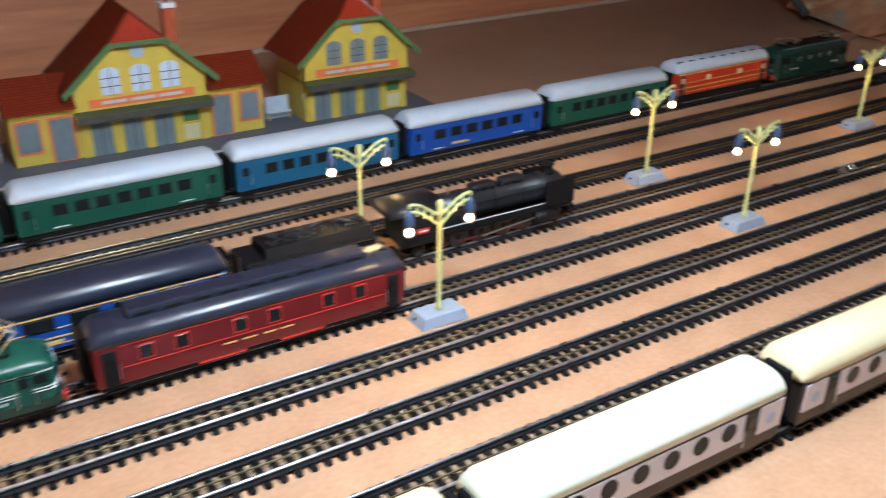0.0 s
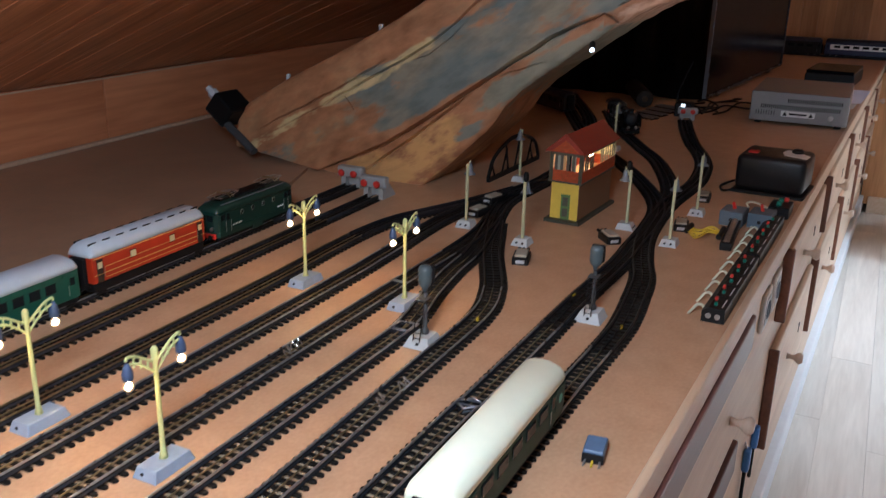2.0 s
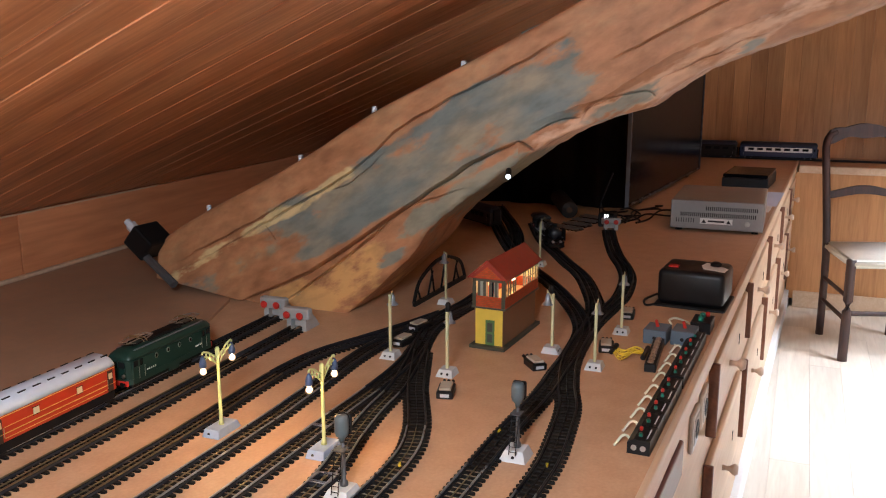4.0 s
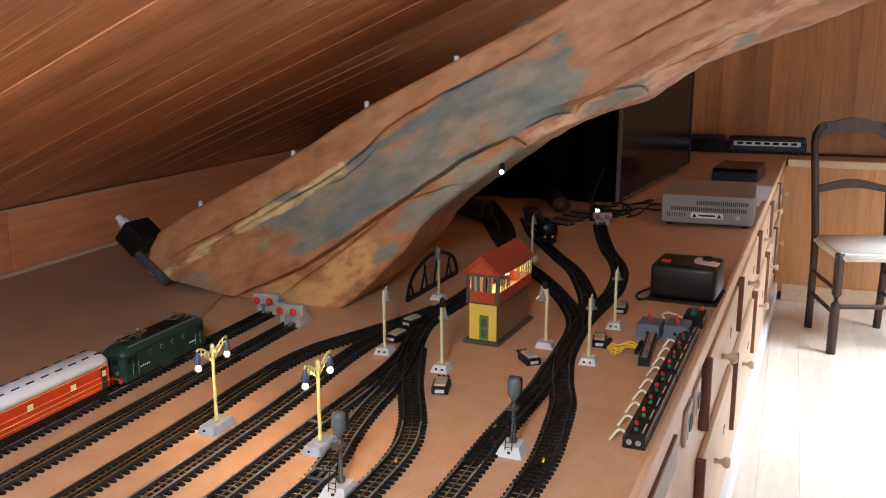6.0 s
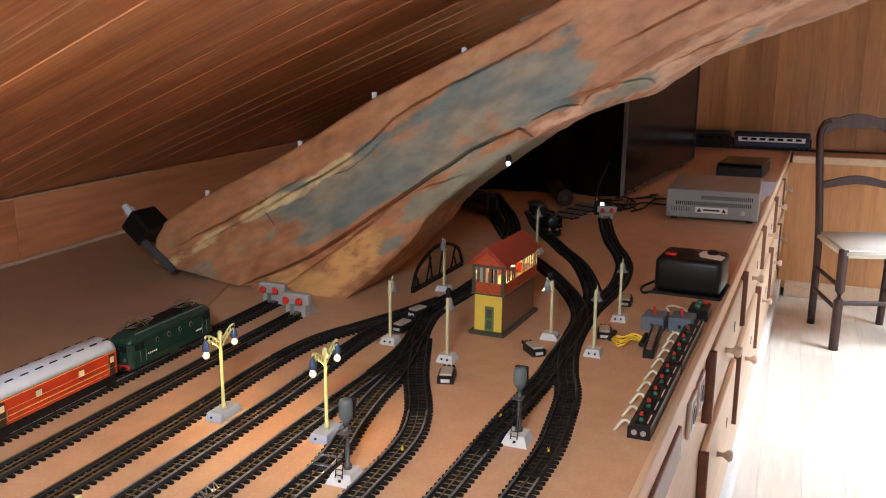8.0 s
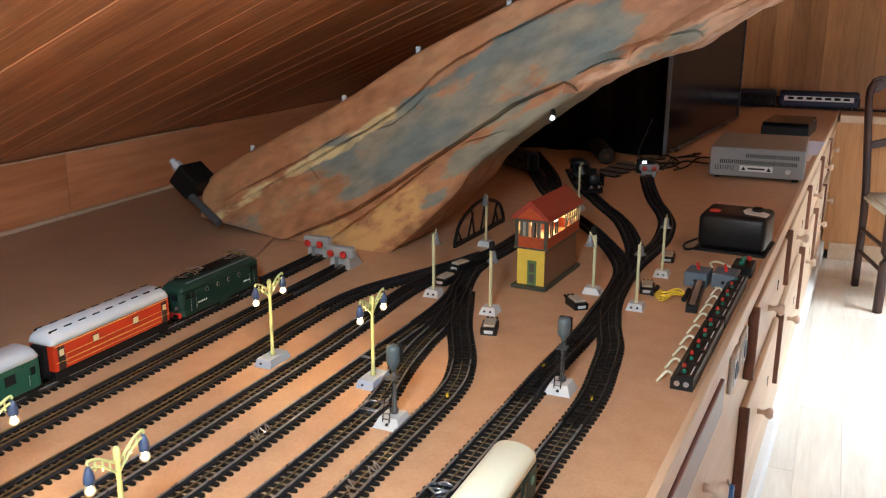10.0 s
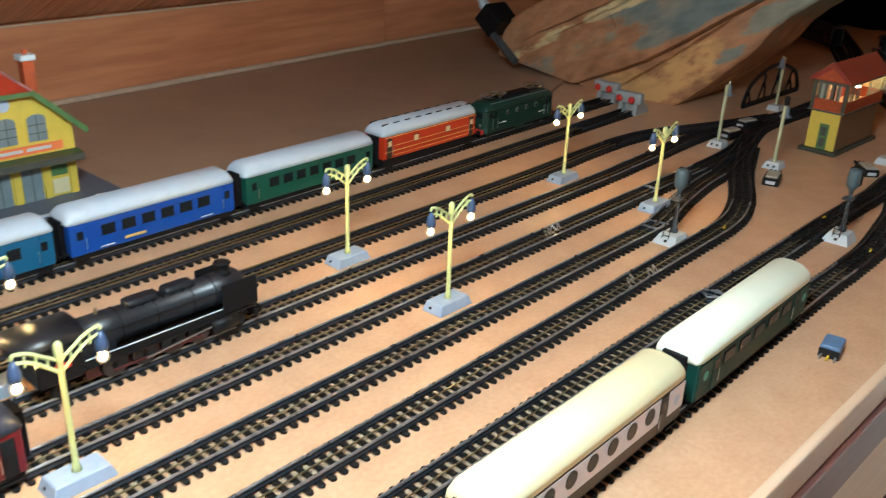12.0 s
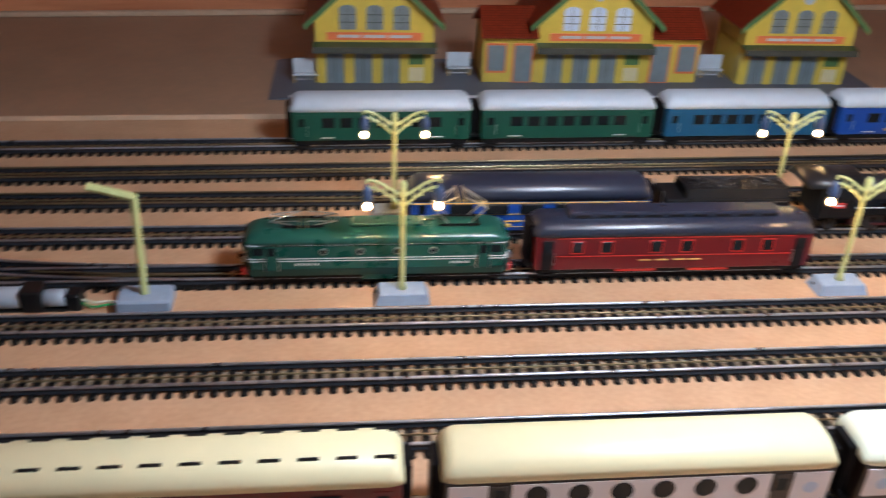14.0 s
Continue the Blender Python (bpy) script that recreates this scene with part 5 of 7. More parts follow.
def steam_loco(x_front, y):
    L = 0.292
    t = thing("steam_locomotive", at(x_front - L, y), "black steam model locomotive with a pale boiler line", "locomotive", "locomotives")
    part("running_board", box(bmesh.new(), 0.03, L - 0.006, -0.0255, 0.0255, 0.0335, 0.0365, 0.0006), "black_metal", t)
    bm = lathe(bmesh.new(), (0.070, 0, 0.060), [(0.0195, 0), (0.0195, 0.045), (0.0188, 0.050), (0.0185, 0.165), (0.0195, 0.166), (0.0195, 0.200), (0.015, 0.206), (0.004, 0.208)], 24, "x")
    part("boiler", bm, "black_boiler", t, "dark blue-black boiler", True)
    for x in (0.118, 0.160, 0.205, 0.234):
        part("boiler_band", lathe(bmesh.new(), (x, 0, 0.060), [(0.0193, 0), (0.0198, 0.0004), (0.0198, 0.0016), (0.0193, 0.002)], 24, "x"), "black_metal", t, "", True)
    part("firebox", box(bmesh.new(), 0.070, 0.112, -0.0185, 0.0185, 0.030, 0.060, 0.004, 2), "black_boiler", t)
    cab = part("cab", box(bmesh.new(), 0.022, 0.070, -0.0262, 0.0262, 0.030, 0.076, 0.002), "black_metal", t)
    part("cab_roof", extrude(bmesh.new(), roof_outline(0.0285, 0.0745, 0.088, 2.2) + [(-0.0285, 0.0735), (0.0285, 0.0735)], 0.002, 0.074, "x"), "black_boiler", cab, "", True)
    for s in (-1, 1):
        ya, yb = sorted((s * 0.0258, s * 0.0268))
        for c in (0.042, 0.056):
            part("cab_window", boxes((c - 0.0055, c + 0.0055, ya, yb, 0.058, 0.071)), "glass_dark", cab)
        part("number_plate", boxes((0.040, 0.056, ya, yb, 0.046, 0.053)), "red_bright", cab, "small red plate with pale bars")
        part("plate_bar", boxes((0.042, 0.054, min(ya, yb) - (0.0003 if s < 0 else -0.0003), max(ya, yb) - (0.0003 if s < 0 else -0.0003), 0.0485, 0.0505)), "white", cab)
        part("boiler_line", boxes((0.072, 0.262, s * 0.0262 - 0.0008, s * 0.0262 + 0.0008, 0.0454, 0.0462)), "pale_grey", t, "thin white line")
        part("valance", boxes((0.072, 0.262, s * 0.0250 - 0.001, s * 0.0250 + 0.001, 0.037, 0.0448)), "black_metal", t)
        part("smoke_deflector", box(bmesh.new(), 0.236, 0.284, s * 0.0272 - 0.001, s * 0.0272 + 0.001, 0.040, 0.076, 0.0007), "black_metal", t)
        part("cylinder", lathe(bmesh.new(), (0.222, s * 0.0225, 0.0265), [(0.009, 0), (0.009, 0.034)], 14, "x"), "black_metal", t, "", True)
        for x in (0.105, 0.140, 0.175, 0.208):
            w = part("driving_wheel", lathe(bmesh.new(), (x, s * 0.0155, RAIL_Z + 0.0145), [(0.0155, 0), (0.0145, s * 0.001), (0.0145, s * 0.0035), (0.0115, s * 0.0036), (0.0112, s * 0.002), (0.004, s * 0.0022), (0.0035, s * 0.004)], 24, "y"), "black_metal", t, "spoked black driving wheel", True)
            part("tyre", lathe(bmesh.new(), (x, s * 0.0189, RAIL_Z + 0.0145), [(0.0135, 0), (0.0146, 0), (0.0146, s * 0.0004), (0.0135, s * 0.0004)], 24, "y"), "rail_throat", w, "dark worn tyre", True)
        part("coupling_rod", box(bmesh.new(), 0.102, 0.211, s * 0.0212 - 0.0008, s * 0.0212 + 0.0008, 0.0180, 0.0212, 0.0005), "red_dark", t, "dark red coupling rod")
        part("main_rod", tube(bmesh.new(), (0.140, s * 0.0228, 0.020), (0.226, s * 0.0228, 0.027), 0.0012, seg=6), "steel", t, "steel main rod")
        part("frame_plate", boxes((0.075, 0.270, s * 0.0130 - 0.001, s * 0.0130 + 0.001, 0.015, 0.0335)), "red_dark", t, "dark red frame")
        for x in (0.046, 0.262):
            part("small_wheel", lathe(bmesh.new(), (x, s * 0.0155, RAIL_Z + 0.0095), [(0.0105, 0), (0.0095, s * 0.001), (0.0095, s * 0.0035), (0.007, s * 0.0036), (0.0065, s * 0.002)], 20, "y"), "black_metal", t, "", True)
        part("handrail", tube(bmesh.new(), (0.075, s * 0.0205, 0.066), (0.262, s * 0.0205, 0.066), 0.0006, seg=6), "black_metal", t)
    part("buffer_beam", box(bmesh.new(), L - 0.010, L - 0.005, -0.025, 0.025, 0.0195, 0.0285, 0.0008), "black_metal", t)
    buffers(t, L - 0.005, 1, 0.024)
    for x, r, h in ((0.150, 0.0095, 0.0105), (0.196, 0.0095, 0.0105)):
        part("dome", box(bmesh.new(), x - 0.019, x + 0.019, -r, r, 0.074, 0.074 + h, 0.005, 3), "black_boiler", t, "flat-topped dome casing", True)
    for i in range(6):
        part("roof_pipe", tube(bmesh.new(), (0.136 + 0.012 * i, -0.012, 0.079), (0.136 + 0.012 * i, 0.012, 0.079), 0.0016, seg=6), "black_metal", t)
    part("chimney", lathe(bmesh.new(), (0.256, 0, 0.077), [(0.011, 0), (0.0085, 0.003), (0.0085, 0.011), (0.0105, 0.0125), (0.0095, 0.014)], 18), "black_metal", t, "short wide chimney", True)
    part("whistle", tube(bmesh.new(), (0.100, 0.0, 0.078), (0.100, 0, 0.086), 0.0018, seg=8), "brass", t)
    for yy in (-0.012, 0.012):
        part("front_lamp", lathe(bmesh.new(), (L - 0.006, yy, 0.038), [(0.0045, -0.004), (0.0045, 0.003), (0.0035, 0.004)], 12, "x"), "steel", t, "", True)
    # tender
    T = 0.178
    td = thing("tender", at(x_front - L - T - 0.004, y), "black coal tender behind the steam locomotive", "tender", "locomotives")
    part("tank", box(bmesh.new(), 0.004, T - 0.012, -0.0258, 0.0258, 0.024, 0.060, 0.003, 2), "black_metal", td)
    part("coal_bunker", extrude(bmesh.new(), [(-0.024, 0.0598), (0.024, 0.0598), (0.0195, 0.071), (-0.0195, 0.071)], 0.030, T - 0.014, "x"), "black_metal", td)
    bm = bmesh.new()
    rr = random.Random(8)
    for i in range(150):
        u, v = rr.uniform(0.036, T - 0.022), rr.uniform(-0.015, 0.015)
        q = rr.uniform(0.0014, 0.003)
        z = 0.071 + 0.004 * (1 - (v / 0.016) ** 2) * rr.uniform(0.3, 1)
        bmesh.ops.create_icosphere(bm, subdivisions=1, radius=q, matrix=pose(u, v, z, rr.uniform(0, 90), rr.uniform(0, 90), 0))
    part("coal_load", bm, "coal", td, "heaped glossy coal")
    for s in (-1, 1):
        ya, yb = sorted((s * 0.0254, s * 0.0263))
        part("number_plate", boxes((T - 0.036, T - 0.022, ya, yb, 0.041, 0.047)), "red_bright", td, "small red plate")
        part("tender_line", boxes((0.008, T - 0.016, ya, yb, 0.0555, 0.0560)), "steel", td)
        part("frame_plate", boxes((0.008, T - 0.008, s * 0.019 - 0.001, s * 0.019 + 0.001, 0.013, 0.024)), "black_metal", td)
        part("rear_ladder", tube(bmesh.new(), (0.001, s * 0.018, 0.026), (0.001, s * 0.018, 0.068), 0.0008, seg=6), "steel", td)
    part("rear_beam", box(bmesh.new(), 0.0, 0.0038, -0.024, 0.024, 0.019, 0.028, 0.0006), "red_bright", td, "red rear beam")
    buffers(td, 0.0, -1)
    for x in (0.045, T - 0.045):
        bogie(td, x)
    return t


M["black_boiler"] = mat("boiler_blue_black", (0.012, 0.014, 0.018), 0.36, 0.1, vary=0.3, scale=50)
M["red_dark"] = mat("frame_dark_red", (0.055, 0.007, 0.009), 0.4, vary=0.25, scale=50)
SX = -0.20
steam = steam_loco(SX, TY[4])
coach(SX - 0.483 - 0.305, TY[4], "blue", "dark_roof", "blue model coach with gilt lines and dark roof behind the tender", 5, L=0.300, line="gold", z_eave=0.062, z_top=0.083, logo="gold")


# ---- buffer stops ----
M["stop_grey"] = mat("stop_cast_grey", (0.34, 0.35, 0.35), 0.5, vary=0.15, scale=80)


def buffer_stop(x, y, label="grey concrete-style buffer stop with two red discs", rz=0.0, s=1.0, red=True):
    t = thing("buffer_stop", at(x, y, 0, rz), label, "buffer stop", "buffer stops")
    for yy in (-0.019, 0.019):
        part("leg", extrude(bmesh.new(), [(0.0, 0.0), (0.052 * s, 0.0), (0.040 * s, 0.016), (0.014, 0.042 * s), (0.0, 0.042 * s)], yy - 0.006, yy + 0.006, "y"), "stop_grey", t)
    part("crosshead", box(bmesh.new(), -0.004, 0.016, -0.034, 0.034, 0.022 * s, 0.044 * s, 0.004, 2), "stop_grey", t)
    part("rear_slope", extrude(bmesh.new(), [(0.016, 0.006), (0.050 * s, 0.006), (0.020, 0.038 * s), (0.016, 0.038 * s)], -0.013, 0.013, "y"), "stop_grey", t)
    for yy in (-0.0165, 0.0165):
        part("buffer_disc", lathe(bmesh.new(), (-0.004, yy, 0.032 * s), [(0.003, 0), (0.003, -0.008), (0.0085, -0.009), (0.0085, -0.011), (0.006, -0.0125)], 16, "x"), "red_bright" if red else "steel", t, "round red disc", True)
    return t


buffer_stop(1.118, REAR(1.118), rz=1.3, s=1.2)
buffer_stop(1.062, SECOND(1.062), rz=1.3, s=1.2)
buffer_stop(2.535, -0.03, "grey buffer stop with two dark red discs at the siding end", 14)

# ---- station ----
def brick_print(name, face, joint, scale):
    """Lithographed courses that run level round every upright face."""
    m = bpy.data.materials.new(name)
    m.use_nodes = True
    n, l = m.node_tree.nodes, m.node_tree.links
    tc, br = n.new("ShaderNodeTexCoord"), n.new("ShaderNodeTexBrick")
    sep, join, add = n.new("ShaderNodeSeparateXYZ"), n.new("ShaderNodeCombineXYZ"), n.new("ShaderNodeMath")
    br.inputs["Scale"].default_value = scale
    br.inputs["Color1"].default_value, br.inputs["Color2"].default_value, br.inputs["Mortar"].default_value = colour_of(face), colour_of(tuple(c * 0.7 for c in face)), colour_of(joint)
    br.inputs["Mortar Size"].default_value = 0.03
    l.new(tc.outputs["Object"], sep.inputs["Vector"])
    l.new(sep.outputs["X"], add.inputs[0])
    l.new(sep.outputs["Y"], add.inputs[1])
    l.new(add.outputs[0], join.inputs["X"])
    l.new(sep.outputs["Z"], join.inputs["Y"])
    l.new(join.outputs["Vector"], br.inputs["Vector"])
    l.new(br.outputs["Color"], n["Principled BSDF"].inputs["Base Color"])
    n["Principled BSDF"].inputs["Roughness"].default_value = 0.42
    n["Principled BSDF"].inputs["Specular IOR Level"].default_value = 0.25
    return m


M["brick_print"] = brick_print("printed_brick", (0.46, 0.065, 0.018), (0.20, 0.075, 0.030), 62)
M["tile_print"] = brick_print("printed_roof_tile", (0.22, 0.026, 0.008), (0.10, 0.014, 0.005), 80)
M["window_lit"] = mat("pale_lit_window", (0.62, 0.70, 0.85), 0.35, vary=0.12, scale=50)
PZ = 0.0137
M["canopy_green"] = mat("canopy_dark_green", (0.055, 0.085, 0.035), 0.4, vary=0.2, scale=60)
M["tin_plinth"] = mat("plinth_dark_green", (0.045, 0.05, 0.035), 0.45, vary=0.2, scale=70)
M["roof_red_b2"] = mat("cabin_roof_red", (0.27, 0.022, 0.014), 0.4, vary=0.3, scale=80)


def arch(c, w, z0, z1, n=7):
    """An arched window's outline in x and z."""
    pts = [(c - w, z0), (c + w, z0)]
    for i in range(n + 1):
        a = math.pi * i / n
        pts.append((c + w * math.cos(a), z1 - w * 0.55 + w * 0.55 * math.sin(a)))
    return pts


def station(x, y, label, wings, pane):
    t = thing("station_building", at(x, y, PZ), label, "station building", "station")
    W, D = 0.102, 0.125
    part("lower_wall", boxes((-W, W, 0.004, D, 0.0, 0.068)), "yellow_wall", t)
    gable = [(-W, 0.070), (W, 0.070), (W, 0.118), (0.040, 0.176), (-0.040, 0.176), (-W, 0.118)]
    up = part("upper_wall", extrude(bmesh.new(), gable, 0.0, D, "y"), "yellow_wall", t)
    # roof slopes, half hip in front, ridge cap
    for s in (-1, 1):
        a, b, th = Vector((s * 0.118, 0.104)), Vector((0.0, 0.212)), 0.004
        nrm = Vector((s * (b.y - a.y), abs(a.x - b.x))).normalized() * th
        bm = bmesh.new()
        f0, f1 = -0.014, D + 0.014
        hip = 0.034
        pts = [(a.x, f0, a.y), (a.x * 0.335, f0, a.y + (b.y - a.y) * 0.665), (b.x, f0 + hip, b.y), (b.x, f1, b.y), (a.x, f1, a.y)]
        lo = [bm.verts.new(p) for p in pts]
        hi = [bm.verts.new((p[0] + nrm.x, p[1], p[2] + nrm.y)) for p in pts]
        for i in range(5):
            j = (i + 1) % 5
            bm.faces.new((lo[i], lo[j], hi[j], hi[i]))
        bm.faces.new(lo)
        bm.faces.new(hi[::-1])
        r = part("roof_slope", bm, "tile_print", t, "brown-red printed tile roof")
        u0, u1 = (pts[0], pts[1])
        extr = [(u0[0], u0[2] - 0.006), (u0[0] + nrm.x, u0[2] + nrm.y), (u1[0] + nrm.x, u1[2] + nrm.y), (u1[0], u1[2] - 0.006)]
        for yy in (f0 - 0.0022, f1):
            part("bargeboard", extrude(bmesh.new(), extr, yy, yy + 0.002, "y"), "tin_green", r, "green bargeboard")
    bm = bmesh.new()
    k = 0.1765
    v = [bm.verts.new(p) for p in ((-0.0405, -0.0135, k), (0.0405, -0.0135, k), (0.0, 0.0205, 0.2125), (0.0, 0.022, 0.2085))]
    for f in ((0, 1, 2), (1, 3, 2), (0, 2, 3), (0, 3, 1)):
        bm.faces.new([v[i] for i in f])
    part("half_hip", bm, "roof_red_b", t, "orange-red half hip")
    part("hip_board", boxes((-0.043, 0.043, -0.0165, -0.0145, 0.170, 0.1765)), "tin_green", t, "green board")
    ch = part("chimney", boxes((0.060, 0.078, 0.050, 0.068, 0.150, 0.208), bevel=0.0008), "brick_red", t, "brick chimney")
    part("chimney_cap", boxes((0.057, 0.081, 0.047, 0.071, 0.2082, 0.217), bevel=0.001), "white", ch)
    part("chimney_pot", tube(bmesh.new(), (0.069, 0.059, 0.217), (0.069, 0.059, 0.225), 0.004), "brick_red", ch)
    part("rosette", lathe(bmesh.new(), (0, -0.0005, 0.158), [(0.002, 0), (0.0105, 0), (0.0105, -0.0012), (0.004, -0.0016)], 16, "y"), "glass_blue", up, "round pale blue clock plate")
    for c in (-0.046, 0, 0.046):
        fr = part("window_surround", extrude(bmesh.new(), arch(c, 0.0165, 0.094, 0.140), -0.0012, 0.0005, "y"), "yellow_wall", up)
        part("pane", extrude(bmesh.new(), arch(c, 0.0145, 0.096, 0.138), -0.0018, -0.0013, "y"), pane, fr)
        for g in ((c - 0.0006, c + 0.0006, 0.096, 0.137), (c - 0.0145, c - 0.0007, 0.108, 0.1092), (c + 0.0007, c + 0.0145, 0.108, 0.1092), (c - 0.0145, c - 0.0007, 0.121, 0.1222), (c + 0.0007, c + 0.0145, 0.121, 0.1222)):
            part("glazing_bar", boxes((g[0], g[1], -0.0024, -0.0019, g[2], g[3])), "mortar", fr)
    sg = part("name_board", boxes((-0.082, 0.082, -0.0028, 0.0, 0.078, 0.091)), "sign_orange", up, "orange name board with pale illegible bars")
    for c in (-0.044, 0.0, 0.044):
        part("name_bar", boxes((c - 0.019, c + 0.019, -0.0036, -0.0029, 0.0825, 0.0872)), "pale_grey", sg)
    cn = part("canopy", extrude(bmesh.new(), [(-0.020, 0.0665), (0.0, 0.0695), (0.0, 0.074), (-0.020, 0.0705)], -W - 0.004, W + 0.004, "x"), "canopy_green", t, "dark green platform canopy")
    # dark band put in for the shadow under the canopy
    part("canopy_shade_band", boxes((-W - 0.004, W + 0.004, -0.0222, -0.0202, 0.0600, 0.0705)), "mortar", cn, "dark band for the shadow beneath the canopy")
    for c in (-0.092, -0.045, 0.005, 0.052, 0.094):
        part("pilaster", boxes((c - 0.0055, c + 0.0055, 0.0005, 0.0038, 0.0, 0.062)), "yellow_wall", t)
    for c in (-0.069, -0.020, 0.0285):
        d = part("door", boxes((c - 0.0155, c + 0.0155, 0.0018, 0.0039, 0.0, 0.058)), "glass_grey", t, "grey double door")
        part("door_split", boxes((c - 0.0006, c + 0.0006, 0.0010, 0.0017, 0.0, 0.058)), "mortar", d)
    part("notice_board", boxes((0.060, 0.086, 0.0018, 0.0039, 0.034, 0.056)), "tin_green", t)
    part("low_panel", boxes((0.060, 0.086, 0.0018, 0.0039, 0.004, 0.028)), "cream", t)
    part("side_panel", boxes((-0.0865, -0.0855, 0.0018, 0.0039, 0.004, 0.028)), "cream", t)
    if wings:
        for s in (-1, 1):
            x0, x1 = sorted((s * (W + 0.0005), s * 0.198))
            w = part("wing_wall", boxes((x0, x1, 0.006, D - 0.02, 0.0, 0.088)), "yellow_wall", t)
            bm = bmesh.new()
            extrude(bm, [(-0.008, 0.086), (D / 2 - 0.01, 0.126), (D - 0.005, 0.086), (D - 0.005, 0.083), (D / 2 - 0.01, 0.122), (-0.008, 0.083)], x0 - (0.006 if s < 0 else 0), x1 + (0.006 if s > 0 else 0), "x")
            part("wing_roof", bm, "tile_print", t, "low brown-red tiled wing roof")
            part("fascia", boxes((x0, x1, 0.0035, 0.0058, 0.074, 0.086)), "yellow_wall", w)
            c = (x0 + x1) / 2
            for k, wd in ((-0.024, 0.0155), (0.024, 0.0155)):
                sur = part("window_surround", boxes((c + k - wd - 0.003, c + k + wd + 0.003, 0.0028, 0.0058, 0.018 if k * s > 0 else 0.0, 0.071)), "sign_orange", w)
                part("pane", boxes((c + k - wd, c + k + wd, 0.0018, 0.0027, 0.022 if k * s > 0 else 0.002, 0.068)), "glass_grey", sur)
    return t


station(-0.2475, 0.672, "yellow tin station pavilion with red roof and green trim", False, "glass_grey")
station(-0.6245, 0.676, "yellow tin main station with two wings and red roofs", True, "window_lit")
station(-1.014, 0.672, "yellow tin station pavilion with brown-red roof", False, "glass_grey")
pf = thing("platform", at(-0.62, 0.60, 0.0092), "grey tin station platform with sloping ramps at its ends", "platform")
part("slab", extrude(bmesh.new(), [(-0.575, 0.0), (0.535, 0.0), (0.480, 0.0042), (-0.545, 0.0042)], 0.0, 0.215, "y"), "platform", pf)
part("edging", extrude(bmesh.new(), [(-0.54, 0.0043), (0.478, 0.0043), (0.478, 0.0050), (-0.54, 0.0050)], 0.0, 0.010, "y"), "pale_grey", pf, "pale edging")
part("ramp_line", extrude(bmesh.new(), [(0.483, 0.0042), (0.530, 0.0006), (0.531, 0.0013), (0.484, 0.0049)], 0.03, 0.042, "y"), "white", pf, "white line on the ramp")
for x, y in ((-0.385, 0.715), (-0.86, 0.72), (-1.135, 0.68)):
    b = thing("platform_bench", at(x, y, PZ), "small pale grey platform shelter panel", "bench", "platform furniture")
    part("back", boxes((-0.022, 0.022, 0.008, 0.010, 0.0, 0.040), bevel=0.0006), "pale_grey", b)
    part("seat", boxes((-0.022, 0.022, -0.006, 0.0078, 0.012, 0.015), bevel=0.0006), "pale_grey", b)
    for s in (-1, 1):
        part("leg", boxes((s * 0.019 - 0.0012, s * 0.019 + 0.0012, -0.005, -0.003, 0.0, 0.0119)), "gold", b)

# ---- signal cabin ----
# tan side wall, its colour darkened for the shade on that side
M["tin_tan_shaded"] = mat("tin_side_shade_tan", (0.19, 0.105, 0.052), 0.42, vary=0.2, scale=60)
M["curtain_green"] = mat("printed_curtain", (0.26, 0.30, 0.25), 0.5, vary=0.3, scale=60)
# warm pane colour painted for the light inside the cabin
M["curtain_lit"] = mat("lit_pane_tone", (0.55, 0.33, 0.14), 0.5, vary=0.2, scale=60)
bx0 = 0.102
cab = thing("signal_cabin", at(1.205, -0.072, 0, -3), "tin signal cabin with yellow base, brick upper storey and lit windows", "signal cabin")
part("plinth", boxes((-0.112, 0.112, -0.040, 0.040, 0, 0.008), bevel=0.001), "tin_plinth", cab, "dark green plinth")
part("lower_storey", boxes((-0.100, 0.100, -0.0305, 0.0305, 0.008, 0.086)), "yellow_wall", cab)
part("side_wall", boxes((-0.100, 0.100, -0.0313, -0.0306, 0.008, 0.086)), "tin_tan_shaded", cab, "plain tan side wall, darkened for its shade")
for yy in (-0.0365, 0.0285):
    part("corner_pier", boxes((-bx0 - 0.0007, -bx0 - 0.0001, yy, yy + 0.008, 0.0896, 0.1515)), "tin_plinth", cab)
for k, yy in enumerate((-0.0215, -0.0105, 0.0015, 0.0125)):
    part("window_pane", boxes((-bx0 + 0.0006, -bx0 + 0.0012, yy, yy + 0.010, 0.1131, 0.1439)), "curtain_green" if k in (0, 3) else ("glass_dark" if k == 1 else "curtain_lit"), cab)
d = part("door", boxes((-0.1015, -0.1003, -0.013, 0.007, 0.008, 0.062)), "tin_green", cab, "green panelled door")
part("door_panel", boxes((-0.1022, -0.1016, -0.009, 0.003, 0.014, 0.032), (-0.1022, -0.1016, -0.009, 0.003, 0.037, 0.056)), "mortar", d)
part("sill_band", boxes((-0.104, 0.104, -0.0385, 0.0385, 0.0861, 0.0895)), "mortar", cab)
bx, by = 0.102, 0.0365
part("brick_parapet", boxes((-bx, -bx + 0.002, -by, by, 0.0896, 0.113), (bx - 0.002, bx, -by, by, 0.0896, 0.113), (-bx + 0.002, bx - 0.002, -by, -by + 0.002, 0.0896, 0.113), (-bx + 0.002, bx - 0.002, by - 0.002, by, 0.0896, 0.113)), "brick_print", cab)
part("inner_floor", boxes((-bx + 0.003, bx - 0.003, -by + 0.003, by - 0.003, 0.0896, 0.0905)), "cream", cab)
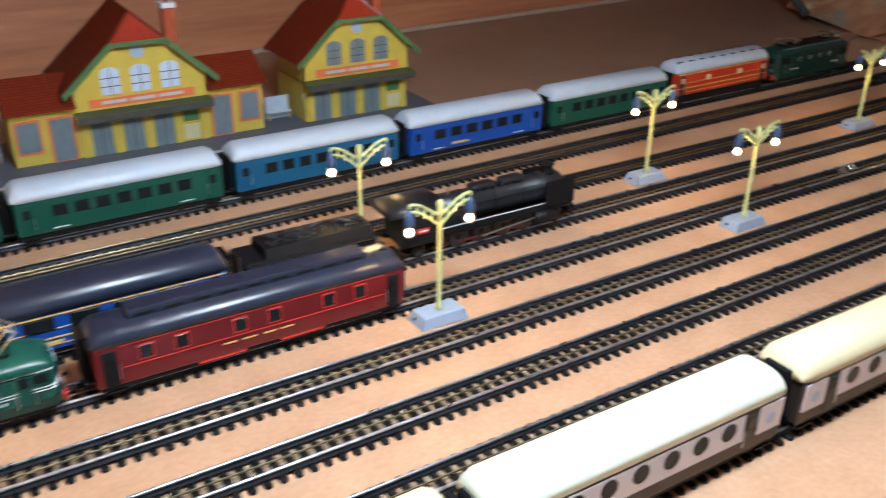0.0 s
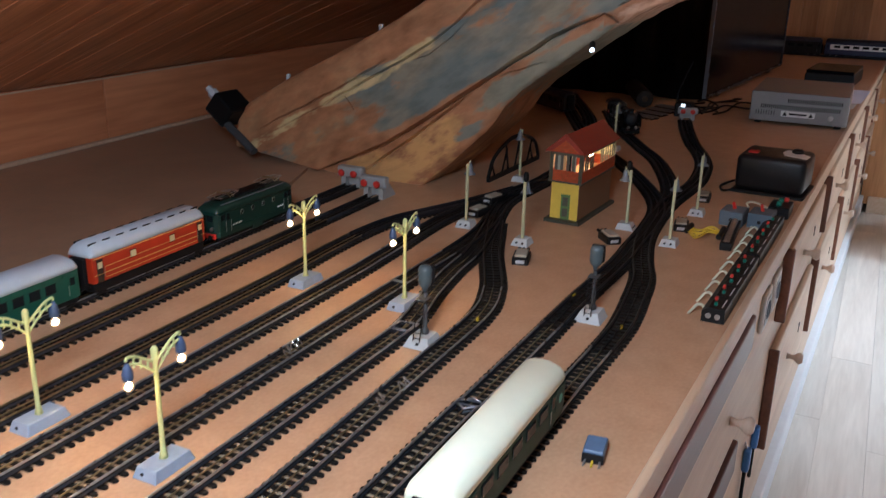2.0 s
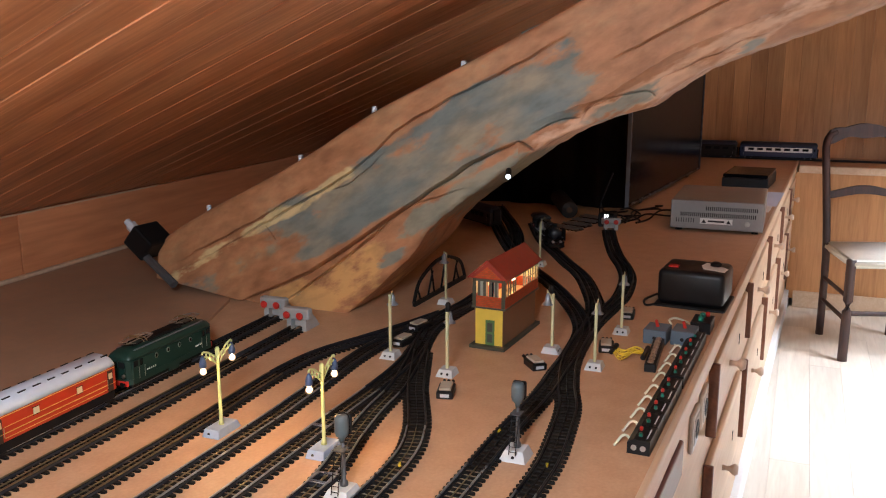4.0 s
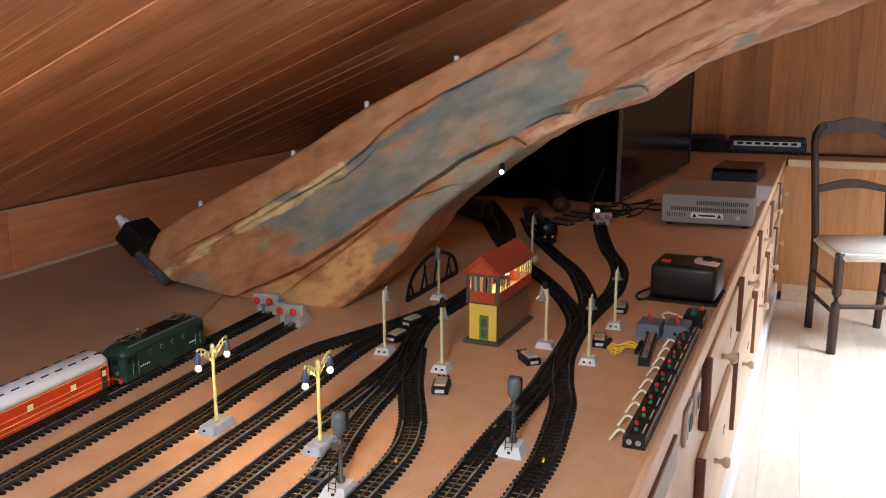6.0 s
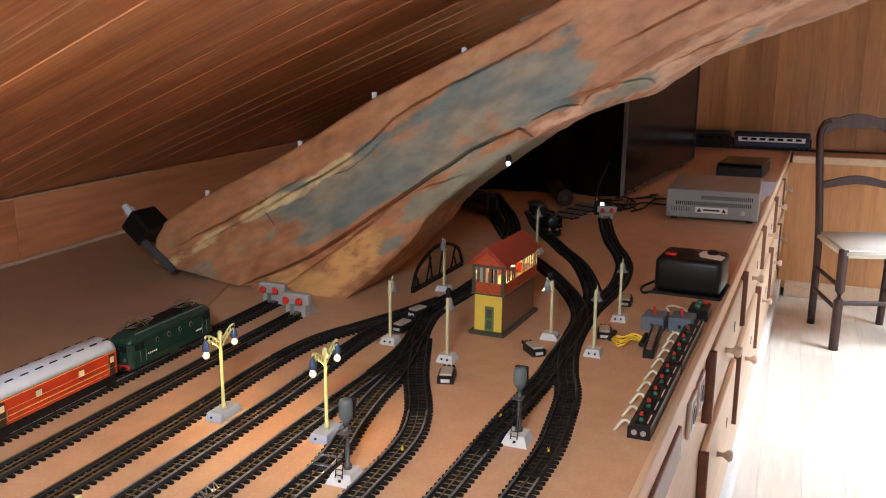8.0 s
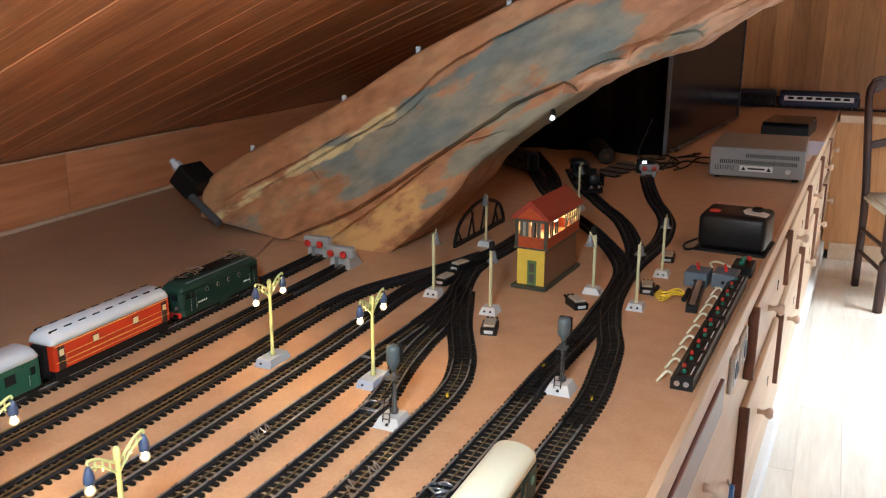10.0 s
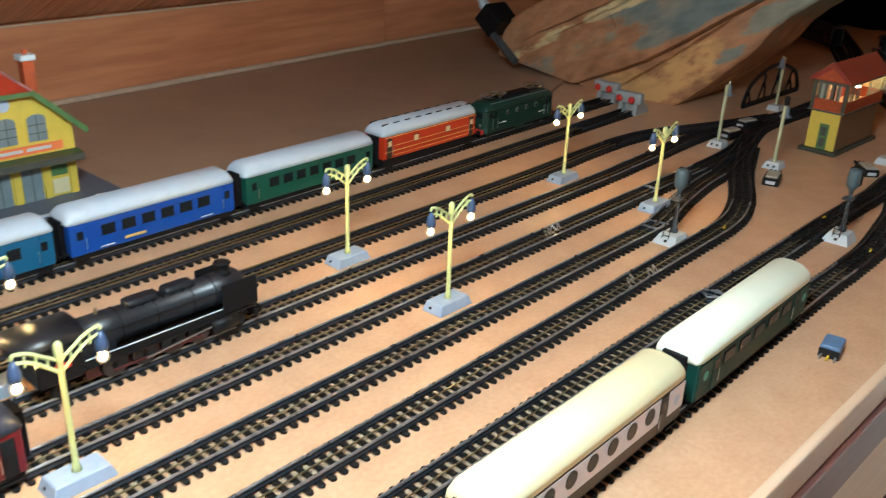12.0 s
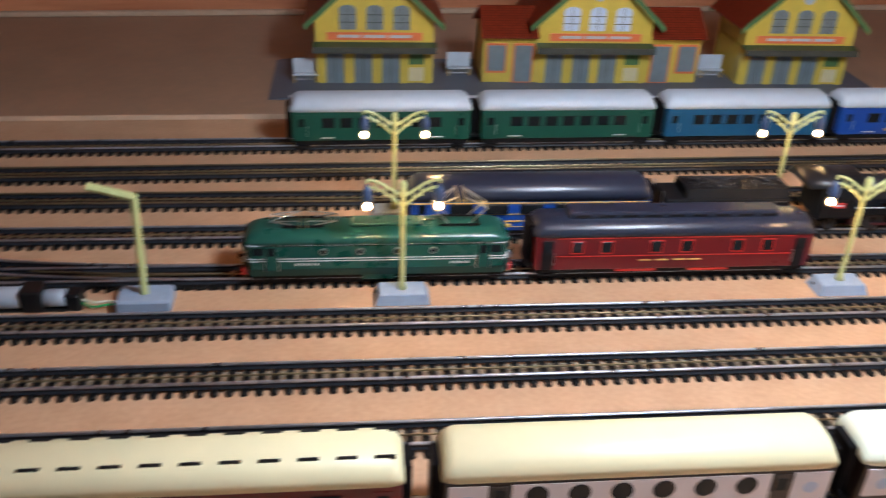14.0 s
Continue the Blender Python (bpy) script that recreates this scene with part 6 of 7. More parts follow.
part("rear_wall", boxes((bx - 0.002, bx, -by, by, 0.1131, 0.150), (-bx + 0.0021, bx - 0.0021, by - 0.002, by, 0.1131, 0.150)), "cream", cab)
part("head_band", boxes((-bx, -bx + 0.002, -by, by, 0.144, 0.1515), (-bx + 0.002, bx - 0.002, -by, -by + 0.002, 0.144, 0.1515)), "mortar", cab)
for yy in (-by, -0.019, -0.0065, 0.0065, 0.019, by - 0.004):
    wdt = 0.004 if abs(yy) > 0.03 else 0.0062
    part("window_post", boxes((-bx, -bx + 0.002, yy, yy + wdt, 0.1131, 0.1439)), "mortar", cab)
for k, xx in enumerate((-0.096, -0.082, -0.070, -0.052, -0.040, 0.010, 0.022, 0.038, 0.052, 0.068, 0.084, 0.096)):
    part("window_post", boxes((xx - 0.002, xx + 0.002, -by, -by + 0.002, 0.1131, 0.1439)), "mortar", cab)
for x0, x1 in ((-0.096, -0.040), (0.022, 0.096)):
    part("glazing_bar", boxes((x0, x1, -by + 0.0003, -by + 0.0015, 0.127, 0.1282)), "mortar", cab)
bm = bmesh.new()
extrude(bm, [(-0.043, 0.1516), (0.043, 0.1516), (0.0, 0.190)], -0.110, 0.110, "x")
part("roof", bm, "roof_red_b2", cab, "red tin roof")
part("gable_brick", extrude(bmesh.new(), [(-0.030, 0.1535), (0.030, 0.1535), (0.0, 0.178)], -0.1112, -0.1102, "x"), "brick_print", cab)
part("bargeboard", extrude(bmesh.new(), [(-0.043, 0.1500), (-0.043, 0.1545), (0.0, 0.1925), (0.043, 0.1545), (0.043, 0.1500), (0.0, 0.187)], -0.1135, -0.1113, "x"), "roof_red_b2", cab)
part("lamp_bulb", lathe(bmesh.new(), (0.004, -0.012, 0.126), [(0.001, 0), (0.006, 0.002), (0.0075, 0.007), (0.005, 0.012), (0.001, 0.0145)], 12), "bulb_cab", cab, "glowing bulb inside", True)


# ---- signals ----
def hooded_signal(x, y, rz=0.0, h=0.132, label="slim yellowish model signal post with a hooded lamp", two=False):
    t = thing("signal_post", at(x, y, 0, rz), label, "signal", "signals")
    bm = bmesh.new()
    lo = [bm.verts.new((u, v, 0)) for u, v in ((-0.019, -0.017), (0.019, -0.017), (0.019, 0.017), (-0.019, 0.017))]
    hi = [bm.verts.new((u, v, 0.013)) for u, v in ((-0.010, -0.013), (0.015, -0.013), (0.015, 0.013), (-0.010, 0.013))]
    for i in range(4):
        bm.faces.new((lo[i], lo[(i + 1) % 4], hi[(i + 1) % 4], hi[i]))
    bm.faces.new(hi)
    part("base", bm, "pale_base", t, "pale grey cast base")
    for yy in (-0.006, 0.006):
        part("terminal", tube(bmesh.new(), (-0.0165, yy, 0.006), (-0.0145, yy, 0.0065), 0.0022, seg=8), "black", t)
    part("post", boxes((-0.0027, 0.0027, -0.0027, 0.0027, 0.013, h), bevel=0.0005), "post_cream", t)
    part("bracket", extrude(bmesh.new(), [(-0.002, h - 0.012), (0.002, h - 0.016), (0.014, h + 0.004), (0.012, h + 0.006)], -0.001, 0.001, "y"), "post_cream", t)
    part("lamp_hood", lathe(bmesh.new(), (0.011, 0, h - 0.024), [(0.0125, 0), (0.011, 0.002), (0.0065, 0.006), (0.005, 0.018), (0.002, 0.024)], 14), "hood_grey", t, "grey bell-shaped hood", True)
    if two:
        part("upper_lamp", lathe(bmesh.new(), (0.004, 0, h + 0.0), [(0.004, 0), (0.0055, 0.003), (0.0055, 0.014), (0.003, 0.018)], 12), "black_metal", t, "black upper lamp", True)
    return t


def ladder_signal(x, y, rz=0.0):
    t = thing("light_signal", at(x, y, 0, rz), "dark grey model light signal with ladder on a pale base", "signal", "signals")
    bm = bmesh.new()
    lo = [bm.verts.new((u, v, 0)) for u, v in ((-0.022, -0.021), (0.022, -0.021), (0.022, 0.021), (-0.022, 0.021))]
    hi = [bm.verts.new((u, v, 0.015)) for u, v in ((-0.013, -0.014), (0.018, -0.014), (0.018, 0.014), (-0.013, 0.014))]
    for i in range(4):
        bm.faces.new((lo[i], lo[(i + 1) % 4], hi[(i + 1) % 4], hi[i]))
    bm.faces.new(hi)
    part("base", bm, "pale_base", t, "pale grey cast base")
    part("terminal", tube(bmesh.new(), (-0.0195, 0.0, 0.006), (-0.017, 0, 0.007), 0.0024, seg=8), "black", t)
    part("post", lathe(bmesh.new(), (0.006, 0, 0.015), [(0.006, 0), (0.006, 0.006), (0.0034, 0.008), (0.0030, 0.066)], 10), "signal_dark", t, "", True)
    part("platform", boxes((-0.009, 0.010, -0.008, 0.008, 0.0700, 0.0715)), "signal_dark", t)
    part("head", lathe(bmesh.new(), (0.004, 0, 0.080), [(0.0035, 0), (0.0042, 0.005), (0.0086, 0.010), (0.0100, 0.015), (0.0100, 0.032), (0.0086, 0.037), (0.004, 0.039)], 16), "signal_head", t, "rounded blue-grey signal housing", True)
    part("target", box(bmesh.new(), 0.0115, 0.0135, -0.0105, 0.0105, 0.090, 0.118, 0.003, 2), "black", t, "black target plate")
    bm = bmesh.new()
    for s in (-1, 1):
        tube(bm, (-0.021, s * 0.0052, 0.012), (-0.008, s * 0.0052, 0.066), 0.0008, seg=6)
    for k in range(7):
        f = 0.08 + k * 0.14
        c = Vector((-0.021, 0, 0.012)).lerp(Vector((-0.008, 0, 0.066)), f)
        tube(bm, (c.x, -0.0052, c.z), (c.x, 0.0052, c.z), 0.0006, seg=6)
    part("ladder", bm, "black_metal", t, "thin wire ladder")
    return t


M["pale_base"] = mat("pale_cast_grey", (0.52, 0.55, 0.56), 0.5, vary=0.12, scale=80)
M["post_cream"] = mat("post_cream_yellow", (0.50, 0.50, 0.30), 0.45, vary=0.15, scale=80)
M["signal_head"] = mat("signal_blue_grey", (0.085, 0.110, 0.118), 0.4, vary=0.15, scale=80)
for x, y in ((0.42, -0.094), (0.63, -0.278)):
    ladder_signal(x, y)
hooded_signal(0.978, 0.100, 0)
hooded_signal(0.925, -0.046, 0, 0.125, "slim cream model signal post with two grey lamps", True)
hooded_signal(1.40, 0.150, 180, 0.13)
hooded_signal(1.133, -0.196, 90, 0.125, "slim cream model signal post with a wide grey hood", True)
hooded_signal(1.068, -0.300, 0, 0.132)
hooded_signal(1.318, -0.304, 0, 0.132)
hooded_signal(1.895, 0.05, 0, 0.132)


def point_motor(x, y, rz):
    t = thing("point_motor", at(x, y, 0.0038 if y > 0.1 else 0, rz), "small black turnout motor box with pale lid beside the track", "turnout motor", "turnout motors")
    part("housing", box(bmesh.new(), -0.024, 0.024, -0.015, 0.015, 0.0, 0.014, 0.0015), "black", t)
    part("lid", box(bmesh.new(), -0.020, 0.020, -0.011, 0.011, 0.0142, 0.019, 0.0015), "lid_cream", t, "worn cream lid")
    part("plate", boxes((-0.0252, -0.0241, -0.008, 0.008, 0.004, 0.010)), "pale_grey", t)
    for k in (-0.007, 0, 0.007):
        part("plug", tube(bmesh.new(), (0.024, k, 0.009), (0.040, k * 1.2, 0.012), 0.0032, seg=8), "black", t)
    return t


M["lid_cream"] = mat("lid_cream", (0.44, 0.40, 0.32), 0.45, vary=0.2, scale=80)
for x, y, rz in ((0.828, -0.083, 15), (1.165, 0.120, -14), (1.055, 0.108, -8), (1.03, -0.190, 40), (1.19, -0.297, 10), (1.45, -0.294, 5)):
    point_motor(x, y, rz)
# small pale wiring plug near the left turnout
M["motor_grey"] = mat("motor_light_grey", (0.42, 0.46, 0.52), 0.35, 0.2, vary=0.2, scale=80)
M["wire_green"] = mat("wire_green", (0.02, 0.30, 0.07), 0.45, vary=0.1, scale=60)
t = thing("turnout_drive", at(-1.415, -0.002), "light grey drum turnout drive with black body beside the track", "turnout motor")
part("drum", lathe(bmesh.new(), (-0.032, 0, 0.0125), [(0.003, 0), (0.010, 0.001), (0.0118, 0.003), (0.0118, 0.042), (0.0105, 0.0435)], 20, "x"), "motor_grey", t, "light grey metal drum", True)
part("housing", box(bmesh.new(), 0.0116, 0.034, -0.013, 0.013, 0.0, 0.0255, 0.002, 2), "black", t, "black plastic housing")
part("coil", lathe(bmesh.new(), (0.0342, -0.002, 0.0125), [(0.008, 0), (0.0095, 0.001), (0.0095, 0.0215), (0.008, 0.0225)], 18, "x"), "motor_grey", t, "small grey coil", True)
part("plug", box(bmesh.new(), 0.057, 0.073, -0.011, 0.009, 0.0, 0.020, 0.002), "black", t, "black plug")
part("foot", box(bmesh.new(), -0.030, 0.057, -0.011, 0.011, 0.0, 0.0025, 0.0006), "black", t)
part("green_wire", wire(bmesh.new(), [(0.072, -0.004, 0.007), (0.085, -0.010, 0.005), (0.098, -0.008, 0.006), (0.111, -0.006, 0.005)], 0.0013), "wire_green", t, "green wire")
part("white_wire", wire(bmesh.new(), [(0.072, -0.001, 0.009), (0.086, -0.006, 0.008), (0.098, -0.004, 0.008), (0.111, -0.003, 0.006)], 0.0013), "wire_white", t, "white wire")


# loose contact springs and yellow clips on the rails
for x, y, rz in ((0.288, TY[5], 12), (0.312, TY[5] + 0.004, -20), (0.232, -0.134, 8), (0.282, -0.138, -12)):
    c = thing("contact_clip", at(x, y, 0.0036, rz), "bent bright metal contact spring lying on the track", "contact", "contact springs")
    part("spring", wire(bmesh.new(), [(-0.010, -0.006, 0.001), (-0.004, 0.004, 0.010), (0.002, -0.005, 0.003), (0.008, 0.006, 0.011), (0.011, -0.002, 0.004)], 0.0009), "steel", c)
    part("foot", boxes((-0.012, -0.004, -0.008, -0.003, 0.0, 0.0014)), "steel", c)
for x, y, rz in ((0.648, -0.262, 20), (0.700, -0.226, -15), (0.610, -0.332, 10), (0.530, -0.130, 25)):
    c = thing("rail_clip", at(x, y, 0.0037, rz), "tiny yellow plastic clip on the black track", "clip", "yellow rail clips")
    part("clip", box(bmesh.new(), -0.005, 0.005, -0.002, 0.002, 0.0, 0.004, 0.0008), "wire_yellow", c)

M["roll_dark"] = mat("roll_dark", (0.02, 0.016, 0.013), 0.6, vary=0.4, scale=60)
M["paper_blue"] = mat("pale_blue_paper", (0.66, 0.72, 0.86), 0.6, vary=0.1, scale=40)
M["bezel_grey"] = mat("bezel_grey", (0.06, 0.062, 0.068), 0.25, vary=0.15, scale=60)
M["pale_grey_green"] = mat("pale_grey_green", (0.20, 0.23, 0.20), 0.6, vary=0.15, scale=40)


# ---- controls along the counter edge ----
def switch_box(x, y, rz):
    t = thing("switch_box", at(x, y, 0, rz), "black model railway switch box with red and green knobs", "switch box", "row of switch boxes")
    part("case", extrude(bmesh.new(), [(-0.0175, 0.0), (0.0175, 0.0), (0.0175, 0.018), (0.008, 0.024), (-0.0175, 0.024)], 0.0, 0.0575, "x"), "black", t)
    part("red_knob", lathe(bmesh.new(), (0.040, 0.004, 0.024), [(0.0029, 0), (0.0029, 0.0045), (0.0022, 0.006)], 12), "red_bright", t, "red button", True)
    part("green_knob", lathe(bmesh.new(), (0.016, 0.0, 0.024), [(0.0031, 0), (0.0031, 0.004), (0.0025, 0.0055)], 12), "knob_green", t, "green button", True)
    part("legend_bar", boxes((0.010, 0.046, -0.012, -0.010, 0.0241, 0.0244)), "pale_grey", t)
    for k in (-0.007, 0.007):
        part("plug_socket", lathe(bmesh.new(), (-0.0005, k, 0.011), [(0.0045, 0), (0.0045, -0.001), (0.003, -0.0012)], 10, "x"), "steel", t)
    part("lead", wire(bmesh.new(), [(0.030, 0.0175, 0.008), (0.030, 0.024, 0.015), (0.026, 0.031, 0.015), (0.020, 0.038, 0.005), (0.016, 0.041, 0.0015)], 0.0022), "wire_white", t, "cream flat lead")
    return t


skew = math.degrees(math.atan(-0.033))
for i in range(10):
    x = 0.708 + 0.0595 * i + (0.012 if i > 4 else 0)
    switch_box(x, Y_EDGE(x) + 0.0305, skew)
for i, (x, y) in enumerate(((1.262, -0.384), (1.272, -0.440))):
    t = thing("toggle_box", at(x, y, 0, -4), "grey-blue metal switch box with a red toggle", "switch box", "grey switch boxes")
    part("case", box(bmesh.new(), 0, 0.06, -0.0245, 0.0245, 0, 0.032, 0.002), "box_grey", t)
    part("toggle", tube(bmesh.new(), (0.03, 0, 0.032), (0.026, 0.003, 0.047), 0.004, 0.003), "red_bright", t, "red toggle")
    part("hole", tube(bmesh.new(), (-0.0006, 0, 0.014), (0.001, 0, 0.014), 0.004), "black", t)
t = thing("switch_box", at(1.375, Y_EDGE(1.375) + 0.034, 0, skew), "black switch box with green and red knobs by the transformer", "switch box", "row of switch boxes")
part("case", box(bmesh.new(), 0, 0.07, -0.022, 0.022, 0, 0.026, 0.0015), "black", t)
for k in (0.018, 0.048):
    part("green_knob", lathe(bmesh.new(), (k, 0.002, 0.026), [(0.006, 0), (0.006, 0.008), (0.004, 0.010)], 12), "knob_green", t, "green button", True)
part("red_knob", lathe(bmesh.new(), (0.060, -0.008, 0.026), [(0.005, 0), (0.005, 0.008), (0.004, 0.010)], 12), "red_bright", t, "red button", True)
part("lead", wire(bmesh.new(), [(0.03, 0.022, 0.012), (0.0, 0.05, 0.03), (-0.03, 0.062, 0.034), (-0.05, 0.055, 0.03)], 0.0025), "wire_white", t)
t = thing("terminal_strip", at(1.085, -0.404, 0, 3), "black terminal strip with bright screws", "terminal strip")
part("body", box(bmesh.new(), 0, 0.195, -0.011, 0.011, 0, 0.016, 0.001), "black", t)
for i in range(10):
    part("screw", lathe(bmesh.new(), (0.012 + 0.019 * i, 0, 0.016), [(0.0065, 0), (0.0065, 0.003), (0.003, 0.006)], 8), "steel", t, "bright screw")
t = thing("yellow_wiring", at(1.15, -0.35), "bundle of thin yellow wires with black plugs", "wiring")
rr = random.Random(3)
for i in range(9):
    a = [(0.035 - 0.006 * i * 0.4, -0.035, 0.006), (0.02 + rr.uniform(-0.03, 0.02), -0.012, 0.012 + rr.uniform(0, 0.008)), (-0.03 + 0.012 * i * 0.6, 0.012 + rr.uniform(-0.008, 0.006), 0.004 + rr.uniform(0, 0.004)), (0.01 + 0.004 * i, 0.032, 0.006)]
    part("wire", wire(bmesh.new(), a, 0.0014, 5), "wire_yellow", t)
for k, (x, y) in enumerate(((0.022, 0.036), (0.040, 0.034), (0.028, -0.030), (0.046, -0.030), (0.010, -0.030))):
    part("plug", tube(bmesh.new(), (x - 0.012, y, 0.006), (x + 0.014, y, 0.008), 0.0055), "black", t)
M["connector_blue"] = mat("connector_blue", (0.12, 0.20, 0.34), 0.45, vary=0.2, scale=80)
t = thing("small_connector_box", at(0.252, -0.402, 0, 8), "small blue-grey connector box with wires", "connector")
part("case", box(bmesh.new(), -0.018, 0.017, -0.0115, 0.0115, 0.002, 0.016, 0.0015), "connector_blue", t)
part("front", boxes((-0.0195, -0.0181, -0.012, 0.012, 0.001, 0.012)), "black", t)
for k in (-0.008, 0.0, 0.008):
    part("pin", tube(bmesh.new(), (-0.019, k, 0.004), (-0.028, k * 1.1, 0.002), 0.0014, seg=6), "steel" if k else "wire_yellow", t)

# black transformer
t = thing("transformer", at(1.572, -0.419, 0, -4), "black model railway transformer with a red button and torn paper", "transformer")
part("case", box(bmesh.new(), 0.0, 0.145, -0.080, 0.080, 0.008, 0.094, 0.014, 3), "black", t, "", True)
part("base", box(bmesh.new(), -0.006, 0.150, -0.085, 0.085, 0.0, 0.0078, 0.002), "black", t)
part("button", box(bmesh.new(), 0.025, 0.045, 0.035, 0.060, 0.0942, 0.100, 0.002), "red_bright", t, "red button")
bm = bmesh.new()
extrude(bm, [(0.02, -0.075), (0.06, -0.078), (0.085, -0.055), (0.105, -0.052), (0.11, -0.018), (0.075, -0.012), (0.04, -0.022), (0.03, -0.05)], 0.0943, 0.0952, "z")
part("paper", bm, "white", t, "torn white paper label")
part("dial", lathe(bmesh.new(), (0.085, -0.045, 0.0953), [(0.014, 0), (0.014, 0.006), (0.008, 0.010)], 14), "black", t, "", True)
part("mains_cable", wire(bmesh.new(), [(0.0, 0.082, 0.004), (-0.02, 0.10, 0.004), (0.03, 0.115, 0.004), (0.10, 0.10, 0.004)], 0.003), "black", t)

# amplifier with vents
t = thing("amplifier", at(2.628, -0.383, 0, 1), "grey metal amplifier with ventilation slots", "amplifier")
part("case", box(bmesh.new(), 0.0, 0.42, -0.158, 0.158, 0.010, 0.112, 0.003), "amp_grey", t)
for s in (-1, 1):
    for x in (0.03, 0.38):
        part("foot", tube(bmesh.new(), (x, s * 0.13, 0.0), (x, s * 0.13, 0.0102), 0.012), "black", t)
for r, (z, y0, n) in enumerate(((0.085, -0.105, 26), (0.062, -0.13, 38))):
    for i in range(n):
        y = y0 + 0.0068 * i - (0.03 if r == 0 else 0.0)
        part("vent_slot", boxes((-0.0008, 0.001, y - 0.0018, y + 0.0018, z - 0.007, z + 0.007)), "black", t)
for i in range(8):
    part("vent_slot", boxes((-0.0008, 0.001, 0.076 + 0.0085 * i, 0.0785 + 0.0085 * i, 0.032, 0.048)), "black", t)
lb = part("warning_label", boxes((-0.0009, 0.0, -0.055, 0.055, 0.030, 0.050)), "white", t, "white warning label with dark bars")
part("label_bar", boxes((-0.0015, -0.00095, -0.028, 0.028, 0.037, 0.043)), "black", lb)
for s in (-1, 1):
    part("label_triangle", extrude(bmesh.new(), [(s * 0.042 - 0.008, 0.033), (s * 0.042 + 0.008, 0.033), (s * 0.042, 0.047)], -0.0015, -0.00095, "x"), "black", lb)
part("jack", lathe(bmesh.new(), (0, -0.105, 0.036), [(0.009, 0), (0.009, -0.004), (0.005, -0.006)], 14, "x"), "steel", t)

# things behind the amplifier
t = thing("black_box", at(3.80, -0.405, 0, -4), "flat black player with a smoked top behind the amplifier", "media player")
part("case", box(bmesh.new(), 0, 0.36, -0.105, 0.105, 0.006, 0.058, 0.004), "black", t)
part("smoked_lid", box(bmesh.new(), 0.004, 0.356, -0.102, 0.102, 0.0582, 0.074, 0.003), "screen", t, "dark smoked plastic lid")
for x in (0.03, 0.31):
    for y in (-0.08, 0.08):
        part("foot", tube(bmesh.new(), (x, y, 0), (x, y, 0.0058), 0.012), "black", t)
t = thing("paper_sheets", at(3.16, -0.505, 0.0005, -3), "white and bluish paper sheets near the table edge", "papers")
part("sheet", boxes((0.0, 0.30, -0.035, 0.055, 0, 0.0012)), "white", t)
part("sheet", boxes((0.16, 0.60, -0.050, 0.070, 0.0014, 0.0028)), "paper_blue", t)

# television
t = thing("television", at(2.965, -0.006, -0.035, -4.4), "large black flat television standing on the board", "television")
part("screen", boxes((0.012, 1.508, -0.0012, 0.0, 0.062, 0.790)), "screen", t)
part("housing", box(bmesh.new(), 0.0, 1.52, 0.0002, 0.009, 0.05, 0.80, 0.003), "black", t)
part("rear_cover", box(bmesh.new(), 0.10, 1.42, 0.0092, 0.045, 0.09, 0.74, 0.012, 2), "black", t)
part("bezel", boxes((0.0, 1.52, -0.006, 0.0, 0.05, 0.061), (0.0, 1.52, -0.006, 0.0, 0.791, 0.80), (0.0, 0.011, -0.006, 0.0, 0.061, 0.791), (1.509, 1.52, -0.006, 0.0, 0.061, 0.791)), "bezel_grey", t, "dark grey glossy bezel")
part("side_edge", box(bmesh.new(), -0.0024, -0.0002, -0.006, 0.009, 0.05, 0.80, 0.0006), "hood_grey", t, "grey metal side edge")
for x in (0.25, 1.25):
    part("stand_foot", box(bmesh.new(), x - 0.02, x + 0.02, 0.004, 0.16, 0.0352, 0.0495, 0.003), "black", t)

# near-black sheet added to darken the unlit far corner behind the tracks
M["drape"] = mat("corner_dark_sheet", (0.016, 0.011, 0.009), 0.9, vary=0.4, scale=30, bump=0.2, gloss=0.05)
t = thing("drape", at(0, 0), "near-black sheet added for the darkness of the unlit corner", "drape")
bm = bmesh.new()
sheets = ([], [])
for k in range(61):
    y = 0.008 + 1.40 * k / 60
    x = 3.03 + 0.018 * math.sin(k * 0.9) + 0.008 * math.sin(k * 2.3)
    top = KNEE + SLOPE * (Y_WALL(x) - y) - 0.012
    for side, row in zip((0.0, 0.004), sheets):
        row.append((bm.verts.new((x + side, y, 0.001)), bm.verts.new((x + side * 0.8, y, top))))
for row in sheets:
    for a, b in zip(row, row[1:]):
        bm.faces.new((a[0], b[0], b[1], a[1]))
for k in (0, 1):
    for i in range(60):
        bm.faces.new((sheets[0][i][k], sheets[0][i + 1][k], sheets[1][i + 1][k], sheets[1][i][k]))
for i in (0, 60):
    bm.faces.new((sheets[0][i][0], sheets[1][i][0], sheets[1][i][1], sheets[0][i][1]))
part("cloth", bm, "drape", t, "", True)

# cables on the board
t = thing("cable_tangle", at(2.9, -0.1), "tangle of thin black cables on the board", "cables")
rr = random.Random(11)
for i in range(7):
    p = [Vector((rr.uniform(-0.25, -0.1), rr.uniform(0.0, 0.12), 0.005))]
    for k in range(5):
        p.append(p[-1] + Vector((rr.uniform(0.02, 0.13), rr.uniform(-0.09, 0.06), 0)))
        p[-1].z = 0.005 + (0.02 * rr.random() if k in (1, 3) else 0)
    part("cable", wire(bmesh.new(), p, 0.0035, 6), "black", t)
t = thing("hanging_cable", at(2.62, 0.03), "thin dark cable rising from the board", "cable")
part("cable", wire(bmesh.new(), [(0, 0, 0.0), (0.0, 0.0, 0.07), (0.03, -0.01, 0.12), (0.07, -0.03, 0.19)], 0.003), "black", t)
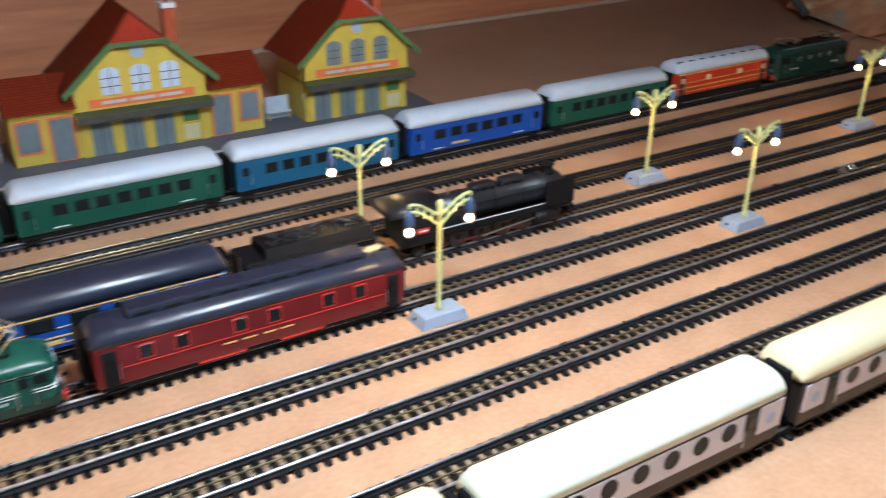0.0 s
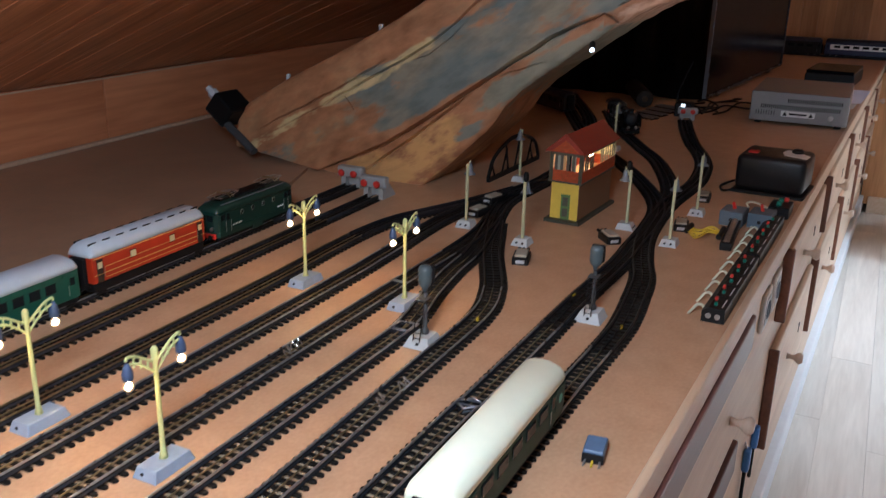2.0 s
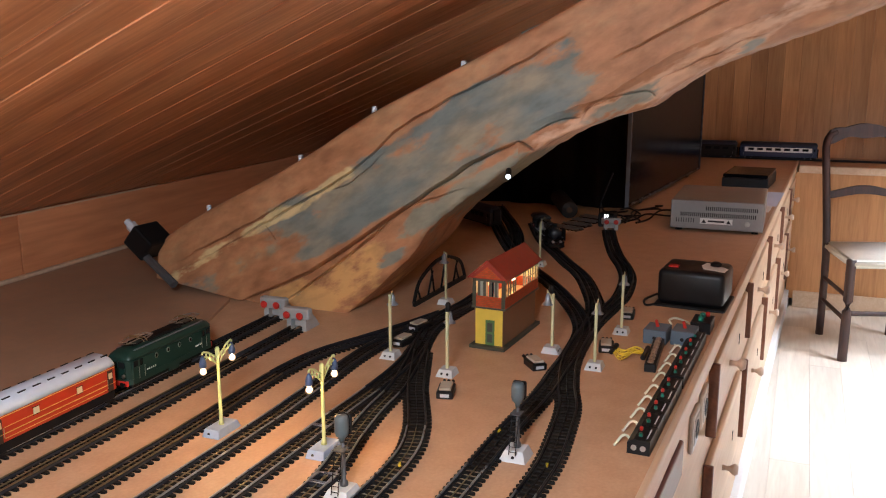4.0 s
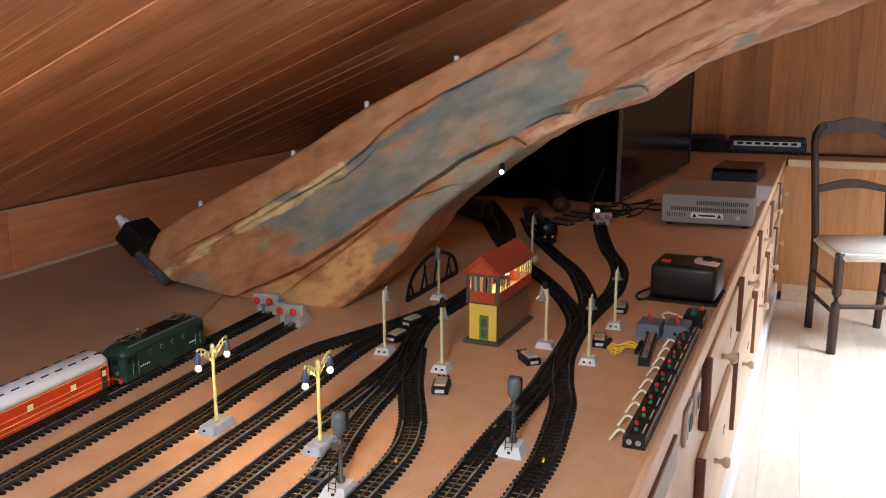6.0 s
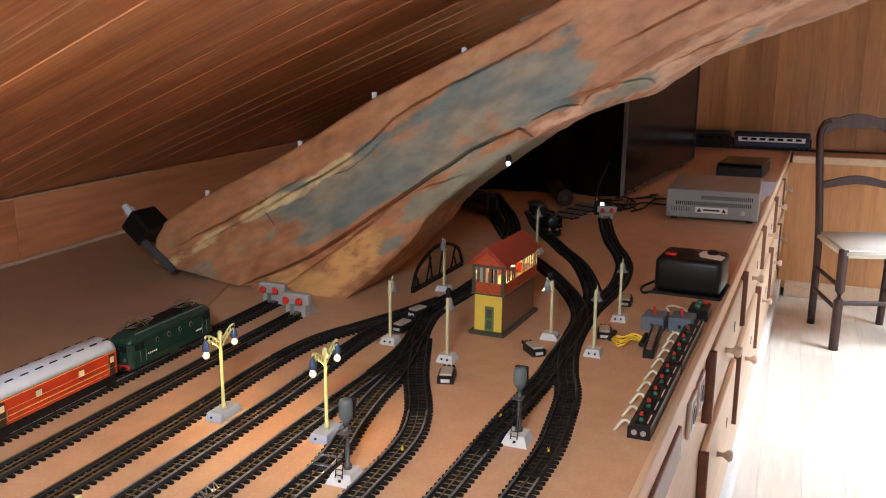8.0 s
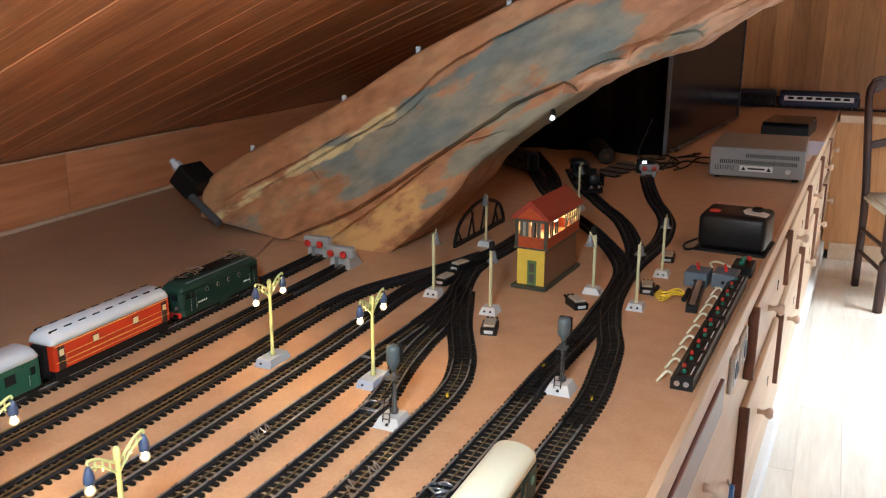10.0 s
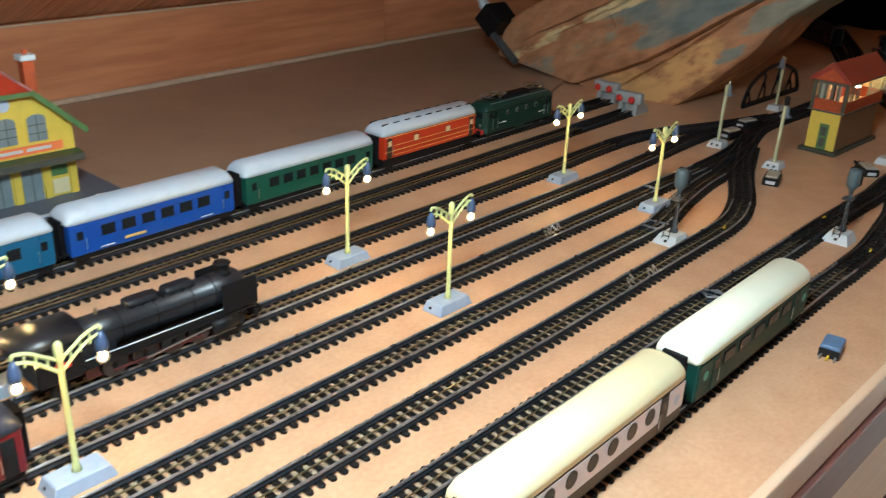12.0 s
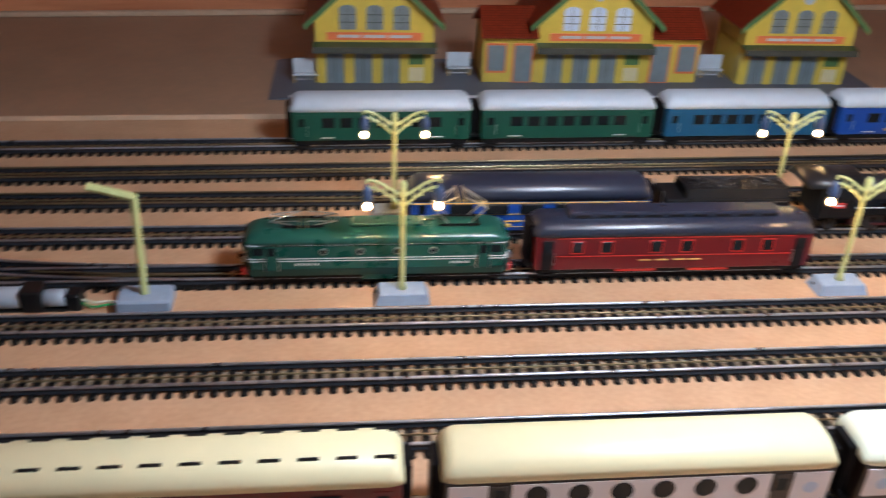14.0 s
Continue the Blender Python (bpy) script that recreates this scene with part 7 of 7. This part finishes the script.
t = thing("mini_lamp", at(2.62, 0.0), "small black lit lamp on a stand", "lamp")
part("stand", boxes((-0.03, 0.03, -0.03, 0.03, 0, 0.05), bevel=0.004), "black", t)
part("bulb", boxes((-0.032, -0.0305, -0.007, -0.0035, 0.036, 0.048), (-0.032, -0.0305, 0.002, 0.0055, 0.036, 0.048), (-0.032, -0.0305, -0.0035, 0.002, 0.040, 0.044)), "led", t, "white glowing letter-like light")

# dark girder bridge side and rolling stock in the far corner
t = thing("girder_bridge", at(1.50, 0.205, 0, -2), "dark latticed girder bridge side beside the track", "bridge")
bm = boxes((-0.16, 0.16, -0.004, 0.004, 0.0, 0.010))
part("lower_chord", bm, "black_metal", t)
bm = bmesh.new()
wire(bm, [(-0.16, 0, 0.01), (-0.13, 0, 0.055), (-0.06, 0, 0.082), (0, 0, 0.09), (0.06, 0, 0.082), (0.13, 0, 0.055), (0.16, 0, 0.01)], 0.005)
part("upper_chord", bm, "black_metal", t)
for i in range(7):
    x = -0.12 + 0.04 * i
    h = 0.09 * (1 - (x / 0.17) ** 2) + 0.004
    part("lattice_bar", tube(bmesh.new(), (x, 0, 0.006), (x + (0.03 if i % 2 else -0.02), 0, h - 0.006), 0.0028, seg=6), "black_metal", t)
t = coach(2.40, 0.36, "brown_coach", "dark_roof", "dark brown model coach in the unlit corner", 6, L=0.28, rz=52)
for k in range(4):
    t = thing("spare_track", at(2.50 + 0.085 * k, 0.118 - 0.012 * k, 0.0005, 68), "short spare track piece with dull bare rails", "track piece", "spare track pieces")
    for y in (-0.0145, 0.0145):
        part("rail", box(bmesh.new(), -0.055, 0.055, y - 0.0014, y + 0.0014, 0.0042, 0.0105, 0.0005), "steel", t, "dull steel rail")
    for q in range(7):
        part("sleeper", box(bmesh.new(), -0.052 + 0.0165 * q, -0.045 + 0.0165 * q, -0.024, 0.024, 0.0, 0.0040, 0.0006), "sleeper", t)
pipe = thing("rolled_mat", at(2.72, 0.17, 0, 22), "dark ribbed roll lying on the board behind the tracks", "roll")
ribs = [(0.012, 0.0)]
for k in range(16):
    ribs += [(0.030, 0.004 + 0.030 * k), (0.0335, 0.009 + 0.030 * k), (0.0335, 0.026 + 0.030 * k), (0.030, 0.031 + 0.030 * k)]
part("roll", lathe(bmesh.new(), (0, 0, 0.0335), ribs + [(0.012, 0.49)], 18, "x"), "roll_dark", pipe, "", False)
M["roll_end"] = mat("roll_end_brown", (0.10, 0.055, 0.03), 0.8, vary=0.3, scale=60)
part("roll_core", lathe(bmesh.new(), (-0.003, 0, 0.0335), [(0.004, 0), (0.0115, 0), (0.0115, 0.003)], 14, "x"), "roll_end", pipe, "brown core end")

# coaches on the return counter
for y, body, label in ((-0.735, "navy", "dark navy and white model coach along the gable wall"), (-0.262, "black", "black model coach coupled along the gable wall")):
    coach(5.32, y, body, "dark_roof", label, 7, L=0.455, rz=90, w=0.030, band="white" if body == "navy" else None, z_eave=0.088, z_top=0.112, win_h=(0.058, 0.073), group="coaches on the return counter")
track("three-rail track along the gable wall", [(5.32, -2.2), (5.32, 0.25)])
t = thing("blue_folder", at(5.20, -1.45, 0.0005, 12), "bright blue folder lying on the return counter", "folder")
part("cover", box(bmesh.new(), 0, 0.22, -0.16, 0.16, 0, 0.05, 0.004), "blue", t)
part("card", boxes((0.02, 0.10, -0.05, 0.05, 0.0503, 0.052)), "paper_blue", t)


# ---- chair ----
def rustic_chair(m):
    t = thing("chair", m, "dark walnut ladder-back chair with a pale woven seat", "chair")
    H = 0.50
    for s in (-1, 1):
        bm = bmesh.new()
        pts = [Vector((0.0, s * 0.185, 0)), Vector((-0.01, s * 0.188, 0.3)), Vector((0.0, s * 0.19, H)), Vector((0.035, s * 0.195, 0.72)), Vector((0.06, s * 0.205, 0.92)), Vector((0.085, s * 0.203, 1.02)), Vector((0.098, s * 0.185, 1.07)), Vector((0.104, s * 0.150, 1.095))]
        wire(bm, pts, 0.020, 10)
        part("rear_post", bm, "chair_wood", t, "", True)
        part("front_leg", wire(bmesh.new(), [(-0.45, s * 0.235, 0), (-0.43, s * 0.225, 0.25), (-0.44, s * 0.23, H + 0.012)], 0.023, 8), "chair_wood", t, "", True)
        part("side_stretcher", tube(bmesh.new(), (-0.435, s * 0.225, 0.20), (-0.005, s * 0.187, 0.20), 0.011), "chair_wood", t)
        part("side_stretcher", tube(bmesh.new(), (-0.435, s * 0.225, 0.32), (-0.005, s * 0.187, 0.32), 0.011), "chair_wood", t)
    part("front_stretcher", tube(bmesh.new(), (-0.435, -0.22, 0.24), (-0.435, 0.22, 0.24), 0.012), "chair_wood", t)
    bm = extrude(bmesh.new(), [(-0.46, -0.245), (-0.46, 0.245), (0.01, 0.20), (0.01, -0.20)], H - 0.03, H + 0.018, "z")
    bmesh.ops.bevel(bm, geom=bm.edges[:], offset=0.016, segments=3, affect="EDGES")
    part("seat", bm, "fabric", t, "pale woven seat", True)
    for z, x, h in ((0.76, 0.042, 0.035), (1.06, 0.098, 0.055)):
        bm = bmesh.new()
        up, dn = [], []
        for i in range(33):
            u = -1 + i / 16
            y = u * 0.192
            arch_up = (0.046 if h > 0.04 else 0.034) * max(0.0, math.cos(u * math.pi * 0.5)) ** 1.5
            curl = 0.016 * math.exp(-((abs(u) - 0.82) / 0.12) ** 2) if h > 0.04 else 0.0
            up.append((y, z + h * 0.6 + arch_up + curl))
            dn.append((y, z - h * 0.45 + 0.75 * arch_up - 0.010 * math.cos(u * math.pi * 2.0) * (h > 0.04)))
        extrude(bm, up + dn[::-1], x - 0.011, x + 0.011, "x")
        bmesh.ops.bevel(bm, geom=[e for e in bm.edges if abs(e.verts[0].co.x - e.verts[1].co.x) < 1e-6], offset=0.005, segments=2, affect="EDGES")
        part("back_slat", bm, "chair_wood", t, "curved back slat")
    return t


rustic_chair(at(4.53, -0.985, FLOOR_Z, 19))
# grey board on the ceiling above the beam
t = thing("grey_panel", pose(2.25, 0.06, 0.731, -23.3, 0, 0), "grey-green panel fixed to the sloping ceiling", "panel")
part("sheet", boxes((-0.13, 0.20, -0.20, 0.14, 0.0, 0.010), bevel=0.002), "pale_grey_green", t)

# dark locomotive waiting on the far branch
far = copy_thing(steam, at(2.07 + 0.258, 0.045 + 0.136, 0, 180 + 27.8))
tagged(far, "black steam model locomotive waiting in the unlit corner")
